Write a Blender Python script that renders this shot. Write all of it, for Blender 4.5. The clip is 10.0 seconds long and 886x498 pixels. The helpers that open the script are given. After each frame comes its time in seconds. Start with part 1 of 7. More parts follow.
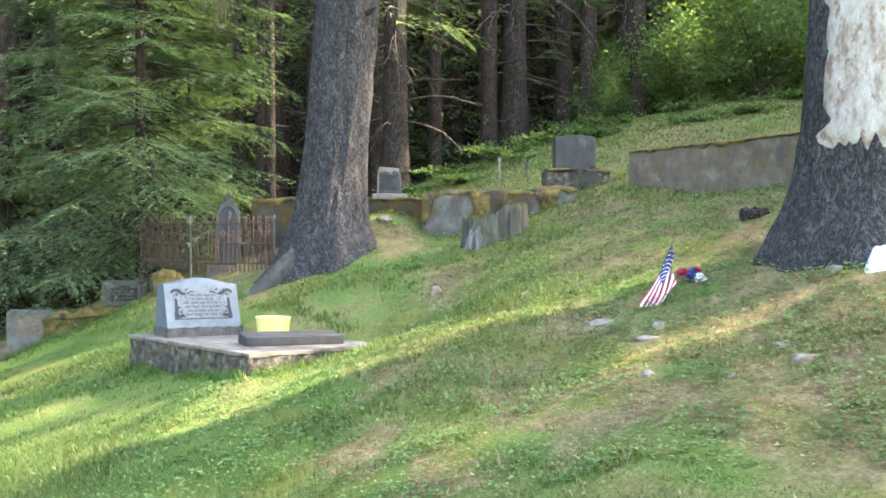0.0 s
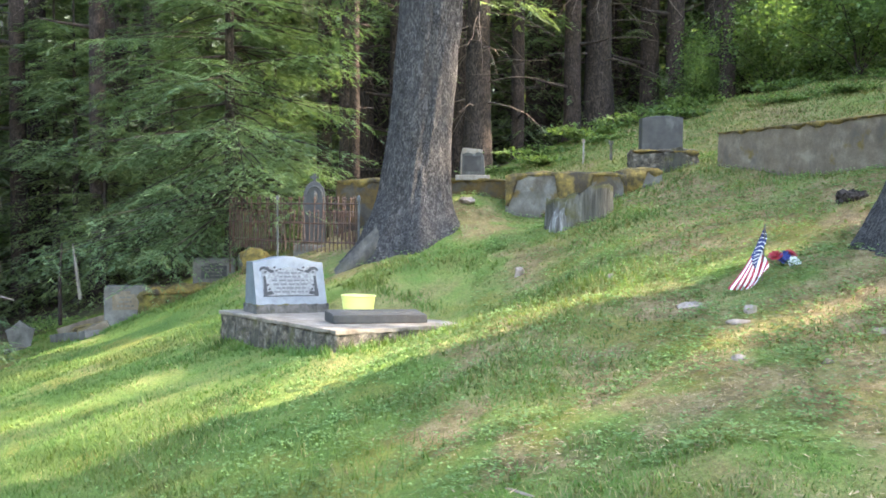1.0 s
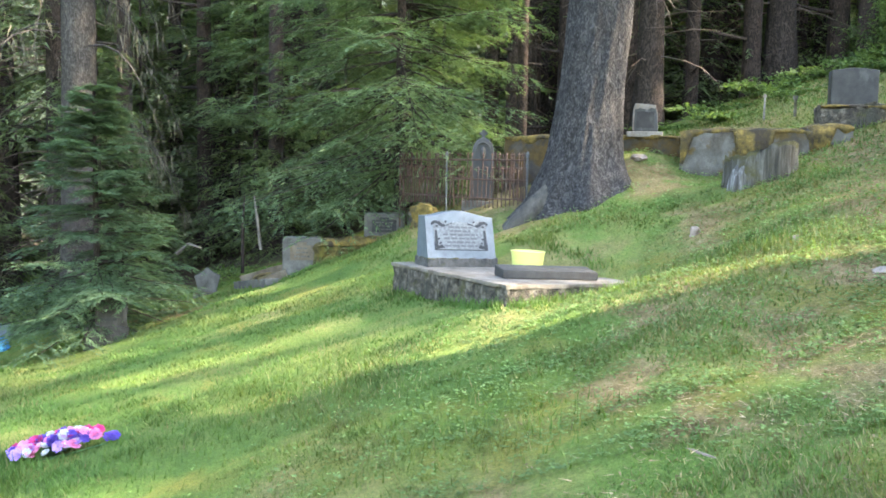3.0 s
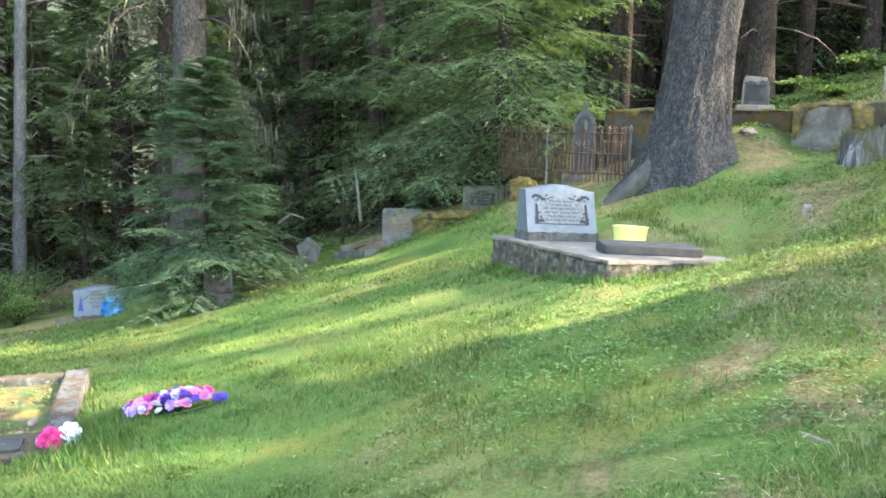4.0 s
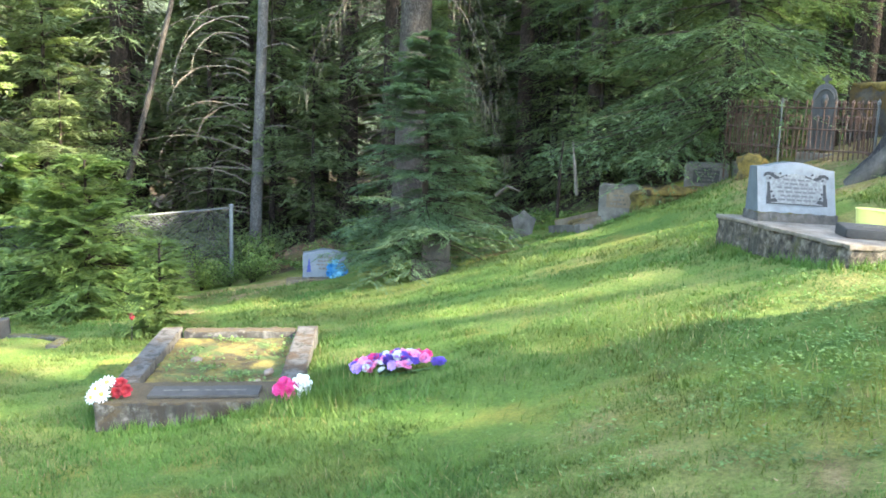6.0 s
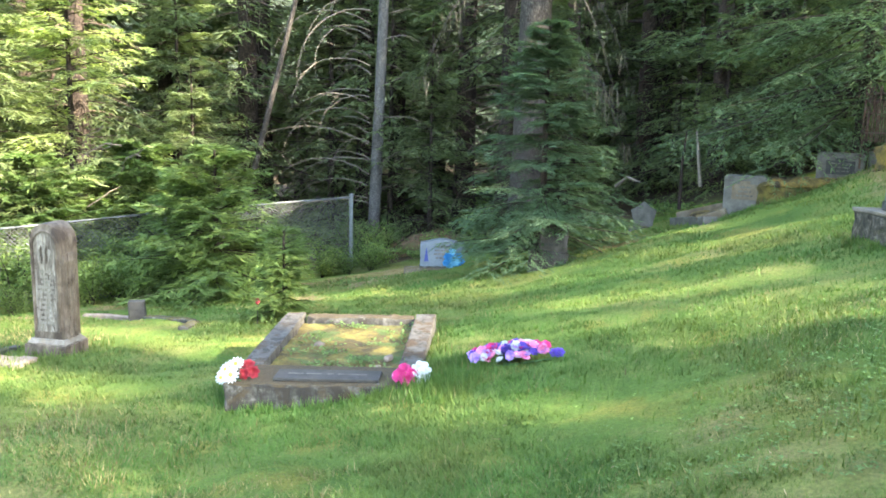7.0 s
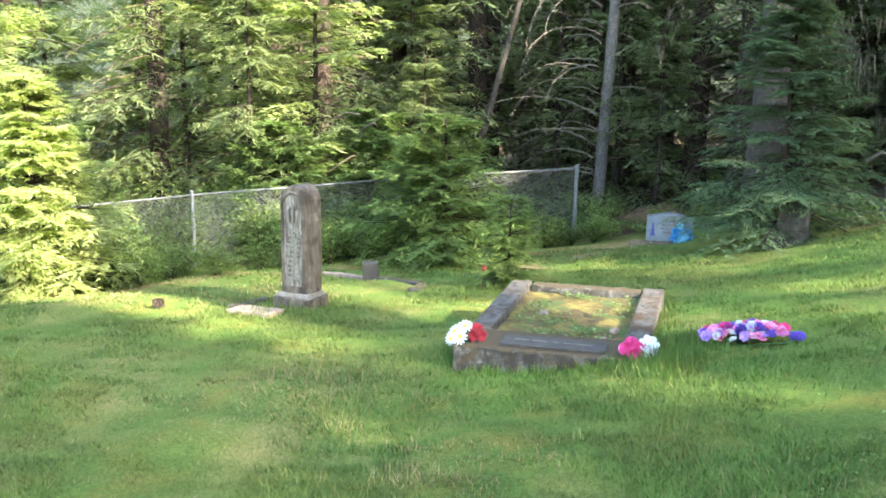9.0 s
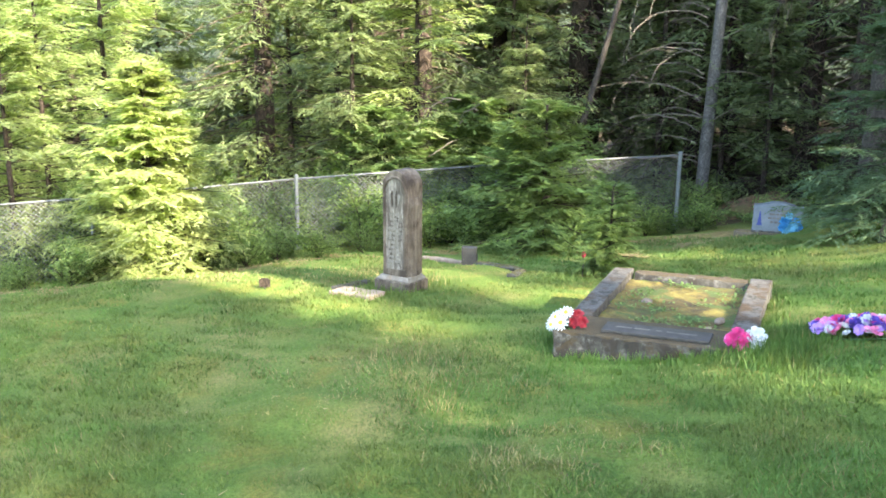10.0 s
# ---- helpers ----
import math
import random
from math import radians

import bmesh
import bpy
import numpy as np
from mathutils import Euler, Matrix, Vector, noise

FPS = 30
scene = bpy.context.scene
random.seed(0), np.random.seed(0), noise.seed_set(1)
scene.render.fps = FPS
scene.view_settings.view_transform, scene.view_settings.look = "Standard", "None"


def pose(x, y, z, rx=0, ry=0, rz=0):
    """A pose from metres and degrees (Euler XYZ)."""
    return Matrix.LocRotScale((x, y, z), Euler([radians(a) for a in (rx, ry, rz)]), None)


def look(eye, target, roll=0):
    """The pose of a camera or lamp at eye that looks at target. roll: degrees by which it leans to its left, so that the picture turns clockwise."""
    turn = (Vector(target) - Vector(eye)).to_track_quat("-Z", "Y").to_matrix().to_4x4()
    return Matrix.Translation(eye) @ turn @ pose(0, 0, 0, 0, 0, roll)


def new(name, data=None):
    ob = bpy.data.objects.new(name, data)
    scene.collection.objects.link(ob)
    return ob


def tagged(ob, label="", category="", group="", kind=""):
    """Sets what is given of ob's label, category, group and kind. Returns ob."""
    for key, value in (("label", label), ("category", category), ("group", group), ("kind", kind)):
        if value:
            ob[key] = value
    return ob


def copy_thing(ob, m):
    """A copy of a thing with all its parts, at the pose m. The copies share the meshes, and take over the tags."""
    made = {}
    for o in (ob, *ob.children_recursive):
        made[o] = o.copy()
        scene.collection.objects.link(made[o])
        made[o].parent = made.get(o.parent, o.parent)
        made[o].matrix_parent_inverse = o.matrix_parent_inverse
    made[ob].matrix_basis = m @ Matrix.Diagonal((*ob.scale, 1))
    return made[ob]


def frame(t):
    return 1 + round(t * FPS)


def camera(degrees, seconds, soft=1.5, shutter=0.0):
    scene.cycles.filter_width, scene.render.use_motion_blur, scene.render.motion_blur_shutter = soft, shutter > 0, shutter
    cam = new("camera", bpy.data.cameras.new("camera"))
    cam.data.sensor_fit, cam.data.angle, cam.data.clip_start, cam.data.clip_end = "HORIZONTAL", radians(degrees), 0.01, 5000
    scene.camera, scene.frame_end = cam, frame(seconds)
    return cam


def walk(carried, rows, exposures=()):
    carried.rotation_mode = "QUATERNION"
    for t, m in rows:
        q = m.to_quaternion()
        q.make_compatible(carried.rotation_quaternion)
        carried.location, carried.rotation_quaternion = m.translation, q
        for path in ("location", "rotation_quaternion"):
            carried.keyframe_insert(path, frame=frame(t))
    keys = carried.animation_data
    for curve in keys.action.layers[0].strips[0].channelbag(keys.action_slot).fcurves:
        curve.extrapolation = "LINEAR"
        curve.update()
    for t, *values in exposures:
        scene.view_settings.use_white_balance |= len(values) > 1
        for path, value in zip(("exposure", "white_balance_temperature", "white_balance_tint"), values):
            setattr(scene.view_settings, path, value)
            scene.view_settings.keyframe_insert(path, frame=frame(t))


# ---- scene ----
cam = camera(53.0, 10.0, soft=1.72)
ROWS = [
    (0, -0.0044, 0.0187, 1.5532, 88.466, -0.010, -0.150),
    (0.5, -0.0239, 0.0145, 1.5433, 87.880, -0.131, 2.523),
    (1, -0.0443, 0.0112, 1.5341, 87.349, -0.420, 4.953),
    (1.5, -0.0655, 0.0084, 1.5257, 86.660, -0.710, 7.663),
    (2, -0.0872, 0.0060, 1.5179, 85.948, -1.204, 10.414),
    (2.5, -0.1092, 0.0037, 1.5107, 85.389, -0.981, 12.713),
    (4, -0.1745, -0.0047, 1.4922, 82.817, -1.364, 21.422),
    (4.5, -0.1954, -0.0087, 1.4869, 82.364, -1.411, 24.796),
    (5, -0.2154, -0.0138, 1.4820, 82.048, -1.470, 27.981),
    (5.5, -0.2344, -0.0201, 1.4774, 81.415, -1.813, 31.398),
    (7, -0.2825, -0.0490, 1.4649, 80.038, -1.341, 42.337),
    (7.5, -0.2949, -0.0626, 1.4610, 79.615, -1.447, 46.038),
    (8, -0.3051, -0.0787, 1.4572, 78.961, -1.415, 49.458),
    (8.5, -0.3129, -0.0974, 1.4534, 78.503, -1.217, 53.042),
    (9, -0.3181, -0.1190, 1.4495, 77.937, -0.875, 56.511),
    (9.5, -0.3203, -0.1437, 1.4456, 77.276, -0.692, 59.201),
    (10, -0.3195, -0.1718, 1.4415, 76.995, -0.519, 62.702),
]
walk(cam, [(t, pose(x, y, z, rx, ry, rz)) for t, x, y, z, rx, ry, rz in ROWS], [(0.0, 4.18, 7200, 15), (6.5, 4.02, 6950, 9), (10.0, 3.68, 6950, 10)])

# ---- sun, sky ----
SUN_AZ, SUN_EL = 76.0, 31.0
world = bpy.data.worlds.new("sky")
scene.world = world
world.use_nodes = True
wn = world.node_tree
sky = wn.nodes.new("ShaderNodeTexSky")
sky.sky_type = 'NISHITA'
sky.sun_disc = False
sky.sun_elevation, sky.sun_rotation = radians(SUN_EL), radians(SUN_AZ)
wn.nodes["Background"].inputs["Strength"].default_value = 0.15
wn.links.new(sky.outputs["Color"], wn.nodes["Background"].inputs["Color"])
sun_data = bpy.data.lights.new("sun", 'SUN')
sun_data.energy, sun_data.angle, sun_data.color = 3.45, radians(0.9), (1.0, 0.93, 0.80)
sun = new("sun", sun_data)
SUN_DIR = Vector((math.sin(radians(SUN_AZ)) * math.cos(radians(SUN_EL)), math.cos(radians(SUN_AZ)) * math.cos(radians(SUN_EL)), math.sin(radians(SUN_EL))))
sun.matrix_world = look(SUN_DIR * 60, (0, 0, 0))


# ---- materials ----
def nodes_of(name):
    m = bpy.data.materials.new(name)
    m.use_nodes = True
    nt = m.node_tree
    return m, nt, nt.nodes, nt.links, nt.nodes["Principled BSDF"]


def noise_node(nt, scale, detail=6, rough=0.6, coords="Object", stretch=None, distort=0.0):
    tc = nt.nodes.new("ShaderNodeTexCoord")
    n = nt.nodes.new("ShaderNodeTexNoise")
    n.inputs["Scale"].default_value, n.inputs["Detail"].default_value, n.inputs["Roughness"].default_value = scale, detail, rough
    n.inputs["Distortion"].default_value = distort
    src = tc.outputs["Object" if coords == "World" else coords]
    if coords == "World":
        src = nt.nodes.new("ShaderNodeNewGeometry").outputs["Position"]
    if stretch:
        mp = nt.nodes.new("ShaderNodeMapping")
        mp.inputs["Scale"].default_value = stretch
        nt.links.new(src, mp.inputs["Vector"])
        src = mp.outputs["Vector"]
    nt.links.new(src, n.inputs["Vector"])
    return n.outputs["Fac"]


def ramp(nt, fac, stops):
    r = nt.nodes.new("ShaderNodeValToRGB")
    els = r.color_ramp.elements
    while len(els) < len(stops):
        els.new(0.5)
    for e, (p, c) in zip(els, stops):
        e.position, e.color = p, (*c, 1) if len(c) == 3 else c
    nt.links.new(fac, r.inputs["Fac"])
    return r.outputs["Color"]


def mix(nt, fac, a, b, mode='MIX'):
    n = nt.nodes.new("ShaderNodeMix")
    n.data_type, n.blend_type = 'RGBA', mode
    for sock, v in ((n.inputs["Factor"], fac), (n.inputs["A"], a), (n.inputs["B"], b)):
        if isinstance(v, (int, float)):
            sock.default_value = v
        elif isinstance(v, tuple):
            sock.default_value = (*v, 1)
        else:
            nt.links.new(v, sock)
    return n.outputs["Result"]


def bump(nt, height, strength, dist, bsdf):
    b = nt.nodes.new("ShaderNodeBump")
    b.inputs["Strength"].default_value, b.inputs["Distance"].default_value = strength, dist
    nt.links.new(height, b.inputs["Height"])
    nt.links.new(b.outputs["Normal"], bsdf.inputs["Normal"])


def bw(v):
    return (v, v, v)


def surface(name, stops, scale=6.0, fine=60.0, rough=0.85, bump_by=0.4, bump_dist=0.01, stain=None, stain_scale=2.5, stain_at=(0.5, 0.65), stretch=None, moss=None, moss_at=(0.55, 0.7), metal=0.0, up_moss=False):
    """A weathered surface: two scales of grain, optional stains and moss patches."""
    m, nt, N, L, b = nodes_of(name)
    col = ramp(nt, noise_node(nt, scale, 8, 0.65, "World", stretch), stops)
    fine_n = noise_node(nt, fine, 4, 0.7, "World", stretch)
    col = mix(nt, 0.55, col, ramp(nt, fine_n, [(0.3, bw(0.62)), (0.7, bw(1.25))]), 'MULTIPLY')
    if stain:
        f = ramp(nt, noise_node(nt, stain_scale, 7, 0.65, "World", (1, 1, 0.6)), [(stain_at[0], bw(0)), (stain_at[1], bw(1))])
        col = mix(nt, f, col, stain)
    if moss:
        fac = noise_node(nt, 4.5, 8, 0.65, "World")
        if up_moss:
            g = N.new("ShaderNodeNewGeometry")
            sx = N.new("ShaderNodeSeparateXYZ")
            L.new(g.outputs["Normal"], sx.inputs["Vector"])
            ma = N.new("ShaderNodeMath")
            ma.operation = 'MULTIPLY_ADD'
            L.new(sx.outputs["Z"], ma.inputs[0])
            ma.inputs[1].default_value = 0.22
            L.new(fac, ma.inputs[2])
            fac = ma.outputs["Value"]
        f = ramp(nt, fac, [(moss_at[0], bw(0)), (moss_at[1], bw(1))])
        mcol = ramp(nt, noise_node(nt, 25, 6, 0.7, "World"), [(0.3, tuple(0.5 * c for c in moss)), (0.7, moss)])
        col = mix(nt, f, col, mcol)
    L.new(col, b.inputs["Base Color"])
    b.inputs["Roughness"].default_value, b.inputs["Metallic"].default_value = rough, metal
    bump(nt, mix(nt, 0.5, noise_node(nt, scale * 3, 8, 0.7, "World", stretch), fine_n), bump_by, bump_dist, b)
    return m


def plain(name, colour, rough=0.5, vary=0.15, metal=0.0):
    m, nt, N, L, b = nodes_of(name)
    col = mix(nt, vary, colour, ramp(nt, noise_node(nt, 35, 5, 0.7), [(0.3, tuple(0.55 * c for c in colour)), (0.7, tuple(min(1, 1.2 * c) for c in colour))]))
    L.new(col, b.inputs["Base Color"])
    b.inputs["Roughness"].default_value, b.inputs["Metallic"].default_value = rough, metal
    return m


def leafy(name, dark, light, trans=0.35, rough=0.55, per_island=True):
    """Leaves, needles and grass: each leaf a little different, light passes through."""
    m, nt, N, L, b = nodes_of(name)
    g = N.new("ShaderNodeNewGeometry")
    col = ramp(nt, g.outputs["Random Per Island"], [(0.0, dark), (0.75, light), (1.0, tuple(min(1, 1.35 * c) for c in light))])
    big = ramp(nt, noise_node(nt, 1.3, 3, 0.5, "World"), [(0.3, bw(0.7)), (0.7, bw(1.2))])
    col = mix(nt, 1.0, col, big, 'MULTIPLY')
    oi = N.new("ShaderNodeObjectInfo")
    col = mix(nt, 0.6, col, ramp(nt, oi.outputs["Random"], [(0, (0.75, 0.8, 0.8)), (1, (1.15, 1.1, 0.9))]), 'MULTIPLY')
    L.new(col, b.inputs["Base Color"])
    b.inputs["Roughness"].default_value = rough
    b.inputs["Specular IOR Level"].default_value = 0.2
    t = N.new("ShaderNodeBsdfTranslucent")
    L.new(mix(nt, 1.0, col, (1.25, 1.4, 0.75), 'MULTIPLY'), t.inputs["Color"])
    ms = N.new("ShaderNodeMixShader")
    ms.inputs["Fac"].default_value = trans
    L.new(b.outputs["BSDF"], ms.inputs[1])
    L.new(t.outputs["BSDF"], ms.inputs[2])
    L.new(ms.outputs["Shader"], N["Material Output"].inputs["Surface"])
    return m


def bark_material(name, dark, light, lichen=0.0, scale=1.0, depth=0.03):
    m, nt, N, L, b = nodes_of(name)
    def furrows(size, tall, wander):
        """Narrow dark furrows that wander up the trunk between raised plates."""
        n = noise_node(nt, 1.0, 4, 0.55, "Object", (size * scale, size * scale, tall * scale), wander)
        return ramp(nt, n, [(0.36, bw(1)), (0.47, bw(0.1)), (0.53, bw(0.1)), (0.64, bw(1))])

    rough_n = noise_node(nt, 30 * scale, 9, 0.75, "Object", (1, 1, 0.45))
    flakes = noise_node(nt, 14 * scale, 6, 0.7, "Object", (1, 1, 0.3), 1.2)
    relief = mix(nt, 0.45, mix(nt, 0.5, furrows(15, 6.0, 1.3), furrows(30, 14.0, 1.0)), mix(nt, 0.5, rough_n, flakes))
    col = mix(nt, ramp(nt, relief, [(0.25, bw(0)), (0.75, bw(1))]), dark, light)
    col = mix(nt, 0.7, col, ramp(nt, noise_node(nt, 3.0, 6, 0.7), [(0.3, bw(0.7)), (0.7, bw(1.2))]), 'MULTIPLY')
    if lichen:
        f = ramp(nt, noise_node(nt, 24, 6, 0.75), [(0.66, bw(0)), (0.72, bw(lichen))])
        col = mix(nt, f, col, (0.42, 0.42, 0.38))
    L.new(col, b.inputs["Base Color"])
    b.inputs["Roughness"].default_value = 0.95
    b.inputs["Specular IOR Level"].default_value = 0.2
    bump(nt, relief, 1.0, depth, b)
    return m


def ground_material():
    m, nt, N, L, b = nodes_of("lawn_soil")
    grass = ramp(nt, noise_node(nt, 1.1, 8, 0.62, "World"), [(0.30, (0.065, 0.12, 0.022)), (0.48, (0.11, 0.165, 0.034)), (0.60, (0.17, 0.185, 0.05)), (0.72, (0.24, 0.21, 0.075))])
    litter = ramp(nt, noise_node(nt, 9, 9, 0.75, "World"), [(0.3, (0.095, 0.058, 0.027)), (0.5, (0.23, 0.15, 0.074)), (0.75, (0.40, 0.285, 0.155))])
    # needle litter and bare soil thicken uphill, towards the big trees
    g = N.new("ShaderNodeNewGeometry")
    sx = N.new("ShaderNodeSeparateXYZ")
    L.new(g.outputs["Position"], sx.inputs["Vector"])
    mr = N.new("ShaderNodeMapRange")
    L.new(sx.outputs["X"], mr.inputs["Value"])
    mr.inputs["From Min"].default_value, mr.inputs["From Max"].default_value = -3.0, 2.0
    mr.inputs["To Min"].default_value, mr.inputs["To Max"].default_value = -0.10, 0.12
    ad = N.new("ShaderNodeMath")
    L.new(noise_node(nt, 0.9, 9, 0.68, "World", None, 0.6), ad.inputs[0])
    L.new(mr.outputs["Result"], ad.inputs[1])
    f = ramp(nt, ad.outputs["Value"], [(0.49, bw(0)), (0.70, bw(0.8))])
    col = mix(nt, f, grass, litter)
    # trodden patches of brown needles and soil
    at_ = N.new("ShaderNodeAttribute")
    at_.attribute_name = "worn"
    wm_ = N.new("ShaderNodeMath")
    wm_.operation = 'MULTIPLY_ADD'
    L.new(at_.outputs["Fac"], wm_.inputs[0])
    wm_.inputs[1].default_value = 0.6
    L.new(noise_node(nt, 4, 9, 0.75, "World"), wm_.inputs[2])
    col = mix(nt, ramp(nt, wm_.outputs["Value"], [(0.75, bw(0)), (1.05, bw(0.75))]), col, litter)
    moss = ramp(nt, noise_node(nt, 1.7, 6, 0.6, "World", None, 0.3), [(0.53, bw(0)), (0.64, bw(0.8))])
    col = mix(nt, moss, col, (0.175, 0.165, 0.036))
    # needle-covered floor of the wood, past the lawn's far edge
    edge = N.new("ShaderNodeMath")
    edge.operation = 'MULTIPLY_ADD'
    L.new(sx.outputs["X"], edge.inputs[0])
    edge.inputs[1].default_value = -0.42
    L.new(sx.outputs["Y"], edge.inputs[2])
    wander = N.new("ShaderNodeMath")
    wander.operation = 'MULTIPLY_ADD'
    L.new(noise_node(nt, 0.7, 5, 0.6, "World"), wander.inputs[0])
    wander.inputs[1].default_value = 2.5
    L.new(edge.outputs["Value"], wander.inputs[2])
    wood_f = N.new("ShaderNodeMapRange")
    wood_f.inputs["From Min"].default_value, wood_f.inputs["From Max"].default_value = 15.6, 17.0
    L.new(wander.outputs["Value"], wood_f.inputs["Value"])
    duff = ramp(nt, noise_node(nt, 6, 9, 0.75, "World"), [(0.3, (0.025, 0.02, 0.012)), (0.6, (0.075, 0.05, 0.028)), (0.75, (0.10, 0.09, 0.03))])
    col = mix(nt, wood_f.outputs["Result"], col, duff)
    col = mix(nt, 0.8, col, ramp(nt, noise_node(nt, 45, 6, 0.8, "World"), [(0.3, bw(0.35)), (0.72, bw(1.5))]), 'MULTIPLY')
    L.new(col, b.inputs["Base Color"])
    b.inputs["Roughness"].default_value = 0.95
    b.inputs["Specular IOR Level"].default_value = 0.15
    bump(nt, mix(nt, 0.5, noise_node(nt, 14, 8, 0.75, "World"), noise_node(nt, 70, 5, 0.8, "World")), 0.9, 0.03, b)
    return m


M = {}
M["ground"] = ground_material()
M["bark_big"] = bark_material("grey_brown_bark", (0.021, 0.019, 0.0175), (0.128, 0.115, 0.106), 1.0, 1.3, 0.04)
M["bark_dark"] = bark_material("dark_bark", (0.015, 0.011, 0.009), (0.085, 0.062, 0.048), 0.3, 0.8, 0.02)
M["bark_grey"] = bark_material("pale_grey_bark", (0.055, 0.050, 0.046), (0.19, 0.175, 0.16), 0.5, 1.6, 0.008)
M["bark_red"] = bark_material("reddish_dark_bark", (0.016, 0.011, 0.009), (0.09, 0.062, 0.047), 0.3, 0.9, 0.02)
M["bark_mid"] = bark_material("grey_brown_scaly_bark", (0.026, 0.022, 0.018), (0.11, 0.095, 0.08), 0.4, 1.2, 0.02)
M["lichen"] = leafy("grey_hanging_lichen", (0.055, 0.047, 0.034), (0.125, 0.11, 0.082), 0.3, 0.9)
M["deadwood"] = surface("dead_branch", [(0.3, (0.085, 0.066, 0.048)), (0.7, (0.21, 0.175, 0.13))], 20, 90)
M["needles"] = leafy("spruce_needles", (0.068, 0.114, 0.060), (0.120, 0.172, 0.088), 0.38)
M["needles_far"] = leafy("hemlock_needles", (0.095, 0.126, 0.064), (0.158, 0.194, 0.094), 0.48)
# much paler than the other needles: bright sunlight is put into this colour
M["needles_sunlit"] = leafy("sunlit_young_needles", (0.20, 0.25, 0.120), (0.37, 0.41, 0.205), 0.6)
M["needles_fir"] = leafy("fir_needles", (0.080, 0.128, 0.046), (0.140, 0.200, 0.068), 0.42)
M["weeds"] = leafy("weed_leaves", (0.095, 0.152, 0.052), (0.165, 0.235, 0.085), 0.4)
M["leaves"] = leafy("shrub_leaves", (0.062, 0.106, 0.038), (0.135, 0.19, 0.066), 0.45)
M["straw"] = leafy("dry_straw_blades", (0.15, 0.125, 0.052), (0.27, 0.23, 0.105), 0.2, 0.8)
# a lighter copy of the shrub leaves, sunshine painted into the green
M["leaves_sunlit"] = leafy("sunny_shrub_leaves", (0.085, 0.14, 0.042), (0.19, 0.255, 0.085), 0.45)


def grass_material():
    """Lawn blades: close in tone to their neighbours, deep green and olive in patches."""
    m, nt, N, L, b = nodes_of("grass_blades")
    g = N.new("ShaderNodeNewGeometry")
    green = ramp(nt, g.outputs["Random Per Island"], [(0.0, (0.068, 0.128, 0.030)), (0.8, (0.092, 0.160, 0.040)), (1.0, (0.135, 0.200, 0.058))])
    olive = ramp(nt, g.outputs["Random Per Island"], [(0.0, (0.095, 0.120, 0.030)), (0.8, (0.145, 0.165, 0.045)), (1.0, (0.21, 0.21, 0.075))])
    f = ramp(nt, noise_node(nt, 0.8, 7, 0.62, "World", None, 0.4), [(0.42, bw(0)), (0.66, bw(1))])
    col = mix(nt, f, green, olive)
    col = mix(nt, 1.0, col, ramp(nt, noise_node(nt, 2.6, 6, 0.65, "World"), [(0.3, bw(0.56)), (0.7, bw(1.32))]), 'MULTIPLY')
    L.new(col, b.inputs["Base Color"])
    b.inputs["Roughness"].default_value = 0.6
    b.inputs["Specular IOR Level"].default_value = 0.15
    t = N.new("ShaderNodeBsdfTranslucent")
    L.new(mix(nt, 1.0, col, (1.25, 1.4, 0.75), 'MULTIPLY'), t.inputs["Color"])
    ms = N.new("ShaderNodeMixShader")
    ms.inputs["Fac"].default_value = 0.35
    L.new(b.outputs["BSDF"], ms.inputs[1])
    L.new(t.outputs["BSDF"], ms.inputs[2])
    L.new(ms.outputs["Shader"], N["Material Output"].inputs["Surface"])
    return m


M["grass"] = grass_material()


# ---- mesh helpers ----
def soup(name, verts, faces, smooth=False):
    """A mesh from arrays of corners and triangles or quads."""
    verts, faces = np.asarray(verts, np.float32), np.asarray(faces, np.int32)
    me = bpy.data.meshes.new(name)
    n = faces.shape[1]
    me.vertices.add(len(verts))
    me.vertices.foreach_set("co", verts.ravel())
    me.loops.add(faces.size)
    me.loops.foreach_set("vertex_index", faces.ravel())
    me.polygons.add(len(faces))
    me.polygons.foreach_set("loop_start", np.arange(0, faces.size, n, dtype=np.int32))
    if smooth:
        me.polygons.foreach_set("use_smooth", np.ones(len(faces), bool))
    me.update(calc_edges=True)
    return me


def thing(name, label, category, x=0.0, y=0.0, z=None, turn=0.0, group="", tilt=(0, 0), kind=""):
    ob = new(name)
    ob.empty_display_size = 0.1
    ob.matrix_basis = pose(x, y, ground_z(x, y) if z is None else z, tilt[0], tilt[1], turn)
    return tagged(ob, label, category, group, kind)


def part(name, data, material, parent=None, label="", smooth=False):
    """One mesh object under a thing or a part; data: a bmesh or a mesh."""
    if isinstance(data, bmesh.types.BMesh):
        me = bpy.data.meshes.new(name)
        bmesh.ops.recalc_face_normals(data, faces=data.faces)
        data.to_mesh(me)
        data.free()
        if smooth:
            me.polygons.foreach_set("use_smooth", np.ones(len(me.polygons), bool))
    else:
        me = data
    if not me.materials:
        me.materials.append(material)
    ob = new(name, me)
    ob.parent = parent
    return tagged(ob, label)


# ---- ground ----
HILL = [0.317, 0.329, 0.182, 0.175, -0.036, 0.31, 0.143, -0.147, -0.315, -0.369, 0.215, 0.23, 0.001, -0.047, -0.137,
        0.06, -0.293, -0.362, -0.027, -0.097, -0.166, -0.096, 0.382, 0.096, 0.115, -0.177, -0.006, -0.297, -0.311, 0.755]


def reach(v):
    return np.where(np.abs(v) < 22, v, np.sign(v) * (22 + 12 * (1 - np.exp(-(np.abs(v) - 22) / 12))))


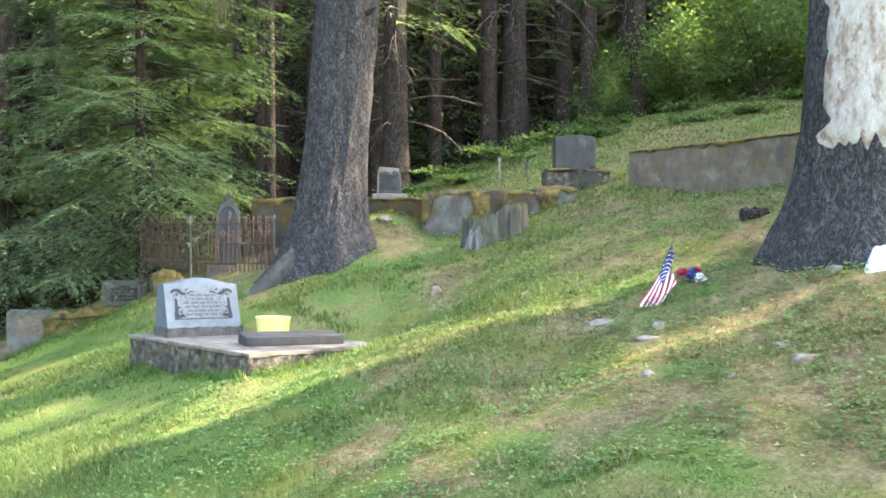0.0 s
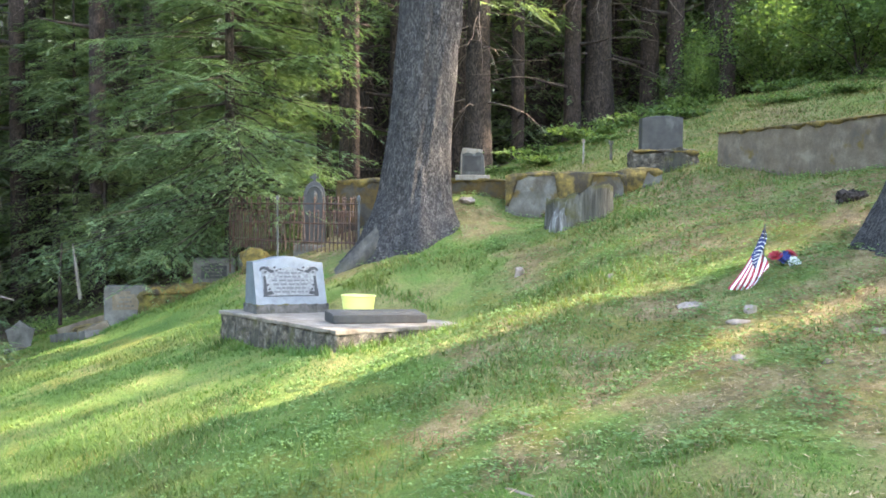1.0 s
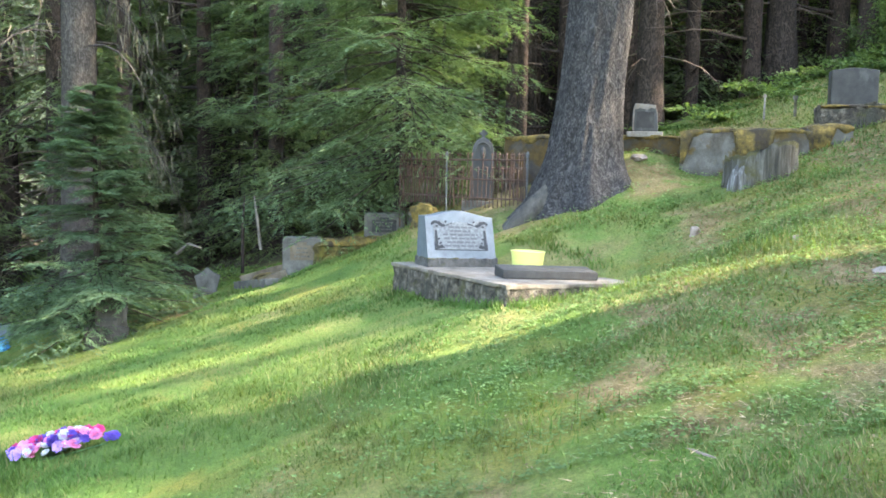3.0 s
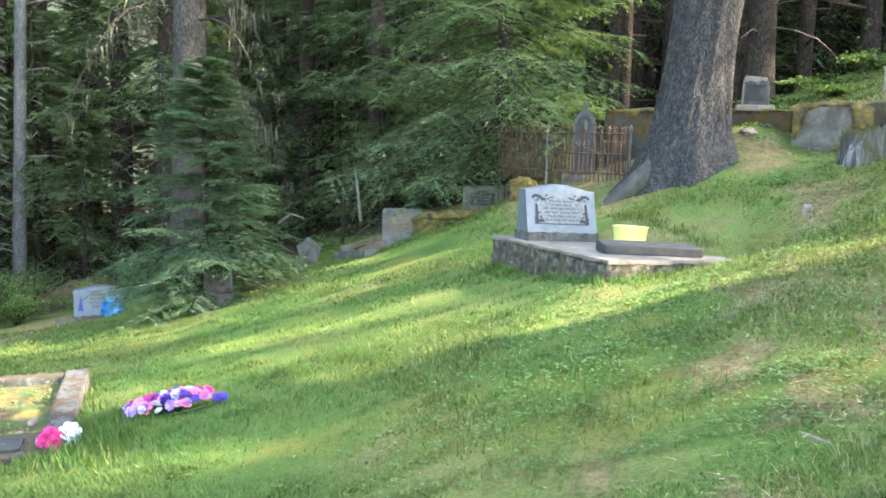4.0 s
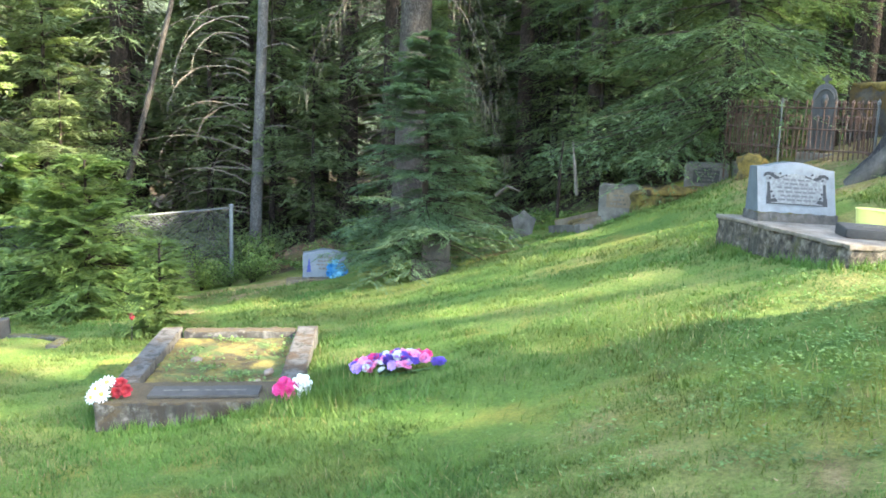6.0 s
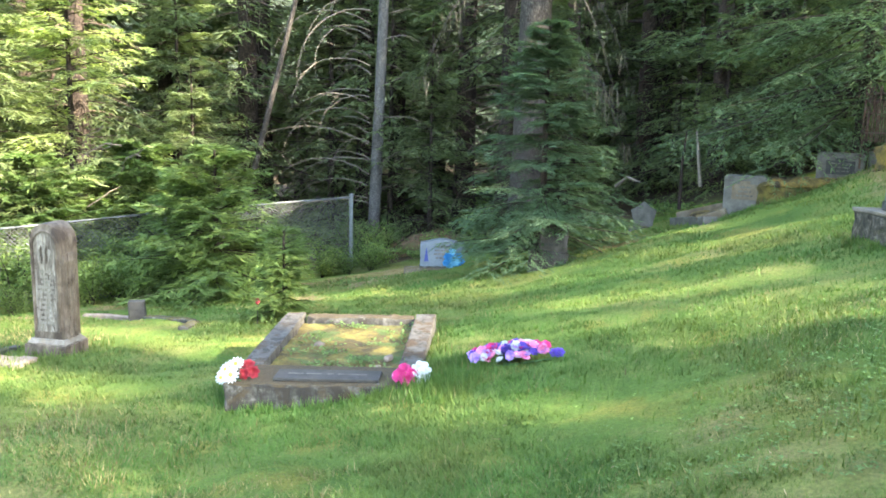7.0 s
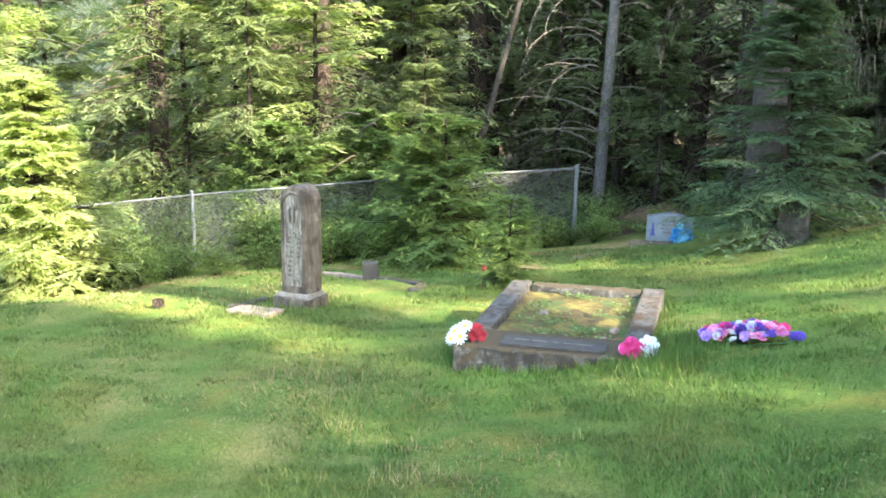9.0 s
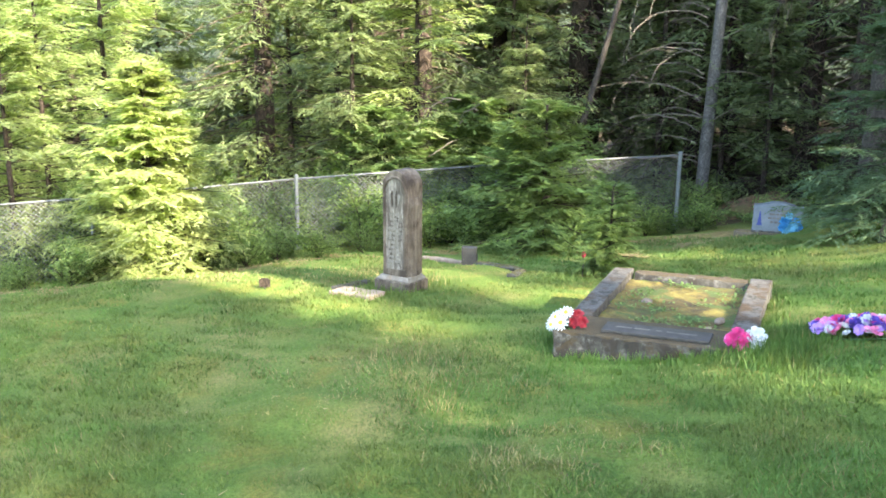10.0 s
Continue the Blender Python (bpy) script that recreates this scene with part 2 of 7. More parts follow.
def hill(x, y):
    """The smooth hillside: a slope that rises to +x and +y, with broad swells."""
    x, y = np.asarray(x, float), np.asarray(y, float)
    z = 0.373 + 0.213 * reach(x) + 0.105 * reach(y)
    for i, h in enumerate(HILL):
        cx, cy = -16 + 4 * (i // 5), -2 + 4 * (i % 5)
        z = z + h * np.exp(-((x - cx) ** 2 + (y - cy) ** 2) / 25.92)
    # the banked-up fenced plot, and the dip along the wire fence
    z = z + 0.22 * np.exp(-((x + 2.6) ** 2 + (y - 10.4) ** 2) / 1.6) - 0.25 * np.exp(-((x + 12.8) ** 2 + (y - 1) ** 2) / 8)
    # worn away beside the raised slab
    z = z - 0.26 * np.exp(-((x + 0.6) ** 2 + (y - 7.0) ** 2) / 0.8)
    # the steep bank against the big trunk's uphill side
    z = z + 0.34 * np.exp(-((x + 0.72) ** 2 + (y - 9.72) ** 2) / 0.32)
    # built up against the long plot wall
    z = z + 0.24 * np.exp(-((x - 3.45) ** 2 + (y - 6.9) ** 2) / 2.2)
    # a low burial mound below the tall headstone
    z = z + 0.10 * np.exp(-((x + 5.35) ** 2 / 0.5 + (y - 1.95) ** 2 / 0.25))
    # scraped level in front of the box grave
    z = z - 0.16 * np.exp(-((x - 0.35) ** 2 / 0.7 + (y - 9.45) ** 2 / 0.25))
    return z


WAVES = np.random.default_rng(5).uniform((0.8, 0, 0), (9.0, 6.28, 6.28), (40, 3))


def turf(x, y):
    """The hillside with the small unevenness of its turf."""
    z = hill(x, y)
    for k, a, ph in WAVES:
        z = z + 0.007 / (0.8 + 0.22 * k) * np.sin(k * (x * math.cos(a) + y * math.sin(a)) + ph)
    return z


def ground_z(x, y):
    return float(turf(np.float64(x), np.float64(y)))


def axis_steps(lo, hi, step):
    inner = np.arange(lo, hi + 1e-6, step)
    out = [1.0]
    while sum(out) < 260:
        out.append(out[-1] * 1.35)
    far = np.cumsum(np.array(out) * step * 2)
    far = far * 260 / far[-1]
    return np.concatenate([lo - far[::-1], inner, hi + far])


WORN = [(-0.55, 9.25, 0.34), (-0.35, 9.0, 0.25), (-1.75, 8.75, 0.3), (2.35, 5.9, 0.45), (2.3, 5.2, 0.3), (1.75, 5.1, 0.35), (1.3, 4.75, 0.22), (2.2, 4.4, 0.35), (0.4, 4.35, 0.24), (0.9, 4.0, 0.3), (1.5, 7.6, 0.5), (1.1, 9.0, 0.45), (2.0, 8.6, 0.45), (0.1, 7.9, 0.35), (-0.3, 5.2, 0.25), (0.0, 3.7, 0.2), (0.55, 5.0, 0.3), (1.9, 6.6, 0.4), (-0.4, 4.2, 0.22), (1.45, 3.6, 0.3), (2.6, 7.4, 0.4), (-9.8, 9.3, 0.6), (-10.4, 8.3, 0.5), (-9.0, 8.0, 0.35), (-6.6, 9.6, 0.35), (-5.9, 9.2, 0.3), (-8.6, 6.6, 0.3), (-10.9, -0.4, 0.45), (-10.95, 0.6, 0.5), (-11.05, 1.7, 0.5), (-11.1, 2.8, 0.45), (-11.1, 3.9, 0.5), (-10.7, 5.2, 0.4), (-2.5, 10.35, 0.6), (-3.3, 10.95, 0.6), (-1.7, 10.2, 0.4), (-0.33, 2.75, 0.22), (1.9, 4.9, 0.36), (1.5, 4.4, 0.3), (2.3, 4.8, 0.4), (1.0, 4.6, 0.25), (0.8, 5.3, 0.3), (1.7, 5.9, 0.28), (2.2, 6.3, 0.4), (1.2, 7.0, 0.35), (0.6, 3.9, 0.2), (2.0, 3.9, 0.35), (1.6, 9.2, 0.35), (-1.95, 9.75, 0.45), (-2.4, 9.85, 0.5), (-2.95, 10.0, 0.5), (-2.1, 10.2, 0.5)]
DRY = [(-5.3, 1.9, 0.6), (-4.9, 1.75, 0.4), (-5.7, 2.2, 0.4), (-3.45, 2.15, 0.35), (-9.2, 8.3, 0.6), (-9.8, 8.9, 0.5), (-8.6, 4.1, 0.5), (-9.2, 3.4, 0.6), (-9.8, 2.2, 0.6)]


def worn(x, y):
    """How worn the turf is, 0 to 1, in ragged patches under the big trees and along the path."""
    w_ = np.zeros_like(x)
    for i, (cx, cy, r) in enumerate(WORN):
        a = np.arctan2(y - cy, x - cx)
        q = np.hypot(x - cx, (y - cy) * 0.8) / (r * (1 + 0.35 * np.sin(3 * a + i) + 0.2 * np.sin(7 * a + 2 * i)))
        w_ = np.maximum(w_, np.clip(1.5 - q, 0, 1))
    return w_


def build_ground():
    xs, ys = axis_steps(-17, 7, 0.1), axis_steps(-1, 17, 0.1)
    X, Y = np.meshgrid(xs, ys)
    Z = turf(X, Y)
    nx, ny = len(xs), len(ys)
    i = np.arange(nx * ny).reshape(ny, nx)
    F = np.stack([i[:-1, :-1], i[:-1, 1:], i[1:, 1:], i[1:, :-1]], -1).reshape(-1, 4)
    me = soup("ground", np.stack([X, Y, Z], -1).reshape(-1, 3), F, True)
    bare = me.attributes.new("worn", 'FLOAT', 'POINT')
    bare.data.foreach_set("value", worn(X.ravel(), Y.ravel()).astype(np.float32))
    return part("ground", me, M["ground"])


tagged(build_ground(), "sloping lawn of grass, moss and needle litter", "ground", kind="structure")


# ---- more materials ----
M["concrete"] = surface("old_concrete", [(0.3, (0.08, 0.057, 0.036)), (0.55, (0.15, 0.113, 0.074)), (0.75, (0.24, 0.19, 0.135))], 5, 70, 0.92, 0.6, 0.012, (0.06, 0.05, 0.04), 3.5, (0.54, 0.74), moss=(0.15, 0.10, 0.02), moss_at=(0.60, 0.70), up_moss=True)
M["concrete_moss"] = surface("mossy_concrete", [(0.3, (0.060, 0.053, 0.042)), (0.5, (0.115, 0.103, 0.084)), (0.7, (0.175, 0.158, 0.130))], 5, 70, 0.92, 0.7, 0.02, (0.06, 0.045, 0.03), 3.0, (0.48, 0.6), moss=(0.12, 0.075, 0.018), moss_at=(0.53, 0.61), up_moss=True)
M["moss"] = surface("cushion_moss", [(0.34, (0.035, 0.025, 0.009)), (0.5, (0.13, 0.088, 0.018)), (0.66, (0.25, 0.165, 0.034))], 9, 55, 0.97, 1.0, 0.03, (0.035, 0.024, 0.012), 4, (0.50, 0.62))
M["granite_blue"] = surface("pale_blue_grey_granite", [(0.3, (0.080, 0.095, 0.105)), (0.7, (0.130, 0.150, 0.162))], 12, 220, 0.5, 0.08, 0.003)
M["granite_rough"] = surface("rough_split_granite", [(0.3, (0.032, 0.029, 0.025)), (0.7, (0.125, 0.115, 0.10))], 14, 110, 0.92, 0.9, 0.02, (0.20, 0.19, 0.17), 9, (0.58, 0.68), moss=(0.09, 0.075, 0.015), moss_at=(0.62, 0.72), up_moss=True)
M["granite_dark"] = surface("dark_grey_granite", [(0.3, (0.024, 0.022, 0.019)), (0.7, (0.058, 0.053, 0.046))], 9, 160, 0.82, 0.15, 0.004, (0.09, 0.085, 0.075), 5, (0.58, 0.75))
M["granite_grey"] = surface("weathered_grey_stone", [(0.32, (0.058, 0.052, 0.043)), (0.5, (0.105, 0.096, 0.080)), (0.7, (0.165, 0.152, 0.128))], 8, 120, 0.9, 0.4, 0.008, (0.10, 0.09, 0.075), 5, (0.5, 0.7))
M["marble_worn"] = surface("stained_old_marble", [(0.32, (0.085, 0.062, 0.042)), (0.7, (0.21, 0.17, 0.125))], 10, 70, 0.9, 0.8, 0.012, (0.05, 0.034, 0.022), 6, (0.46, 0.6), stretch=(1.4, 1.4, 0.4))
M["marble_pale"] = surface("pale_marble_face", [(0.3, (0.13, 0.11, 0.084)), (0.7, (0.28, 0.245, 0.20))], 18, 90, 0.8, 0.3, 0.004, (0.20, 0.15, 0.10), 9, (0.5, 0.68))
M["marble_dark"] = surface("grey_streaked_marble", [(0.3, (0.03, 0.029, 0.027)), (0.58, (0.068, 0.066, 0.06)), (0.72, (0.28, 0.275, 0.26))], 5, 70, 0.85, 0.3, 0.006, stretch=(1, 1, 0.25))
M["tablet_face"] = surface("weathered_tablet_face", [(0.32, (0.06, 0.047, 0.034)), (0.48, (0.16, 0.135, 0.105)), (0.62, (0.33, 0.29, 0.24))], 14, 70, 0.93, 0.9, 0.015, (0.05, 0.036, 0.025), 12, (0.54, 0.64), stretch=(1.6, 1.6, 0.3))
M["white_marble"] = surface("white_marble", [(0.3, (0.50, 0.51, 0.51)), (0.7, (0.64, 0.65, 0.64))], 10, 100, 0.5, 0.1, 0.003)
M["etched"] = plain("etched_dark_granite", (0.016, 0.018, 0.02), 0.75, 0.4)
M["polish"] = surface("polished_panel", [(0.3, (0.058, 0.062, 0.062)), (0.7, (0.165, 0.175, 0.172))], 38, 150, 0.4, 0.05, 0.002)
M["slab_brown"] = surface("weathered_brown_stone", [(0.3, (0.032, 0.027, 0.021)), (0.5, (0.066, 0.056, 0.046)), (0.72, (0.12, 0.105, 0.088))], 9, 70, 0.93, 0.9, 0.015, (0.045, 0.036, 0.026), 7, (0.5, 0.62), stretch=(1.8, 1.8, 0.4))
M["root_bark"] = surface("tan_root_bark", [(0.32, (0.032, 0.027, 0.021)), (0.5, (0.075, 0.063, 0.048)), (0.7, (0.125, 0.108, 0.082))], 9, 60, 0.93, 1.0, 0.03, (0.05, 0.052, 0.024), 5, (0.50, 0.64), stretch=(1.4, 1.4, 0.7))
M["rust"] = surface("rusty_iron", [(0.3, (0.03, 0.018, 0.013)), (0.7, (0.11, 0.055, 0.034))], 14, 90, 0.85, 0.4, 0.004, (0.15, 0.13, 0.115), 8, (0.58, 0.7))
M["iron_grey"] = surface("bare_iron", [(0.3, (0.07, 0.066, 0.06)), (0.7, (0.15, 0.145, 0.135))], 10, 80, 0.6, 0.2, 0.003, metal=0.3)
M["galvanised"] = surface("galvanised_steel", [(0.3, (0.16, 0.172, 0.168)), (0.7, (0.27, 0.282, 0.275))], 9, 90, 0.5, 0.1, 0.002, metal=0.5)
M["wire"] = surface("dull_zinc_wire", [(0.3, (0.085, 0.09, 0.088)), (0.7, (0.15, 0.158, 0.152))], 9, 90, 0.6, 0.1, 0.002, metal=0.3)
M["yellow_plastic"] = plain("pale_yellow_plastic", (0.62, 0.60, 0.17), 0.45, 0.08)
M["weathered_wood"] = surface("weathered_stump_wood", [(0.34, (0.032, 0.027, 0.019)), (0.48, (0.078, 0.068, 0.050)), (0.58, (0.13, 0.117, 0.09)), (0.68, (0.22, 0.20, 0.165))], 7, 45, 0.95, 1.0, 0.05, stretch=(3.0, 3.0, 0.2), moss=(0.11, 0.095, 0.028), moss_at=(0.56, 0.68), up_moss=True)
M["bleached_wood"] = surface("bleached_split_wood", [(0.36, (0.07, 0.06, 0.05)), (0.50, (0.17, 0.155, 0.135)), (0.64, (0.36, 0.34, 0.31))], 9, 45, 0.95, 1.0, 0.04, stretch=(3.0, 3.0, 0.2))
M["sapwood"] = surface("stripped_pale_wood", [(0.32, (0.16, 0.10, 0.065)), (0.48, (0.31, 0.26, 0.205)), (0.7, (0.43, 0.385, 0.325))], 9, 45, 0.8, 0.8, 0.015, (0.17, 0.10, 0.06), 14, (0.54, 0.64), stretch=(1.5, 1.5, 0.7))
M["rock"] = surface("pale_field_stone", [(0.3, (0.13, 0.094, 0.07)), (0.7, (0.33, 0.25, 0.19))], 12, 90, 0.9, 0.5, 0.01)
M["soil"] = surface("bare_reddish_soil", [(0.34, (0.05, 0.028, 0.015)), (0.5, (0.14, 0.078, 0.040)), (0.68, (0.27, 0.155, 0.08))], 7, 50, 0.97, 1.0, 0.05, (0.075, 0.07, 0.02), 2.2, (0.48, 0.58))
for key, c in dict(red=(0.26, 0.012, 0.022), white=(0.52, 0.54, 0.52), navy=(0.02, 0.035, 0.16), pink=(0.52, 0.03, 0.16), light_pink=(0.72, 0.24, 0.42), purple=(0.085, 0.045, 0.31), lilac=(0.42, 0.26, 0.62), blue=(0.022, 0.22, 0.44), sky_blue=(0.15, 0.42, 0.56), yellow=(0.75, 0.55, 0.06), leaf=(0.05, 0.12, 0.03)).items():
    M["petal_" + key] = plain(key + "_cloth_petals", c, 0.65, 0.3)
M["flag_red"], M["flag_white"], M["flag_blue"] = plain("red_cloth", (0.30, 0.02, 0.035), 0.8), plain("white_cloth", (0.62, 0.61, 0.59), 0.8), plain("navy_cloth", (0.015, 0.022, 0.085), 0.8)
M["slab_pale"] = surface("pale_slab_concrete", [(0.3, (0.10, 0.08, 0.058)), (0.55, (0.185, 0.152, 0.115)), (0.75, (0.28, 0.24, 0.19))], 7, 80, 0.9, 0.4, 0.006, (0.085, 0.065, 0.042), 5, (0.52, 0.66))
M["rubble"] = surface("rubbly_stained_concrete", [(0.36, (0.02, 0.016, 0.011)), (0.5, (0.085, 0.068, 0.048)), (0.62, (0.20, 0.17, 0.128))], 16, 60, 0.95, 1.0, 0.03, (0.05, 0.045, 0.03), 6, (0.5, 0.62), moss=(0.09, 0.085, 0.02), moss_at=(0.58, 0.68))
M["kerb_grey"] = surface("grey_kerb_concrete", [(0.3, (0.05, 0.045, 0.038)), (0.7, (0.12, 0.109, 0.093))], 12, 120, 0.9, 0.6, 0.008, (0.028, 0.024, 0.018), 13, (0.52, 0.58), moss=(0.07, 0.04, 0.016), moss_at=(0.70, 0.78), up_moss=True)
M["kerb_crust"] = surface("crusted_kerb_concrete", [(0.38, (0.026, 0.023, 0.019)), (0.52, (0.062, 0.056, 0.047)), (0.68, (0.19, 0.18, 0.16))], 11, 70, 0.93, 0.7, 0.012, (0.030, 0.024, 0.017), 10, (0.50, 0.56), moss=(0.075, 0.052, 0.022), moss_at=(0.54, 0.64), up_moss=True)
M["moss_gold"] = surface("golden_plot_moss", [(0.34, (0.035, 0.026, 0.011)), (0.48, (0.10, 0.072, 0.018)), (0.58, (0.17, 0.13, 0.030)), (0.70, (0.25, 0.20, 0.045))], 6, 60, 0.97, 1.0, 0.03, (0.065, 0.095, 0.02), 4.5, (0.50, 0.60))
M["wall_dark"] = surface("dark_stained_concrete", [(0.3, (0.03, 0.024, 0.018)), (0.7, (0.095, 0.078, 0.058))], 6, 70, 0.93, 0.6, 0.015, (0.03, 0.022, 0.014), 4, (0.5, 0.65), moss=(0.10, 0.06, 0.014), moss_at=(0.45, 0.55), up_moss=True)


# ---- wooded hillside far behind ----
def far_hillside():
    m, nt, N, L, b = nodes_of("far_forest")
    col = ramp(nt, noise_node(nt, 0.5, 8, 0.75, "World"), [(0.35, (0.012, 0.022, 0.012)), (0.6, (0.05, 0.075, 0.035)), (0.75, (0.09, 0.12, 0.05))])
    L.new(col, b.inputs["Base Color"])
    b.inputs["Roughness"].default_value = 1.0
    bump(nt, noise_node(nt, 0.9, 8, 0.8, "World"), 1.0, 1.5, b)
    na, nr = 90, 14
    V = []
    rng = np.random.default_rng(15)
    for j in range(nr):
        for i in range(na):
            a = radians(-75 + 230 * i / (na - 1))
            k = j / (nr - 1)
            r = 52 + 40 * k
            h = -10 + 42 * k ** 0.8 + 2.5 * math.sin(i * 0.31) * k + rng.normal() * 0.9
            V.append((-r * math.sin(a), r * math.cos(a), h))
    k = np.arange(na * nr).reshape(nr, na)
    F = np.stack([k[:-1, :-1], k[:-1, 1:], k[1:, 1:], k[1:, :-1]], -1).reshape(-1, 4)
    return tagged(part("backdrop", soup("backdrop", V, F, True), m), "dark wooded hillside far behind the trees", "hillside", kind="structure")


far_hillside()


# ---- trees ----
def tube(path, radii, sides=8, wobble=0.0, seed=0, flutes=0, flute_by=0.0):
    """Corners and quads of a tapered limb along a path."""
    path, rng = np.asarray(path, float), np.random.default_rng(seed)
    n = len(path)
    t = np.gradient(path, axis=0)
    t /= np.linalg.norm(t, axis=1, keepdims=True) + 1e-9
    ref = np.array([0.0, 1.0, 0.0]) if abs(t[0, 2]) > 0.7 else np.array([0.0, 0.0, 1.0])
    u = np.cross(t, ref)
    u /= np.linalg.norm(u, axis=1, keepdims=True) + 1e-9
    v = np.cross(t, u)
    a = np.linspace(0, 2 * np.pi, sides, endpoint=False)
    r = np.asarray(radii, float)[:, None] * (1 + wobble * rng.normal(size=(n, sides)))
    if flutes:
        r = r * (1 + np.asarray(flute_by, float)[:, None] * np.cos(flutes * a + rng.uniform(0, 6))[None, :])
    P = path[:, None] + r[..., None] * (np.cos(a)[None, :, None] * u[:, None] + np.sin(a)[None, :, None] * v[:, None])
    i = np.arange(n * sides).reshape(n, sides)
    j = np.roll(i, -1, axis=1)
    F = np.stack([i[:-1], j[:-1], j[1:], i[1:]], -1).reshape(-1, 4)
    return P.reshape(-1, 3), F


def joined(pieces):
    V, F, n = [], [], 0
    for v, f in pieces:
        V.append(v)
        F.append(np.asarray(f) + n)
        n += len(v)
    return np.concatenate(V), np.concatenate(F)


def conifer_parts(seed, height, radius, base, branches, twigs=9, clumps=7, droop=0.35, lift=0.25, clump=0.10, power=0.8, bare=0.0, one_side=None, thin=0.13, hang=0.12, whorls=0):
    """Limbs and needle sprays of a conifer: drooping limbs with flat side twigs, each set with small needle clumps."""
    rng = np.random.default_rng(seed)
    B = branches
    h = base + (height - base) * np.sort(rng.uniform(0, 1, B) ** 1.05) * 0.985
    if whorls:
        step = (height - base) / whorls
        h = base + (np.floor((h - base) / step) + 0.5 + rng.normal(0, 0.30, B)) * step
    h = np.clip(h, base, height)
    rel = (h - base) / (height - base)
    L = radius * np.clip(1 - rel, 0.02, 1) ** power * rng.uniform(0.62, 1.12, B) + 0.10
    az = rng.uniform(0, 2 * np.pi, B)
    if one_side is not None:
        az = one_side + rng.normal(0, 1.1, B)
    out = np.stack([np.cos(az), np.sin(az), np.zeros(B)], 1)
    side = np.stack([-np.sin(az), np.cos(az), np.zeros(B)], 1)
    up = np.array([0, 0, 1.0])
    e0 = lift * (rel * 1.6 - 0.35) + rng.normal(0, 0.08, B)
    dr = droop * rng.uniform(0.6, 1.3, B) * (1 - 0.6 * rel)
    bend = rng.normal(0, 0.12, B)

    def along(s):
        # s: (B, k)
        r = L[:, None] * s
        z = r * (e0[:, None] - dr[:, None] * s + 0.35 * dr[:, None] * s ** 3)
        return out[:, None] * r[..., None] + side[:, None] * (bend[:, None] * r * s)[..., None] + up * (h[:, None] + z)[..., None]

    limbs = []
    S = np.linspace(0, 1, 4)
    P = along(np.repeat(S[None], B, 0))
    for b in range(B):
        limbs.append(tube(P[b], np.linspace(0.006 + 0.008 * L[b], 0.002, 4), 3))
    s = np.linspace(0.12 + bare, 1.0, twigs)[None] + rng.uniform(-0.04, 0.04, (B, twigs))
    s = np.clip(s, 0.05, 1.0)
    O, O2 = along(s), along(np.clip(s + 0.05, 0, 1.05))
    T = O2 - O
    T /= np.linalg.norm(T, axis=2, keepdims=True) + 1e-9
    tl = (0.50 * L[:, None] * (1 - 0.72 * s) + 0.09) * rng.uniform(0.7, 1.2, (B, twigs))
    tris = []
    for sgn in (-1, 1):
        ang = rng.uniform(0.7, 1.15, (B, twigs))[..., None]
        D = T * np.cos(ang) + sgn * side[:, None] * np.sin(ang) + up * rng.normal(-hang, 0.06 + 0.4 * hang, (B, twigs))[..., None]
        D /= np.linalg.norm(D, axis=2, keepdims=True)
        c = (np.arange(clumps) + 0.4)[None, None] / clumps + rng.uniform(-0.05, 0.05, (B, twigs, clumps))
        sag = -(0.15 + 0.8 * hang) * tl[..., None] * c ** 2
        C = O[:, :, None] + D[:, :, None] * (tl[..., None] * c)[..., None] + up * sag[..., None]
        W = np.cross(D, up)
        W /= np.linalg.norm(W, axis=2, keepdims=True) + 1e-9
        for s2 in (-1, 1):
            K = 1.25 * clump * rng.uniform(0.65, 1.3, C.shape[:3])[..., None]
            F1 = D[:, :, None] * 0.8 + s2 * W[:, :, None] * rng.uniform(0.3, 0.65, C.shape[:3])[..., None] + up * rng.normal(-0.08, 0.16, C.shape[:3])[..., None]
            tip = C + F1 * K
            wd = np.cross(F1, up + rng.normal(0, 0.35, C.shape))
            wd /= np.linalg.norm(wd, axis=3, keepdims=True) + 1e-9
            a, b = C - wd * K * thin, C + wd * K * thin
            tris.append(np.stack([a, b, tip], 3).reshape(-1, 3, 3))
    V = np.concatenate(tris).reshape(-1, 3)
    F = np.arange(len(V)).reshape(-1, 3)
    return joined(limbs), (V, F)


def trunk_mesh(name, height, r0, r1, lean=(0, 0), flare=0.35, sides=14, seed=0, rings=16, sink=0.4, rough=0.02, flutes=5):
    s = np.linspace(0, 1, rings) ** 1.6
    z = -sink + (height + sink) * s
    zz = np.clip(z, 0, None)
    r = r0 + (r1 - r0) * zz / height + r0 * flare * np.exp(-zz / (1.1 * r0))
    path = np.stack([lean[0] * zz / height, lean[1] * zz / height, z], 1)
    V, F = tube(path, r, sides, rough, seed, flutes, 0.16 * np.exp(-zz / (1.6 * r0)))
    return soup(name, V, F, True)


def conifer(name, label, x, y, seed, height, radius, base, branches, trunk_r, foliage, bark, turn=0, group="", **kw):
    t = thing(name, label, "tree", x, y, turn=turn, group=group)
    limbs, needles = conifer_parts(seed, height, radius, base, branches, **kw)
    part("trunk", trunk_mesh("trunk", height, trunk_r, 0.012, seed=seed, sides=10, rings=10), bark, t)
    tagged(part("branchwork", soup("branchwork", *limbs, True), bark, t), kind="stuff")
    tagged(part("crown", soup("crown", *needles), foliage, t), kind="stuff")
    return t


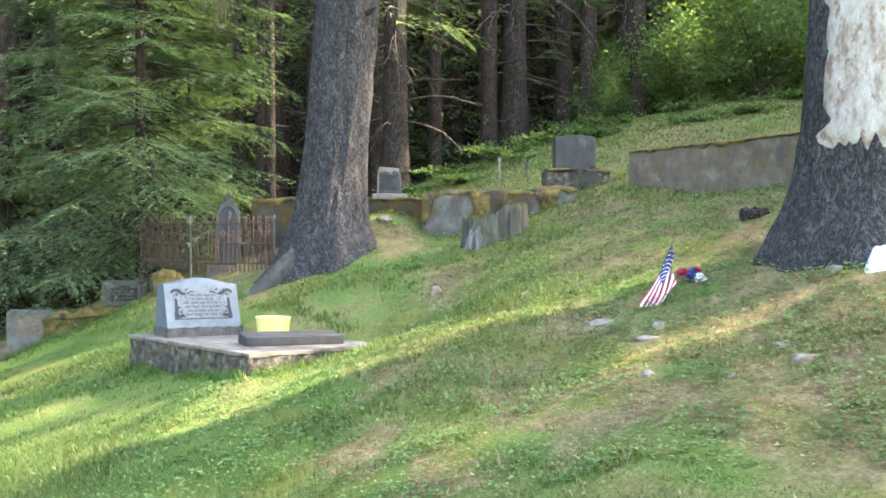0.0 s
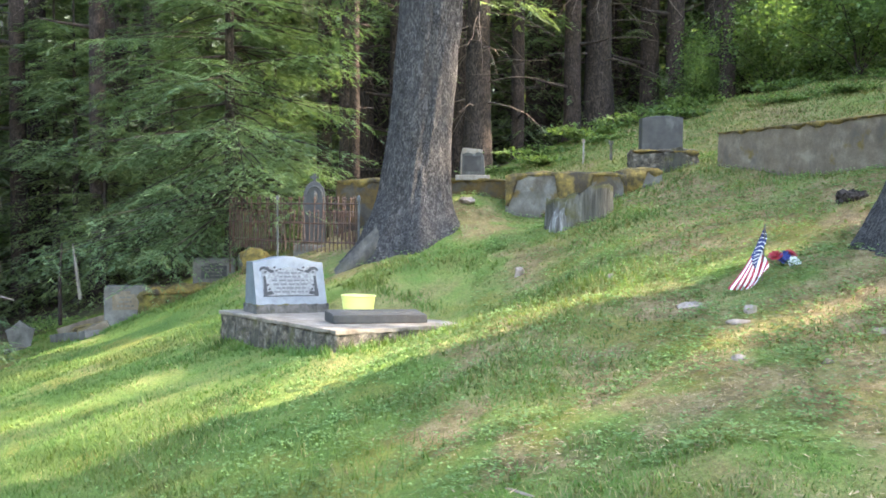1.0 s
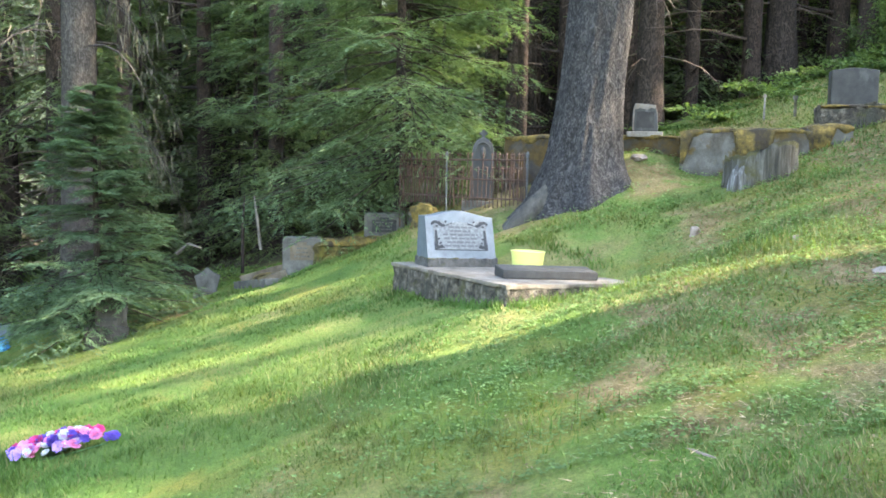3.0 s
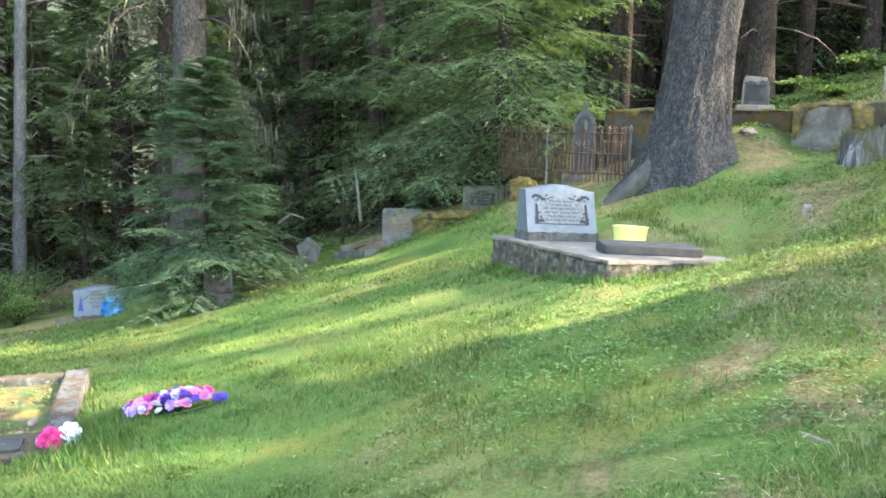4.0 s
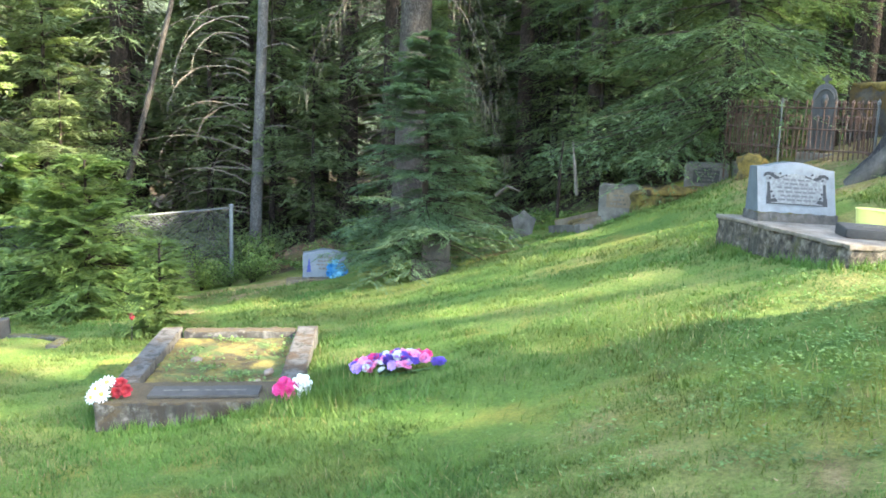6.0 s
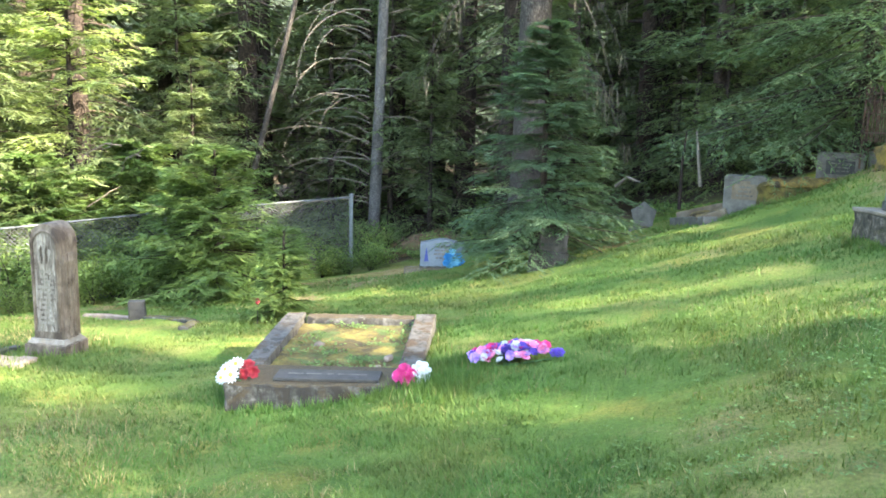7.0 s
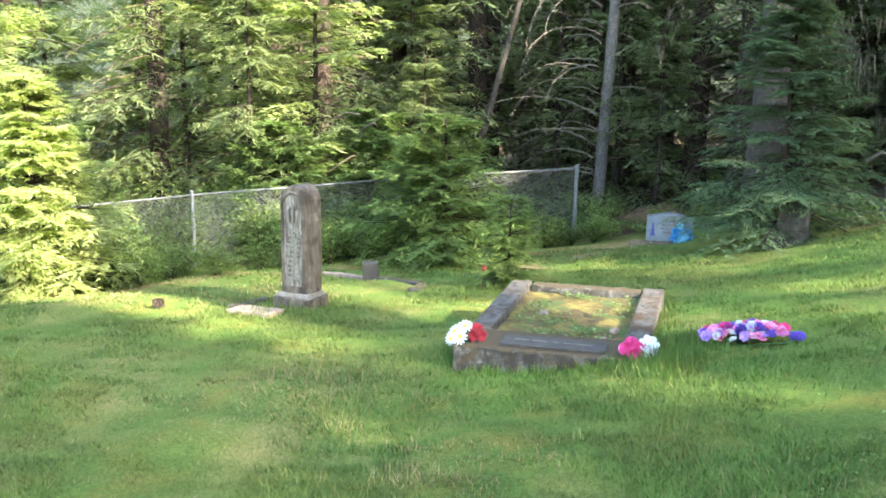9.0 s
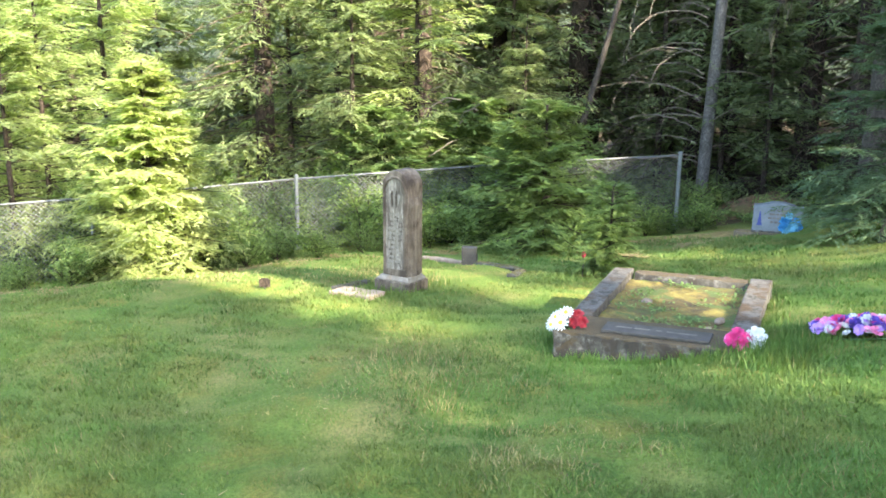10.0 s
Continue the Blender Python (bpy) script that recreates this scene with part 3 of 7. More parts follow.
def at(t, x, y, turn, size=1.0):
    """The pose of a copy: where it stands, how it is turned, how large it is."""
    return pose(x, y, ground_z(x, y) - 0.05, 0, 0, turn) @ Matrix.Scale(size, 4)


# the large spruce beside the fenced plot, and the young fir on the lawn's edge
conifer("spruce_tree", "large green spruce with drooping layered branches", -4.0, 11.9, 11, 9.8, 2.4, 0.65, 320, 0.085, M["needles"], M["bark_dark"], twigs=18, clumps=11, droop=0.34, clump=0.062, thin=0.08, hang=0.10)
conifer("young_fir_tree", "young fir with dense dark green branches", -6.55, 8.66, 12, 2.85, 1.16, 0.20, 150, 0.05, M["needles"], M["bark_dark"], twigs=15, clumps=9, droop=0.16, lift=0.24, clump=0.06, power=0.82, thin=0.085, hang=0.06, whorls=12)

# trees of the wood behind: four builds, repeated
tall_a = conifer("hemlock_tree", "tall dark hemlock of the wood behind the graves", -1.5, 19.5, 21, 17, 2.6, 0.8, 115, 0.24, M["needles_far"], M["bark_dark"], group="trees of the wood", twigs=8, clumps=5, clump=0.155, thin=0.09, hang=0.2)
tall_b = conifer("hemlock_tree", "tall dark hemlock with bare lower trunk", 1.4, 17.2, 22, 18, 2.2, 3.2, 110, 0.27, M["needles_far"], M["bark_dark"], group="trees of the wood", twigs=8, clumps=5, clump=0.155, thin=0.09, hang=0.2)
mid_a = conifer("hemlock_sapling", "bushy young hemlock under the taller trees", -7.6, 14.6, 23, 5.5, 1.7, 0.2, 95, 0.07, M["needles_far"], M["bark_dark"], group="saplings of the wood", twigs=8, clumps=5, clump=0.105, thin=0.09, hang=0.18)
# the sunlit look of these spruces is partly in their pale needle colour
mid_b = conifer("spruce_sapling", "young spruce behind the fence, needles coloured sunlit pale green", -15.0, -0.6, 24, 4.6, 1.65, 0.1, 90, 0.06, M["needles_sunlit"], M["bark_dark"], group="young spruces behind the fence", twigs=9, clumps=6, clump=0.085, lift=0.4, droop=0.25, thin=0.1, hang=0.14)



def dead_skirt(t, low, high, count, reach_, seed):
    """Bare brown limbs below and inside the crown of a tall tree."""
    r = np.random.default_rng(seed)
    limbs = []
    for _ in range(count):
        a, z, l = r.uniform(0, 6.283), r.uniform(low, high), reach_ * r.uniform(0.4, 1.0)
        k = np.linspace(0, 1, 5)[:, None]
        d = np.array([math.cos(a), math.sin(a), 0.0])
        path = d * l * k + np.array([0, 0, 1.0]) * (z + l * (r.uniform(-0.1, 0.3) * k - r.uniform(0.2, 0.7) * k ** 2)) + r.normal(0, 0.03, (5, 3)) * k
        limbs.append(tube(path, np.linspace(0.018, 0.005, 5), 3))
        for q in path[2:]:
            limbs.append(tube([q, q + r.normal(0, 0.16, 3) + np.array([0, 0, -0.1])], [0.006, 0.002], 3))
    tagged(part("dead_branchwork", soup("dead_branchwork", *joined(limbs), True), M["bark_twig"], t, "bare brown dead limbs"), kind="stuff")


M["bark_twig"] = surface("brown_dead_twigs", [(0.3, (0.06, 0.040, 0.028)), (0.7, (0.17, 0.12, 0.085))], 8, 60)
dead_skirt(tall_a, 0.4, 6.0, 45, 2.0, 27)
dead_skirt(tall_b, 0.8, 6.5, 50, 1.8, 28)

rng_t = np.random.default_rng(77)


def wood(src, spots):
    for x, y, s in spots:
        copy_thing(src, at(src, x, y, rng_t.uniform(0, 360), s))


wood(tall_a, [(-5.6, 18.5, 0.9), (-9.6, 17.0, 1.0), (-12.6, 14.2, 1.0), (-16.5, 11.5, 1.05), (-19.5, 8.0, 0.95), (4.5, 22, 1.0), (8.5, 20.0, 1.0), (-3.5, 22, 1.1),
              (-14.5, 18.0, 1.0), (-18, 13.0, 1.1), (2.6, 20.5, 1.0), (12, 21, 1.0), (-15.8, 7.4, 0.9), (-17.2, 4.7, 0.9)])
wood(tall_b, [(-0.75, 14.6, 0.85), (3.9, 18.8, 0.95), (-3.0, 16.2, 0.8), (-10.8, 13.4, 0.9), (-6.8, 16.0, 0.9), (6.8, 21.5, 1.0), (0.3, 19.0, 1.0), (-8.4, 19.5, 1.0), (-14.6, 13.2, 0.9), (10.5, 18, 1.0)])
wood(mid_a, [(-13.9, 5.2, 0.9), (-16.2, 5.8, 1.2), (-9.4, 12.6, 0.9), (-5.8, 14.4, 0.8), (-10.6, 15.6, 1.1), (-13.2, 12.6, 1.0), (-15.5, 9.2, 1.1), (-13.6, 8.3, 0.7), (-0.2, 17.6, 1.0),
             (-4.4, 15.6, 0.9), (-8.6, 15.8, 1.1), (-11.9, 12.4, 0.8), (1.8, 18.6, 0.9), (-14.8, 12.4, 1.2), (-17.2, 7.6, 1.2), (4.6, 20.2, 0.9), (-6.6, 13.6, 0.6), (-12.2, 16.4, 1.2)])
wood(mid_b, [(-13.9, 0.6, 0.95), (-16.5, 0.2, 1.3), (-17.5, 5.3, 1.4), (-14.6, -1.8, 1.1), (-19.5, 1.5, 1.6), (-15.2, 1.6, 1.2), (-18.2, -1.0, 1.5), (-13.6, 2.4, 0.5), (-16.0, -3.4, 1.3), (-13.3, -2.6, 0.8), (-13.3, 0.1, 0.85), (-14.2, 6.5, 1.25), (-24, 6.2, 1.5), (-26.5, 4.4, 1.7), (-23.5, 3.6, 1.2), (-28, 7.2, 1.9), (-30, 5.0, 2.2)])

# the deeper wood: coarser trees in uneven rows
deep_a = conifer("far_conifer", "dim conifer deep in the wood", -30, 20, 25, 20, 3.4, 0.4, 92, 0.26, M["needles_far"], M["bark_dark"], group="deep wood", twigs=5, clumps=3, clump=0.5)
deep_b = conifer("far_conifer", "dim conifer with bare lower trunk deep in the wood", 12, 30, 26, 21, 3.2, 2.0, 92, 0.28, M["needles_far"], M["bark_dark"], group="deep wood", twigs=5, clumps=3, clump=0.5)
for row, (dist, count) in enumerate(((23.5, 17), (27.5, 18), (32.5, 18))):
    for i in range(count):
        ang = radians(-34 + 140 * (i + 0.5 * (row % 2) + rng_t.uniform(-0.25, 0.25)) / count)
        r_ = dist + rng_t.uniform(-1.5, 1.5)
        if 74 < math.degrees(ang) < 82:
            continue
        src = deep_a if (i + row) % 3 else deep_b
        copy_thing(src, at(src, -1.0 - r_ * math.sin(ang), r_ * math.cos(ang), rng_t.uniform(0, 360), rng_t.uniform(0.8, 1.1)))

# trees uphill and behind, past the edge of the view, that shade the lawn
for src, x, y, size, turn in ((tall_a, 14.65, 10.35, 0.98, 319), (tall_b, 8.87, 5.79, 0.55, 209), (tall_b, 11.46, 5.72, 0.88, 252), (tall_b, 9.92, 6.09, 0.52, 209), (tall_a, 11.02, 15.68, 0.74, 28),
                              (tall_a, 16.69, 9.32, 0.73, 288), (tall_a, 7.12, 10.38, 0.58, 294), (tall_a, 13.62, 11.14, 0.78, 247), (tall_a, 11.96, 15.1, 0.59, 270), (tall_a, 8.17, 9.77, 0.51, 355),
                              (tall_b, 16.55, 15.27, 0.71, 191), (tall_a, 15.44, 13.38, 0.87, 186), (tall_a, 13.12, 14.04, 0.83, 336), (tall_b, 10.77, 10.42, 0.5, 108), (tall_a, 16.24, 8.97, 0.52, 263),
                              (tall_b, 8.62, 4.14, 0.9, 54), (tall_a, 14.38, 6.32, 0.8, 146), (tall_b, 15.44, 5.39, 0.93, 128), (tall_a, 10.79, 14.75, 0.55, 149)):
    copy_thing(src, at(src, x, y, turn, size))
wood(tall_a, [(6.5, -6.0, 0.8), (11.2, -5.0, 0.8), (15, -7, 1.0), (-2, -10, 1.0), (-10, -9, 1.0), (3, -11, 1.0)])

# the two old trunks on the slope
old = thing("old_spruce_tree", "old leaning conifer trunk with scaly grey bark and flared roots", "tree", -1.19, 9.45)


def old_trunk(parent, height, r0, r1, lean, roots, seed):
    """A thick old trunk: ridged bark in the outline, swelling into its main roots at the foot."""
    rng = np.random.default_rng(seed)
    sides, rings = 84, 84
    s = np.linspace(0, 1, rings) ** 2.0
    z = -0.75 + (height + 0.75) * s
    a = np.linspace(0, 2 * np.pi, sides, endpoint=False)
    V = []
    ridge = rng.normal(0, 1, sides)
    for zz in z:
        ridge = 0.75 * ridge + 0.66 * rng.normal(0, 1, sides)
        r = r0 + (r1 - r0) * max(zz, 0) / height + 0.009 * ridge
        r = r + 0.12 * np.exp(-max(zz, 0) / 0.45)
        for deg, amp, width, fall in roots:
            d = (np.degrees(a) - deg + 180) % 360 - 180
            # the ground falls or rises away along a root: fall is its slope
            r = r + amp * np.exp(-(d / width) ** 2) * np.exp(-np.clip((zz - fall) / 0.24, -1.15, 20))
        x0, y0 = lean[0] * max(zz, 0) / height, lean[1] * max(zz, 0) / height
        V.append(np.stack([x0 + r * np.cos(a), y0 + r * np.sin(a), np.full(sides, zz)], 1))
    k = np.arange(sides * rings).reshape(rings, sides)
    j = np.roll(k, -1, axis=1)
    F = np.stack([k[:-1], j[:-1], j[1:], k[1:]], -1).reshape(-1, 4)
    part("trunk", soup("trunk", np.concatenate(V), F, True), M["bark_big"], parent)


old_trunk(old, 14, 0.335, 0.25, (1.05, 0.5), [(200, 0.15, 26, -0.18), (246, 0.11, 20, -0.14), (285, 0.12, 18, -0.02), (325, 0.14, 22, 0.10), (120, 0.2, 30, 0.0)], 3)
V, F = tube([(-0.16, -0.22, 0.14), (-0.27, -0.31, -0.10), (-0.42, -0.42, -0.32), (-0.60, -0.55, -0.50), (-0.78, -0.68, -0.70)], [0.05, 0.13, 0.16, 0.14, 0.06], 18, 0.14, 41)
part("root", soup("root", V, F, True), M["root_bark"], old, "tan mossy root running down the slope")
old2 = thing("old_spruce_tree", "old conifer trunk with a pale stripped patch of bark", "tree", 2.75, 5.80)
old_trunk(old2, 14, 0.388, 0.185, (0.42, 0.28), [(172, 0.08, 20, 0.02), (208, 0.10, 16, -0.06), (246, 0.13, 18, -0.08), (290, 0.14, 20, -0.04), (330, 0.14, 20, 0.03), (120, 0.16, 30, 0.0)], 4)


def stripped_patch():
    """Bare wood where the bark is gone, a curved sheet just proud of the trunk with a ragged edge."""
    rng = np.random.default_rng(14)
    n, m = 16, 34
    V = []
    for j in range(m):
        z = 0.56 + 2.9 * j / (m - 1)
        cx, cy = 0.42 * z / 14, 0.28 * z / 14
        r = 0.388 - 0.203 * z / 14 + 0.12 * math.exp(-z / 0.45) + 0.03
        lo = math.radians(-157 + 3.5 * math.sin(j * 0.9) + 4.0 * rng.normal() - (5 if j > 12 else 0))
        hi = math.radians(-66 + 3 * rng.normal())
        for i in range(n):
            a = lo + (hi - lo) * i / (n - 1)
            edge = 0.03 if i in (0, n - 1) or j in (0, m - 1) else 0.0
            V.append((cx + (r - edge) * math.cos(a), cy + (r - edge) * math.sin(a), z + (0.03 * rng.normal() if j in (0, m - 1) else 0)))
    k = np.arange(n * m).reshape(m, n)
    F = np.stack([k[:-1, :-1], k[:-1, 1:], k[1:, 1:], k[1:, :-1]], -1).reshape(-1, 4)
    return part("bare_patch", soup("bare_patch", V, F, True), M["sapwood"], old2, "pale stripped wood streaked with resin")


stripped_patch()
grey = thing("grey_trunk_tree", "slender pale grey trunk with dead lower limbs", "tree", -13.0, 11.94)
part("trunk", trunk_mesh("trunk", 15, 0.122, 0.05, lean=(0.55, 0.2), flare=0.25, sides=14, seed=5), M["bark_grey"], grey)


def branch_stub(parent, deg, z, r, l):
    a = radians(deg)
    p = np.array([[r * math.cos(a), r * math.sin(a), z], [(r + 0.6 * l) * math.cos(a), (r + 0.6 * l) * math.sin(a), z + 0.02], [(r + l) * math.cos(a), (r + l) * math.sin(a), z + 0.05]])
    V, F = tube(p, [0.035, 0.022, 0.008], 7, 0.1, int(deg))
    part("branch_stub", soup("branch_stub", V, F, True), M["bark_dark"], parent)


branch_stub(old, 190, 3.05, 0.20, 0.22)
branch_stub(old, 330, 2.4, 0.48, 0.12)

# bare boles standing among the crowns
bole = thing("bare_bole", "straight reddish-brown bole with no low branches", "tree", -3.6, 16.0, group="bare boles of the wood")
part("trunk", trunk_mesh("trunk", 16, 0.15, 0.06, seed=91, sides=12, rings=14), M["bark_red"], bole)
for i in range(9):
    branch_stub(bole, 360 * rng_t.uniform(), 1.0 + 0.7 * i, 0.12, rng_t.uniform(0.3, 0.9))
for x, y, s_ in ((-6.9, 14.0, 1.0), (-3.0, 15.0, 0.9), (-3.1, 17.4, 1.2), (0.7, 20.5, 1.2), (1.95, 19.2, 0.9), (2.5, 18.2, 1.3), (-9.2, 15.6, 1.1), (-14.0, 13.6, 1.1), (-2.0, 18.0, 1.1), (-8.0, 17.2, 1.2), (3.3, 20.4, 1.1), (-11.9, 14.8, 1.0), (-2.6, 13.6, 0.6), (-0.1, 16.2, 0.8), (0.9, 16.8, 1.1), (1.5, 18.0, 1.3), (2.9, 17.6, 1.2), (-1.2, 16.6, 1.0), (-2.2, 15.6, 1.1), (3.8, 17.2, 1.0), (-5.0, 15.2, 1.0), (-7.4, 15.4, 1.1), (-10.0, 14.2, 1.0)):
    copy_thing(bole, at(bole, x, y, rng_t.uniform(0, 360), s_))


# the thick grey trunk hung with lichen
def lichen_strands(spots, seed):
    """Thin tapering strands that hang from their spots, many to a beard."""
    rng = np.random.default_rng(seed)
    V = []
    for x, y, z, l, n, spread in spots:
        for _ in range(n):
            p = np.array([x, y, z]) + rng.normal(0, 1, 3) * np.array([spread, spread, 0.05])
            k = l * rng.uniform(0.35, 1.1)
            a = rng.uniform(0, 6.28)
            w_ = np.array([math.cos(a), math.sin(a), 0]) * rng.uniform(0.004, 0.011)
            tip = p + np.array([rng.normal() * 0.05, rng.normal() * 0.05, -k])
            V += [p - w_, p + w_, tip]
    return soup("lichen", np.array(V), np.arange(len(V)).reshape(-1, 3))


lt = thing("lichen_hung_tree", "thick grey trunk with drooping dead boughs hung with lichen", "tree", -8.05, 10.3)
part("trunk", trunk_mesh("trunk", 15, 0.25, 0.12, seed=92, sides=18, rings=20, lean=(0.2, 0.1)), M["bark_mid"], lt)
rng_l = np.random.default_rng(93)
beards = []
for i in range(46):
    az, z, l = rng_l.uniform(0, 6.28), rng_l.uniform(2.7, 7.5), rng_l.uniform(0.6, 1.5)
    if i < 22:
        az = 0.75 + rng_l.normal() * 0.5
    k = np.linspace(0, 1, 7)
    path = np.stack([(0.2 + l * k ** 0.8) * math.cos(az), (0.2 + l * k ** 0.8) * math.sin(az), z + 0.2 * l * k - 1.25 * l * k ** 2], 1)
    part("dead_bough", soup("dead_bough", *tube(path, np.linspace(0.014, 0.004, 7), 4), True), M["bark_mid"], lt)
    for q in path[2:]:
        beards.append((*q, rng_l.uniform(0.15, 0.5), 9, 0.06))
tagged(part("lichen", lichen_strands(beards, 94), M["lichen"], lt, "grey-green hanging lichen"), kind="stuff")

# lichen that hangs from high boughs in front of the wood
for x, y, z, l in ((-2.77, 11.19, 4.9, 1.1), (-2.72, 11.3, 4.8, 0.6), (-0.59, 13.02, 5.4, 1.1)):
    hl = thing("hanging_bough", "thin dead bough with a beard of pale lichen", "bough", x, y, z)
    part("bough", soup("bough", *tube([(0.0, 0.0, 0.0), (-0.2, 0.4, 0.25), (-0.5, 1.3, 0.3), (-0.9, 2.4, 0.1)], [0.006, 0.012, 0.02, 0.03], 5), True), M["deadwood"], hl)
    tagged(part("lichen", lichen_strands([(0, 0, 0, l, 46, 0.028), (-0.1, 0.2, 0.1, 0.4, 14, 0.05)], 95), M["lichen"], hl, "pale hanging lichen"), kind="stuff")

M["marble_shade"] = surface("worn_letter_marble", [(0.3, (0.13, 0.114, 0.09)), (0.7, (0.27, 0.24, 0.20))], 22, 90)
M["etched_soft"] = plain("faint_etching", (0.07, 0.073, 0.073), 0.75, 0.4)


# ---- shapes for the graves ----
def box(bm, x0, y0, z0, x1, y1, z1, bevel=0.006, segs=2):
    r = bmesh.ops.create_cube(bm, size=1.0, matrix=Matrix.Translation(((x0 + x1) / 2, (y0 + y1) / 2, (z0 + z1) / 2)) @ Matrix.Diagonal((x1 - x0, y1 - y0, z1 - z0, 1)))
    if bevel:
        es = list({e for v in r["verts"] for e in v.link_edges})
        bmesh.ops.bevel(bm, geom=es, offset=bevel, segments=segs, profile=0.6, affect='EDGES')
    return bm


def block(x0, y0, z0, x1, y1, z1, bevel=0.006):
    return box(bmesh.new(), x0, y0, z0, x1, y1, z1, bevel)


def rough_block(x0, y0, z0, x1, y1, z1, rough=0.015, cuts=7, seed=0, bevel=0.012, keep_top=False, grain=5.0):
    """A block with uneven, broken faces and worn edges."""
    bm = block(x0, y0, z0, x1, y1, z1, bevel)
    for _ in range(6):
        limit = max(x1 - x0, y1 - y0, z1 - z0) / cuts
        es = [e for e in bm.edges if e.calc_length() > limit * 1.4]
        if not es:
            break
        bmesh.ops.subdivide_edges(bm, edges=es, cuts=1)
    bmesh.ops.triangulate(bm, faces=bm.faces)
    for v in bm.verts:
        p = v.co * grain + Vector((seed * 7.1, seed * 3.3, 0))
        d = noise.noise_vector(p) * rough + noise.noise_vector(p * 3.1) * rough * 0.6
        if keep_top and v.co.z > z1 - 0.004:
            d.z *= 0.25
        v.co += d
    return bm


def outline(points, depth, bevel=0.008, segs=2, lean=0.0):
    """A plate cut to an outline in x and z, depth thick along +y."""
    bm = bmesh.new()
    f = bm.faces.new([bm.verts.new((x, 0, z)) for x, z in points])
    ex = bmesh.ops.extrude_face_region(bm, geom=[f])
    for v in ex["geom"]:
        if isinstance(v, bmesh.types.BMVert):
            v.co.y += depth
    if bevel:
        es = [e for e in bm.edges if len(e.link_faces) == 2 and e.calc_face_angle(0) > 0.6]
        bmesh.ops.bevel(bm, geom=es, offset=bevel, segments=segs, profile=0.6, affect='EDGES')
    if lean:
        for v in bm.verts:
            v.co.y += lean * v.co.z
    return bm


def arch_points(w, h, rise, n=9, serp=False):
    """Outline of a headstone with a curved top."""
    pts = [(-w / 2, 0), (w / 2, 0), (w / 2, h - rise)]
    for i in range(1, n):
        a = i / n
        x = w / 2 - w * a
        k = math.sin(math.pi * a)
        if serp:
            k = k ** 2
        pts.append((x, h - rise + rise * k))
    pts.append((-w / 2, h - rise))
    return pts


def tube_bm(path, radius, sides=6, taper=None):
    n = len(path)
    V, F = tube(path, taper if taper is not None else [radius] * n, sides)
    bm = bmesh.new()
    vs = [bm.verts.new(p) for p in V]
    for f in F:
        bm.faces.new([vs[i] for i in f])
    for ring in (vs[:sides], vs[-sides:]):
        bm.faces.new(ring)
    return bm


def bars(parent, rows, y0, slope, z_hi, z_lo, half, material, seed=0, name="inscription_line", thick=0.003):
    """Unreadable lines of lettering as plain bars on a face that leans back."""
    r = random.Random(seed)
    for i in range(rows):
        z = z_hi + (z_lo - z_hi) * i / max(1, rows - 1)
        w = half * r.uniform(0.55, 1.0)
        h = (z_hi - z_lo) / rows * 0.28
        bm = bmesh.new()
        x = -w
        while x < w:
            l = r.uniform(0.025, 0.07)
            x1 = min(w, x + l)
            q = [(x, z - h), (x1, z - h), (x1, z + h), (x, z + h)]
            a = [bm.verts.new((px, y0 + slope * pz - thick, pz)) for px, pz in q]
            b = [bm.verts.new((px, y0 + slope * pz + 0.002, pz)) for px, pz in q]
            bm.faces.new(a)
            for j in range(4):
                bm.faces.new((a[j], a[(j + 1) % 4], b[(j + 1) % 4], b[j]))
            x = x1 + 0.014
        part(name, bm, material, parent)


def patch(points, y0, slope, thick=0.003):
    """A thin raised shape on a face that leans back by slope."""
    bm = bmesh.new()
    a = [bm.verts.new((x, y0 + slope * z - thick, z)) for x, z in points]
    b = [bm.verts.new((x, y0 + slope * z + 0.002, z)) for x, z in points]
    bm.faces.new(a)
    n = len(a)
    for j in range(n):
        bm.faces.new((a[j], a[(j + 1) % n], b[(j + 1) % n], b[j]))
    return bm


# ---- the raised slab grave ----
def slab_grave():
    t = thing("grave_slab", "raised rough concrete grave slab with mossy crumbling sides", "grave", -1.305, 6.038, 0.680, 44.9, tilt=(-0.7, 2.2))
    bm = rough_block(-0.004, -0.004, -0.03, 1.207, 1.794, 0.0, 0.010, 34, 1, 0.008, True, grain=11)
    part("slab_top", bm, M["slab_pale"], t, "pale weathered concrete top")
    part("foundation", rough_block(0.004, 0.004, -0.62, 1.199, 1.785, -0.022, 0.026, 34, 2, 0.02, grain=13), M["rubble"], t, "rubbly stained concrete sides")
    return t


slab_grave()
SLAB = pose(-1.305, 6.038, 0.680, -0.7, 2.2, 44.9)


def on_slab(ob, u, v, turn=0.0, z=0.003):
    ob.matrix_basis = SLAB @ pose(u, v, z, 0, 0, turn)
    return ob


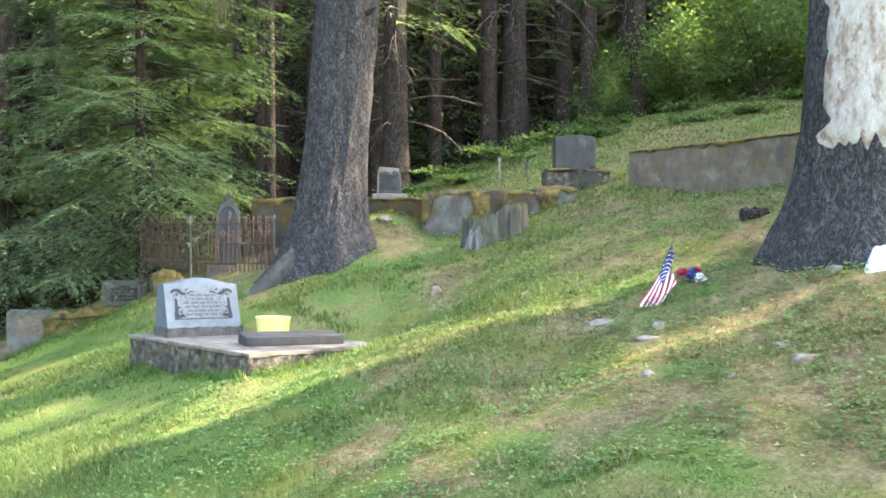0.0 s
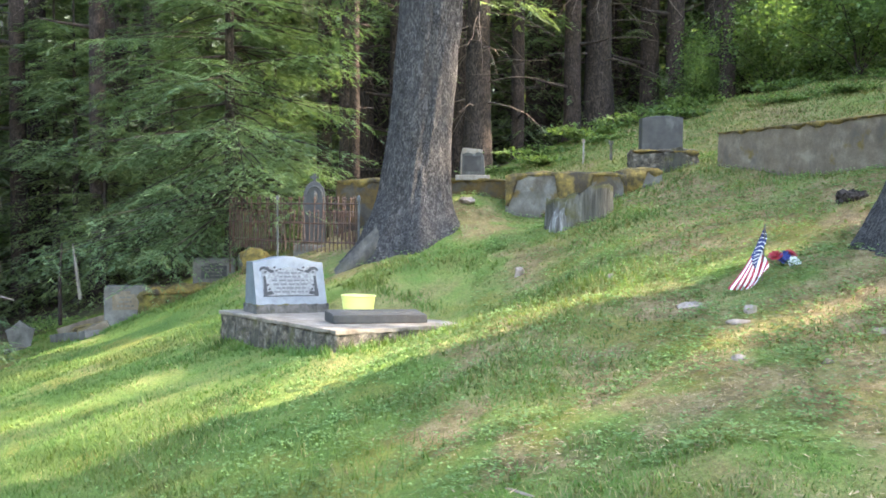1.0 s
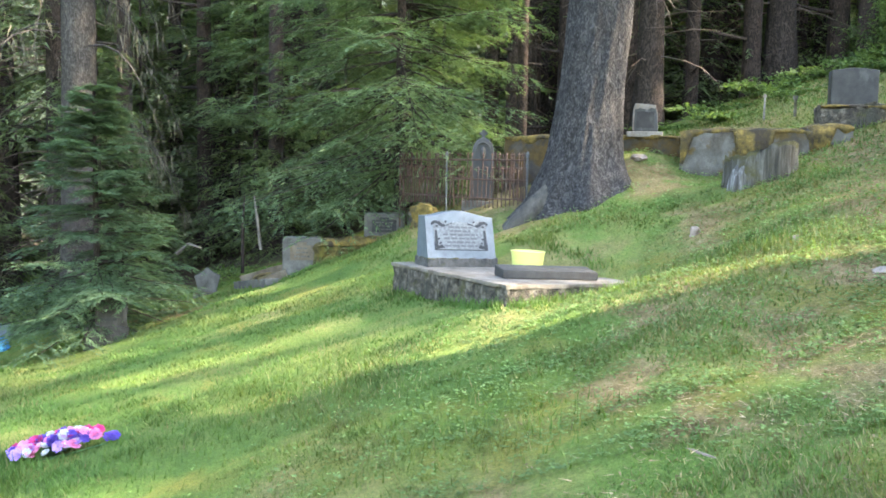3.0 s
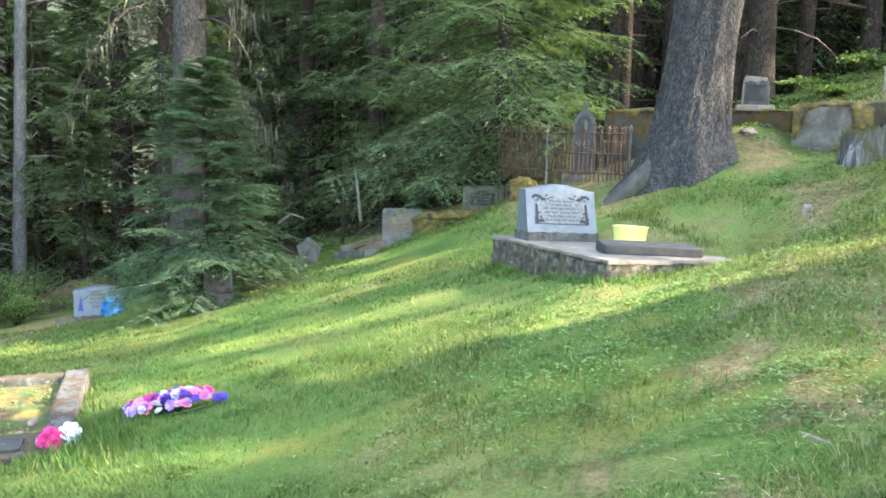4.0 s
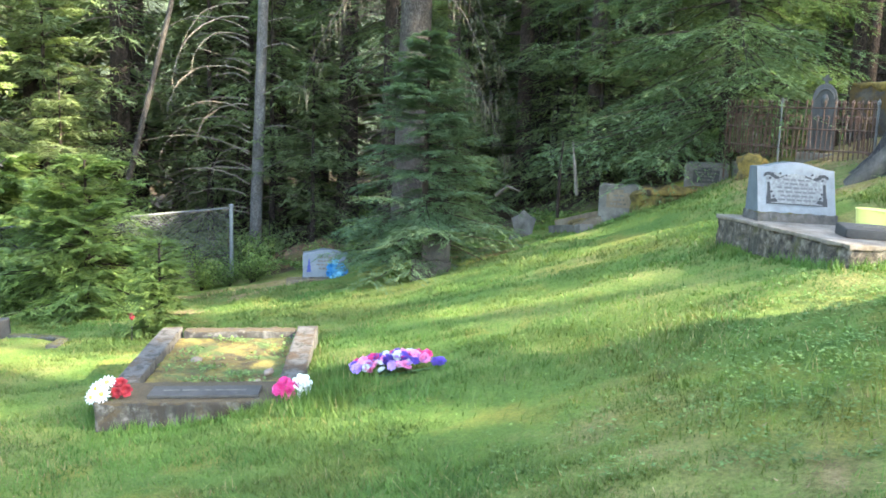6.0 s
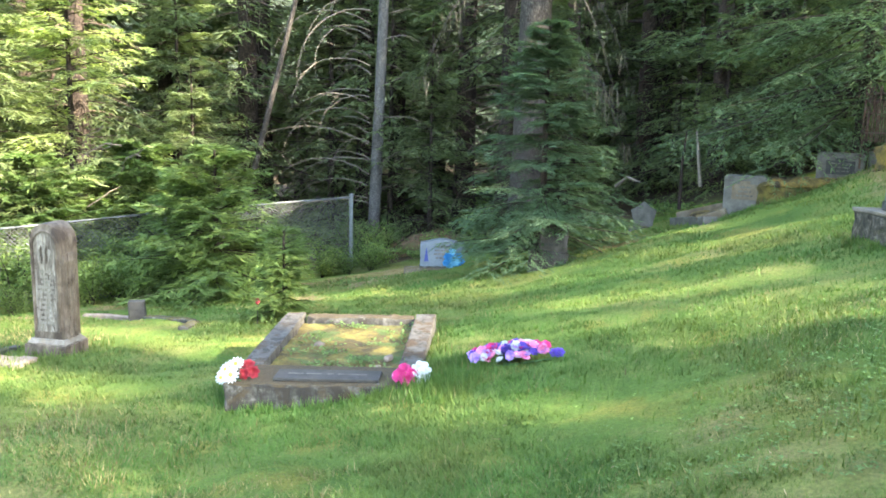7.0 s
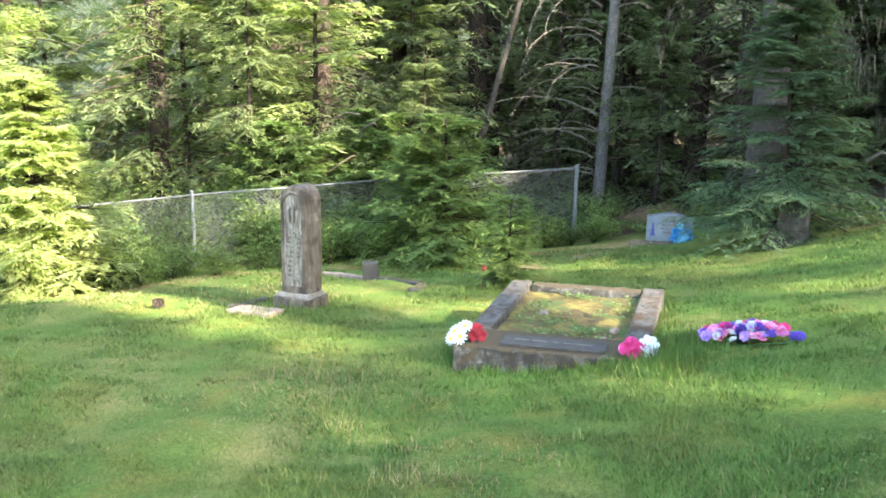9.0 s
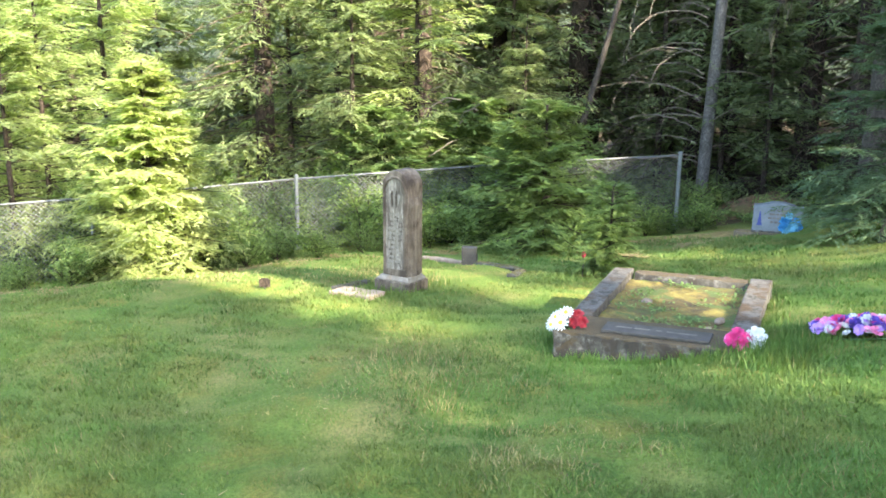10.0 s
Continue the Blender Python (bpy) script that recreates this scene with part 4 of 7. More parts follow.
def slant_stone(name, label, w, h, base_d, top_d, face, panel, style, flowers=False):
    """A slant-faced headstone on a rough foot; its front faces -y."""
    t = thing(name, label, "headstone", 0, 0, 0)
    slope = (base_d - top_d) / h
    foot = 0.068
    part("foot", rough_block(-w / 2 - 0.008, -0.008, -0.04, w / 2 + 0.008, base_d + 0.008, foot, 0.013, 34, 4, 0.008, grain=19), M["granite_rough"], t, "rough dark split foot")
    bm = bmesh.new()
    pts = arch_points(w, h - foot, 0.05, 12, True)
    fr = [bm.verts.new((x, 0.012 + slope * z, z + foot)) for x, z in pts]
    bk = [bm.verts.new((x, base_d, z + foot)) for x, z in pts]
    bm.faces.new(fr)
    bm.faces.new(bk[::-1])
    n = len(pts)
    for i in range(n):
        bm.faces.new((fr[i], bk[i], bk[(i + 1) % n], fr[(i + 1) % n]))
    es = [e for e in bm.edges if e.calc_face_angle(0) > 0.5]
    bmesh.ops.bevel(bm, geom=es, offset=0.006, segments=2, affect='EDGES')
    part("body", bm, face, t)
    y0 = 0.012 - slope * foot
    if style == "vine":
        hw, zl, zh = w * 0.39, foot + 0.075, h - 0.095
        part("inscription_panel", patch([(-hw, zl), (hw, zl), (hw, zh - 0.02), (hw * 0.72, zh + 0.012), (hw * 0.45, zh - 0.012), (0, zh + 0.004), (-hw * 0.45, zh - 0.012), (-hw * 0.72, zh + 0.012), (-hw, zh - 0.02)], y0, slope), M["polish"], t, "speckled polished panel")
        bars(t, 6, y0 - 0.003, slope, zh - 0.045, zl + 0.03, hw * 0.66, M["etched_soft"], 3)
        for sx in (-1, 1):
            # pillars, scrolled vines above and flowers at the foot of the panel
            part("etched_pillar", patch([(sx * hw * 0.98, zl), (sx * hw * 0.86, zl), (sx * hw * 0.88, zh - 0.07), (sx * hw * 0.96, zh - 0.07)], y0 - 0.003, slope), M["etched"], t)
            part("etched_scroll", patch([(sx * hw, zl), (sx * hw * 0.62, zl + 0.012), (sx * hw * 0.72, zl + 0.04), (sx * hw * 0.85, zl + 0.03), (sx * hw, zl + 0.055)], y0 - 0.004, slope), M["etched"], t)
            pts2 = []
            for k in range(9):
                a = k / 8
                pts2.append((sx * hw * (1.05 - 0.75 * a), zh - 0.012 + 0.022 * math.sin(a * 6.3 + 0.4)))
            for k in range(8, -1, -1):
                a = k / 8
                pts2.append((sx * hw * (1.05 - 0.75 * a), zh - 0.030 + 0.016 * math.sin(a * 9.0)))
            for k in range(9):
                # small leaves off the vine and a spray beside the pillar
                lx = sx * hw * (1.04 - 0.085 * k)
                lz = zh - 0.02 + 0.02 * math.sin(k * 2.4) if k < 7 else zl + 0.05 + 0.035 * (k - 7)
                lx = lx if k < 7 else sx * hw * (0.78 + 0.05 * (k - 7))
                part("etched_leaf", patch([(lx - 0.014, lz), (lx - 0.002, lz - 0.009), (lx + 0.014, lz + 0.004), (lx + 0.002, lz + 0.012)], y0 - 0.004, slope), M["etched"], t)
            part("etched_vine", patch(pts2, y0 - 0.003, slope), M["etched"], t)
        part("etched_border", patch([(-hw, zl - 0.008), (hw, zl - 0.008), (hw, zl), (-hw, zl)], y0 - 0.002, slope), M["etched"], t)
    if style == "spruce":
        # an etched conifer beside faint lines of lettering
        x = -w * 0.36
        part("etched_conifer", patch([(x - 0.035, foot + 0.07), (x + 0.035, foot + 0.07), (x + 0.018, foot + 0.13), (x + 0.026, foot + 0.13), (x + 0.01, foot + 0.19), (x + 0.016, foot + 0.19), (x, foot + 0.26), (x - 0.016, foot + 0.19), (x - 0.01, foot + 0.19), (x - 0.026, foot + 0.13), (x - 0.018, foot + 0.13)], y0 - 0.003, slope), M["petal_navy"], t, "dark blue etched conifer")
        bars(t, 4, y0 - 0.003, slope, h - 0.1, foot + 0.12, w * 0.26, M["granite_grey"], 8)
    return t


on_slab(slant_stone("slant_headstone", "pale blue-grey granite slant headstone with etched panel", 0.635, 0.468, 0.26, 0.11, M["granite_blue"], M["polish"], "vine"), 0.425, 1.30, -6)


def flat_marker():
    t = thing("grave_marker", "low dark granite marker lying on the concrete slab", "grave marker", 0, 0, 0)
    bm = bmesh.new()
    box(bm, -0.375, 0, 0, 0.375, 0.26, 0.085, 0)
    for v in bm.verts:
        if v.co.y < 0.1 and v.co.z > 0.05:
            v.co.z -= 0.025
    bmesh.ops.bevel(bm, geom=bm.edges[:], offset=0.006, segments=2, affect='EDGES')
    part("body", bm, M["granite_dark"], t)
    part("bronze_edge", block(-0.30, 0.05, 0.0765, 0.30, 0.055, 0.082, 0), M["granite_grey"], t)
    return t


on_slab(flat_marker(), 0.585, 0.27, -18)


def bucket():
    t = thing("plastic_bucket", "pale yellow plastic tub standing on the grave slab", "tub", 0, 0, 0)
    V, F = tube([(0, 0, z) for z in (0.0, 0.06, 0.12, 0.175)], [0.118, 0.124, 0.131, 0.138], 32)
    inner, FI = tube([(0, 0, z) for z in (0.176, 0.1, 0.01)], [0.134, 0.124, 0.112], 32)
    W, G = joined([(V, F), (inner, FI)])
    part("wall", soup("wall", W, G, True), M["yellow_plastic"], t)
    part("base", tube_bm([(0, 0, 0.0), (0, 0, 0.012)], 0.117, 32), M["yellow_plastic"], t)
    ring = [(0.138 * math.cos(a), 0.138 * math.sin(a), 0.172) for a in np.linspace(0, 2 * math.pi, 33)]
    Vr, Fr = tube(ring, [0.0055] * 33, 6)
    part("rim", soup("rim", Vr, Fr, True), M["yellow_plastic"], t, "rolled yellow rim")
    return t


on_slab(bucket(), 0.728, 0.788)


# ---- graves on the upper slope ----
def wall_between(name, label, x0, y0, x1, y1, top, height, thick, material, z_of=None, seed=1, rough=0.01, kind=""):
    """A low concrete wall from one point to another with a level top."""
    l = math.hypot(x1 - x0, y1 - y0)
    t = thing(name, label, "wall", x0, y0, top, math.degrees(math.atan2(y1 - y0, x1 - x0)), kind=kind)
    part("wall_body", rough_block(0, 0, -height, l, thick, 0, rough, 18, seed, 0.015), material, t)
    return t


def moss_strip(t, l, w, z=0.0, x0=0.0, y0=0.0, thick=0.035, seed=0, name="moss_cap", drip=0.06, sheets=()):
    """Cushions of moss lying along a ledge, hanging over its front edge in uneven lobes and broad sheets."""
    r = random.Random(seed)
    nx, ny = max(3, int(l / 0.04)), max(3, int(w / 0.05))
    bm = bmesh.new()
    g = []
    for j in range(-3, ny + 1):
        row = []
        for i in range(nx + 1):
            x, y = l * i / nx, w * max(j, 0) / ny
            lobe = drip * (0.2 + 1.5 * abs(noise.noise((x * 4.0, seed, 1))) + 0.5 * abs(noise.noise((x * 13, seed, 2))))
            for lo, hi, deep in sheets:
                k = min(1.0, max(0.0, min(x - lo, hi - x) / 0.045 + 0.35 + 0.5 * noise.noise((x * 9, seed, 4))))
                lobe = max(lobe, deep * k * (1 + 0.25 * noise.noise((x * 11, seed, 7))))
            if j < 0:
                k = -j / 3
                out_y, up = -0.020 - 0.022 * (lobe > 0.15) + 0.018 * (k > 0.9), 0.004 - lobe * k
            else:
                e = min(1.0, 4 * min(i, nx - i) / nx, 0.35 + 2.5 * min(j, ny - j) / ny)
                out_y, up = -0.012 * (j == 0), thick * (e ** 0.5) * (0.6 + 0.7 * noise.noise((x * 5 + seed, y * 5, 0))) - 0.012 * (1 - e)
            row.append(bm.verts.new((x0 + x + r.uniform(-0.008, 0.008), y0 + y + out_y + r.uniform(-0.004, 0.004), z + up)))
        g.append(row)
    for j in range(len(g) - 1):
        for i in range(nx):
            bm.faces.new((g[j][i], g[j][i + 1], g[j + 1][i + 1], g[j + 1][i]))
    return part(name, bm, M["moss"], t, "golden brown moss", True)



w = wall_between("plot_wall", "long grey concrete retaining wall of a grave plot", 2.06, 9.79, 3.5, 7.05, 2.36, 0.75, 0.16, M["concrete"], seed=3)
moss_strip(w, 3.08, 0.17, 0.0, seed=5, thick=0.022, drip=0.045)

pa = thing("concrete_grave", "box-shaped concrete grave covered in moss", "grave", -0.2, 9.63, 1.90, -2.0)
part("body", rough_block(0, 0, -0.62, 1.28, 1.3, 0.0, 0.018, 18, 6, 0.02), M["concrete_moss"], pa)
moss_strip(pa, 1.28, 1.3, 0.0, seed=9, thick=0.06, drip=0.06, sheets=((-0.2, 0.10, 0.34), (0.54, 0.90, 0.36), (1.24, 1.5, 0.3)))
pe = thing("grave_kerb", "mossy broken concrete kerb stepping up the slope", "kerb", 1.05, 9.66, 1.955, 4)
part("body", rough_block(0, 0, -0.4, 0.42, 0.9, 0.0, 0.03, 10, 7, 0.03), M["concrete_moss"], pe)
moss_strip(pe, 0.42, 0.9, 0.0, seed=10, thick=0.05, drip=0.12, sheets=((-0.1, 0.22, 0.26),))

w2 = wall_between("plot_wall", "mossy brown stained concrete plot wall", -2.3, 10.75, -0.22, 10.12, 1.86, 0.9, 0.22, M["wall_dark"], seed=8, rough=0.02)
moss_strip(w2, 2.17, 0.24, 0.0, seed=12, thick=0.04, drip=0.10)


def small_tablet():
    t = thing("tablet_headstone", "small grey marble tablet with pale chipped edges", "headstone", -0.595, 10.26, 1.865, 4)
    part("base", rough_block(-0.2, -0.06, -0.01, 0.2, 0.14, 0.05, 0.008, 9, 3, 0.01), M["marble_pale"], t, "pale stone base")
    part("body", outline([(-0.145, 0.05), (0.145, 0.05), (0.135, 0.25), (0.115, 0.31), (0.11, 0.345), (0.03, 0.35), (-0.115, 0.365), (-0.125, 0.33), (-0.14, 0.27)], 0.09, 0.012), M["marble_dark"], t)
    part("face_panel", patch([(-0.10, 0.09), (0.10, 0.09), (0.095, 0.27), (0.04, 0.262), (-0.02, 0.275), (-0.095, 0.265)], -0.002, 0.0), M["granite_dark"], t, "dark sunken face")
    part("chipped_edge", patch([(-0.14, 0.06), (-0.122, 0.06), (-0.118, 0.29), (-0.06, 0.31), (0.02, 0.29), (0.06, 0.315), (0.105, 0.30), (0.112, 0.34), (0.03, 0.345), (-0.112, 0.36), (-0.133, 0.3)], -0.003, 0.0), M["marble_pale"], t, "bright chipped edge")
    return t


small_tablet()


def dark_stone():
    t = thing("block_headstone", "plain dark grey granite headstone on a rough stone base", "headstone", 1.545, 10.25, 1.995, 2)
    part("base", rough_block(-0.36, -0.2, -0.2, 0.36, 0.22, 0.20, 0.05, 16, 14, 0.04), M["rubble"], t, "rough lichened base stone")
    part("body", outline(arch_points(0.46, 0.40, 0.025, 8), 0.2, 0.012), M["granite_dark"], t)
    t.children[-1].location = (-0.02, -0.1, 0.185)
    moss_strip(t, 0.72, 0.14, 0.19, -0.36, -0.2, 0.03, 21)
    return t


dark_stone()

wp = thing("marker_post", "small white painted marker post in the grass", "post", 0.76, 11.6)
part("post", block(-0.011, -0.011, -0.1, 0.011, 0.011, 0.28, 0.003), M["marble_pale"], wp)
part("cap", outline([(-0.02, 0.27), (0.02, 0.27), (0.024, 0.30), (0, 0.325), (-0.024, 0.30)], 0.016, 0.003), M["marble_pale"], wp)
wp2 = thing("marker_post", "short dark weathered marker post in the grass", "post", 1.09, 11.4)
part("post", block(-0.016, -0.016, -0.1, 0.016, 0.016, 0.22, 0.003), M["weathered_wood"], wp2)
part("cap", outline([(-0.03, 0.2), (0.03, 0.2), (0.03, 0.24), (-0.03, 0.25)], 0.02, 0.003), M["weathered_wood"], wp2)


def stump():
    t = thing("tree_stump", "weathered grey tree stump with a ragged top", "stump", 0.55, 8.62, ground_z(0.55, 8.62) - 0.05, turn=10)
    rng = np.random.default_rng(31)
    sides, rings = 64, 12
    a = np.linspace(0, 2 * np.pi, sides, endpoint=False)
    jag = rng.normal(size=sides)
    top = 0.285 + 0.075 * np.tanh(2.2 * np.cos(a + 0.3)) + 0.010 * np.sin(5 * a) + 0.010 * (jag + np.roll(jag, 1))
    V = []
    for k in range(rings):
        s = k / (rings - 1)
        z = -0.3 + (top + 0.3) * s
        ring = np.array([noise.noise((1.8 * math.cos(q), 1.8 * math.sin(q), 1.2 * s)) * 0.14 + noise.noise((11 * math.cos(q), 11 * math.sin(q), 1.5 * s)) * 0.10 for q in a])
        r_ = 0.31 * (1 + ring) * (1 + 0.30 * (1 - s) ** 3)
        V.append(np.stack([r_ * np.cos(a) - 0.02 * s, 0.85 * r_ * np.sin(a), z], 1))
    rad = r_
    for f in (0.82, 0.5, 0.0):
        V.append(np.stack([rad * f * np.cos(a) - 0.04, rad * f * np.sin(a), (top * f + 0.27 * (1 - f)) - 0.02 - 0.02 * rng.random(sides)], 1))
    V = np.concatenate(V)
    n = rings + 3
    i = np.arange(n * sides).reshape(n, sides)
    j = np.roll(i, -1, axis=1)
    F = np.stack([i[:-1], j[:-1], j[1:], i[1:]], -1).reshape(-1, 4)
    part("stump_body", soup("stump_body", V, F, True), M["weathered_wood"], t)
    V2, F2 = tube([(-0.26, -0.16, -0.2), (-0.24, -0.155, 0.02), (-0.20, -0.13, 0.12), (-0.15, -0.10, 0.17)], [0.10, 0.095, 0.085, 0.05], 14, 0.12, 5)
    part("root_buttress", soup("root_buttress", V2, F2, True), M["bleached_wood"], t, "bleached split root")
    return t


stump()


# ---- the iron-fenced plot ----
def picket(h):
    bm = tube_bm([(0, 0, 0.02), (0, 0, h - 0.05), (0, 0, h - 0.035), (0, 0, h)], 0.007, 5, [0.007, 0.007, 0.013, 0.001])
    return bm


def scroll_bm():
    p = [(0.028 * math.cos(a) * (1 - a / 14), 0, 0.035 * math.sin(a)) for a in np.linspace(0, 5.6, 12)]
    return tube_bm(p, 0.004, 4)


def iron_fence():
    A, B, C, D = Vector((-1.79, 9.56)), Vector((-2.80, 9.96)), Vector((-3.62, 10.75)), Vector((-2.35, 10.55))
    z0 = 1.02
    t = thing("iron_fence", "rusty wrought iron picket fence around an old grave", "fence", B.x, B.y, z0)
    me_p, me_s = None, None
    for p0, p1 in ((A, B), (B, C), (C, D), (D, A)):
        d = p1 - p0
        l = d.length
        for z in (0.12, 0.33, 0.55):
            part("rail", tube_bm([(p0.x - B.x, p0.y - B.y, z), (p1.x - B.x, p1.y - B.y, z)], 0.009, 6), M["rust"], t)
        n = max(4, int(l / 0.052))
        for i in range(1, n):
            q = p0 + d * i / n - B
            h = 0.64 if i % 2 else 0.48
            if me_p is None:
                ob = part("picket", picket(0.70), M["rust"], t)
                me_p = ob.data
            else:
                ob = part("picket", me_p, M["rust"], t)
            ob.location, ob.scale = (q.x, q.y, 0.0), (1, 1, h / 0.70)
            ob.rotation_euler = (random.uniform(-0.05, 0.05), random.uniform(-0.05, 0.05), 0)
            if i % 2 == 0:
                if me_s is None:
                    ob = part("scroll", scroll_bm(), M["rust"], t)
                    me_s = ob.data
                else:
                    ob = part("scroll", me_s, M["rust"], t)
                ob.location = (q.x, q.y, 0.44)
                ob.rotation_euler = (0, 0, math.atan2(d.y, d.x))
    for q, mat in ((A, "iron_grey"), (B, "iron_grey"), (C, "rust"), (D, "rust")):
        bm = tube_bm([(q.x - B.x, q.y - B.y, z) for z in (-0.3, 0.58, 0.59, 0.62, 0.65)], 0.018, 8, [0.012, 0.012, 0.019, 0.019, 0.003])
        part("post", bm, M[mat], t, "bare grey iron post" if mat == "iron_grey" else "")
    return t


iron_fence()


def fenced_tomb():
    t = thing("arched_headstone", "tall dark grey arched headstone with carved top inside the iron fence", "headstone", -2.41, 10.12, 0.98, 12)
    part("plinth", rough_block(-0.24, -0.18, -0.15, 0.24, 0.18, 0.12, 0.010, 8, 5, 0.014), M["granite_grey"], t, "weathered grey plinth")
    pts = [(-0.135, 0.14), (0.135, 0.14), (0.125, 0.68)]
    for k in range(1, 10):
        a = math.pi * k / 10
        pts.append((0.125 * math.cos(a), 0.68 + 0.17 * math.sin(a)))
    pts.append((-0.125, 0.68))
    part("tablet", outline(pts, 0.13, 0.012), M["marble_dark"], t)
    t.children[-1].location = (0, -0.06, 0)
    ring = [(0.085 * math.cos(a), -0.068, 0.69 + 0.10 * math.sin(a)) for a in np.linspace(0, math.pi, 14)]
    part("carved_arch", tube_bm(ring, 0.011, 6), M["marble_dark"], t, "carved arch")
    part("carved_cross", outline([(-0.02, 0.84), (0.02, 0.84), (0.02, 0.88), (0.05, 0.88), (0.05, 0.91), (0.02, 0.91), (0.02, 0.94), (-0.02, 0.94), (-0.02, 0.91), (-0.05, 0.91), (-0.05, 0.88), (-0.02, 0.88)], 0.05, 0.006), M["marble_dark"], t)
    part("carved_urn", tube_bm([(0, -0.07, 0.60), (0, -0.07, 0.64), (0, -0.07, 0.70), (0, -0.07, 0.74)], 0.03, 8, [0.01, 0.03, 0.035, 0.015]), M["marble_dark"], t)
    return t


fenced_tomb()


# ---- graves at the wood's edge ----
def grey_head(name, label, x, y, turn, w, h, z=None, tilt=(0, 0), seed=1, d=0.16):
    t = thing(name, label, "headstone", x, y, z, turn, tilt=tilt)
    pts = [(-w / 2, -0.12), (w / 2, -0.12), (w / 2, h * 0.93), (w * 0.42, h), (w * 0.15, h * 0.985), (0, h), (-w * 0.15, h * 0.985), (-w * 0.42, h), (-w / 2, h * 0.93)]
    part("body", outline(pts, d, 0.014), M["granite_grey"], t)
    part("inset_panel", patch([(-w * 0.3, h * 0.38), (w * 0.3, h * 0.38), (w * 0.3, h * 0.78), (w * 0.12, h * 0.78), (w * 0.12, h * 0.86), (-w * 0.12, h * 0.86), (-w * 0.12, h * 0.78), (-w * 0.3, h * 0.78)], 0.002, 0.0, 0.006), M["granite_dark"] if seed == 2 else M["concrete"], t, "weathered carved panel")
    for sx in (-1, 1):
        part("corner_boss", block(sx * w * 0.44 - 0.02, -0.006, h * 0.80, sx * w * 0.44 + 0.02, 0.02, h * 0.9, 0.005), M["granite_grey"], t)
    bars(t, 3, -0.004, 0.0, h * 0.7, h * 0.48, w * 0.22, M["granite_grey"], seed)
    return t


grey_head("weathered_headstone", "square weathered grey headstone with a carved panel", -4.63, 10.0, 20, 0.475, 0.46, 0.14, (0, 0), 1)
moss_bed = thing("grave_kerb", "moss-covered heap of kerb stones beside the headstones", "kerb", -4.32, 9.85, 0.44, 38)
part("body", rough_block(0.0, 0.05, -0.3, 1.15, 0.5, 0.09, 0.07, 16, 15, 0.06), M["moss_gold"], moss_bed)
moss_strip(moss_bed, 1.15, 0.46, 0.08, 0.0, 0.03, seed=31, thick=0.11)
grey_head("weathered_headstone", "grey headstone with a dark cut panel and side slab", -3.84, 10.79, 16, 0.52, 0.40, 0.48, (3, 0), 2)
sd = thing("side_slab", "plain upright concrete slab behind the headstone", "slab", -3.42, 10.98, 0.5, 20)
part("body", rough_block(-0.16, 0, -0.3, 0.12, 0.3, 0.40, 0.008, 8, 9, 0.015), M["granite_grey"], sd)
mc = thing("mossy_boulder", "boulder thick with golden moss beside the fenced plot", "boulder", -3.06, 9.95, 0.95)
part("boulder", rough_block(-0.16, -0.11, -0.25, 0.16, 0.12, 0.10, 0.05, 8, 16, 0.08), M["moss"], mc)


def shield_stone():
    t = thing("shield_headstone", "small grey shield-shaped stone with a pointed top", "headstone", -6.1, 10.3, -0.26, 30)
    part("body", outline([(-0.12, -0.1), (0.12, -0.1), (0.125, 0.10), (0.165, 0.27), (0.10, 0.30), (0.0, 0.385), (-0.10, 0.30), (-0.165, 0.27), (-0.125, 0.10)], 0.09, 0.01), M["granite_grey"], t)
    part("foot", rough_block(-0.18, -0.06, -0.2, 0.18, 0.15, 0.05, 0.015, 8, 17, 0.02), M["granite_rough"], t)
    return t


shield_stone()
for x, y, z, turn, l, wd, lab in ((-5.69, 10.25, -0.01, -40, 1.0, 0.19, "tilted pale concrete kerb of a sunken plot"), (-5.75, 10.55, 0.06, -9, 1.2, 0.15, "mossy concrete kerb of a sunken plot"), (-5.05, 9.72, 0.0, 25, 0.35, 0.2, "broken grey kerb stone in the grass")):
    z0, z1 = ground_z(x, y), ground_z(x + l * math.cos(radians(turn)), y + l * math.sin(radians(turn)))
    k = thing("grave_kerb", lab, "kerb", x, y, z0 + 0.02, turn, tilt=(0, -math.degrees(math.atan2(z1 - z0, l))))
    part("body", rough_block(0, 0, -0.3, l, wd, 0.08, 0.010, 12, int(l * 50), 0.012), M["granite_grey"] if "pale" in lab else M["concrete"], k)
ms = thing("moss_bed", "bed of moss inside the sunken plot", "moss", -5.4, 10.2, 0.02, 20)
moss_strip(ms, 0.75, 0.55, 0.02, seed=41, thick=0.06, name="moss")
st = thing("old_headstone", "leaning dark grey slab under the young fir", "headstone", -6.08, 8.18, -0.45, 36, tilt=(0, 2))
part("body", rough_block(-0.13, 0.02, 0.15, 0.2, 0.12, 0.47, 0.012, 9, 19, 0.014), M["slab_brown"], st)
part("base", rough_block(-0.24, -0.02, -0.15, 0.21, 0.18, 0.16, 0.016, 9, 20, 0.016), M["slab_brown"], st, "broader weathered foot")
bars(st, 3, 0.006, 0.0, 0.40, 0.24, 0.10, M["granite_dark"], 12)


# ---- the kerbed plot ----
PLOT = pose(-4.985, 3.075, -0.405, 1.0, -1.2, 38.7)


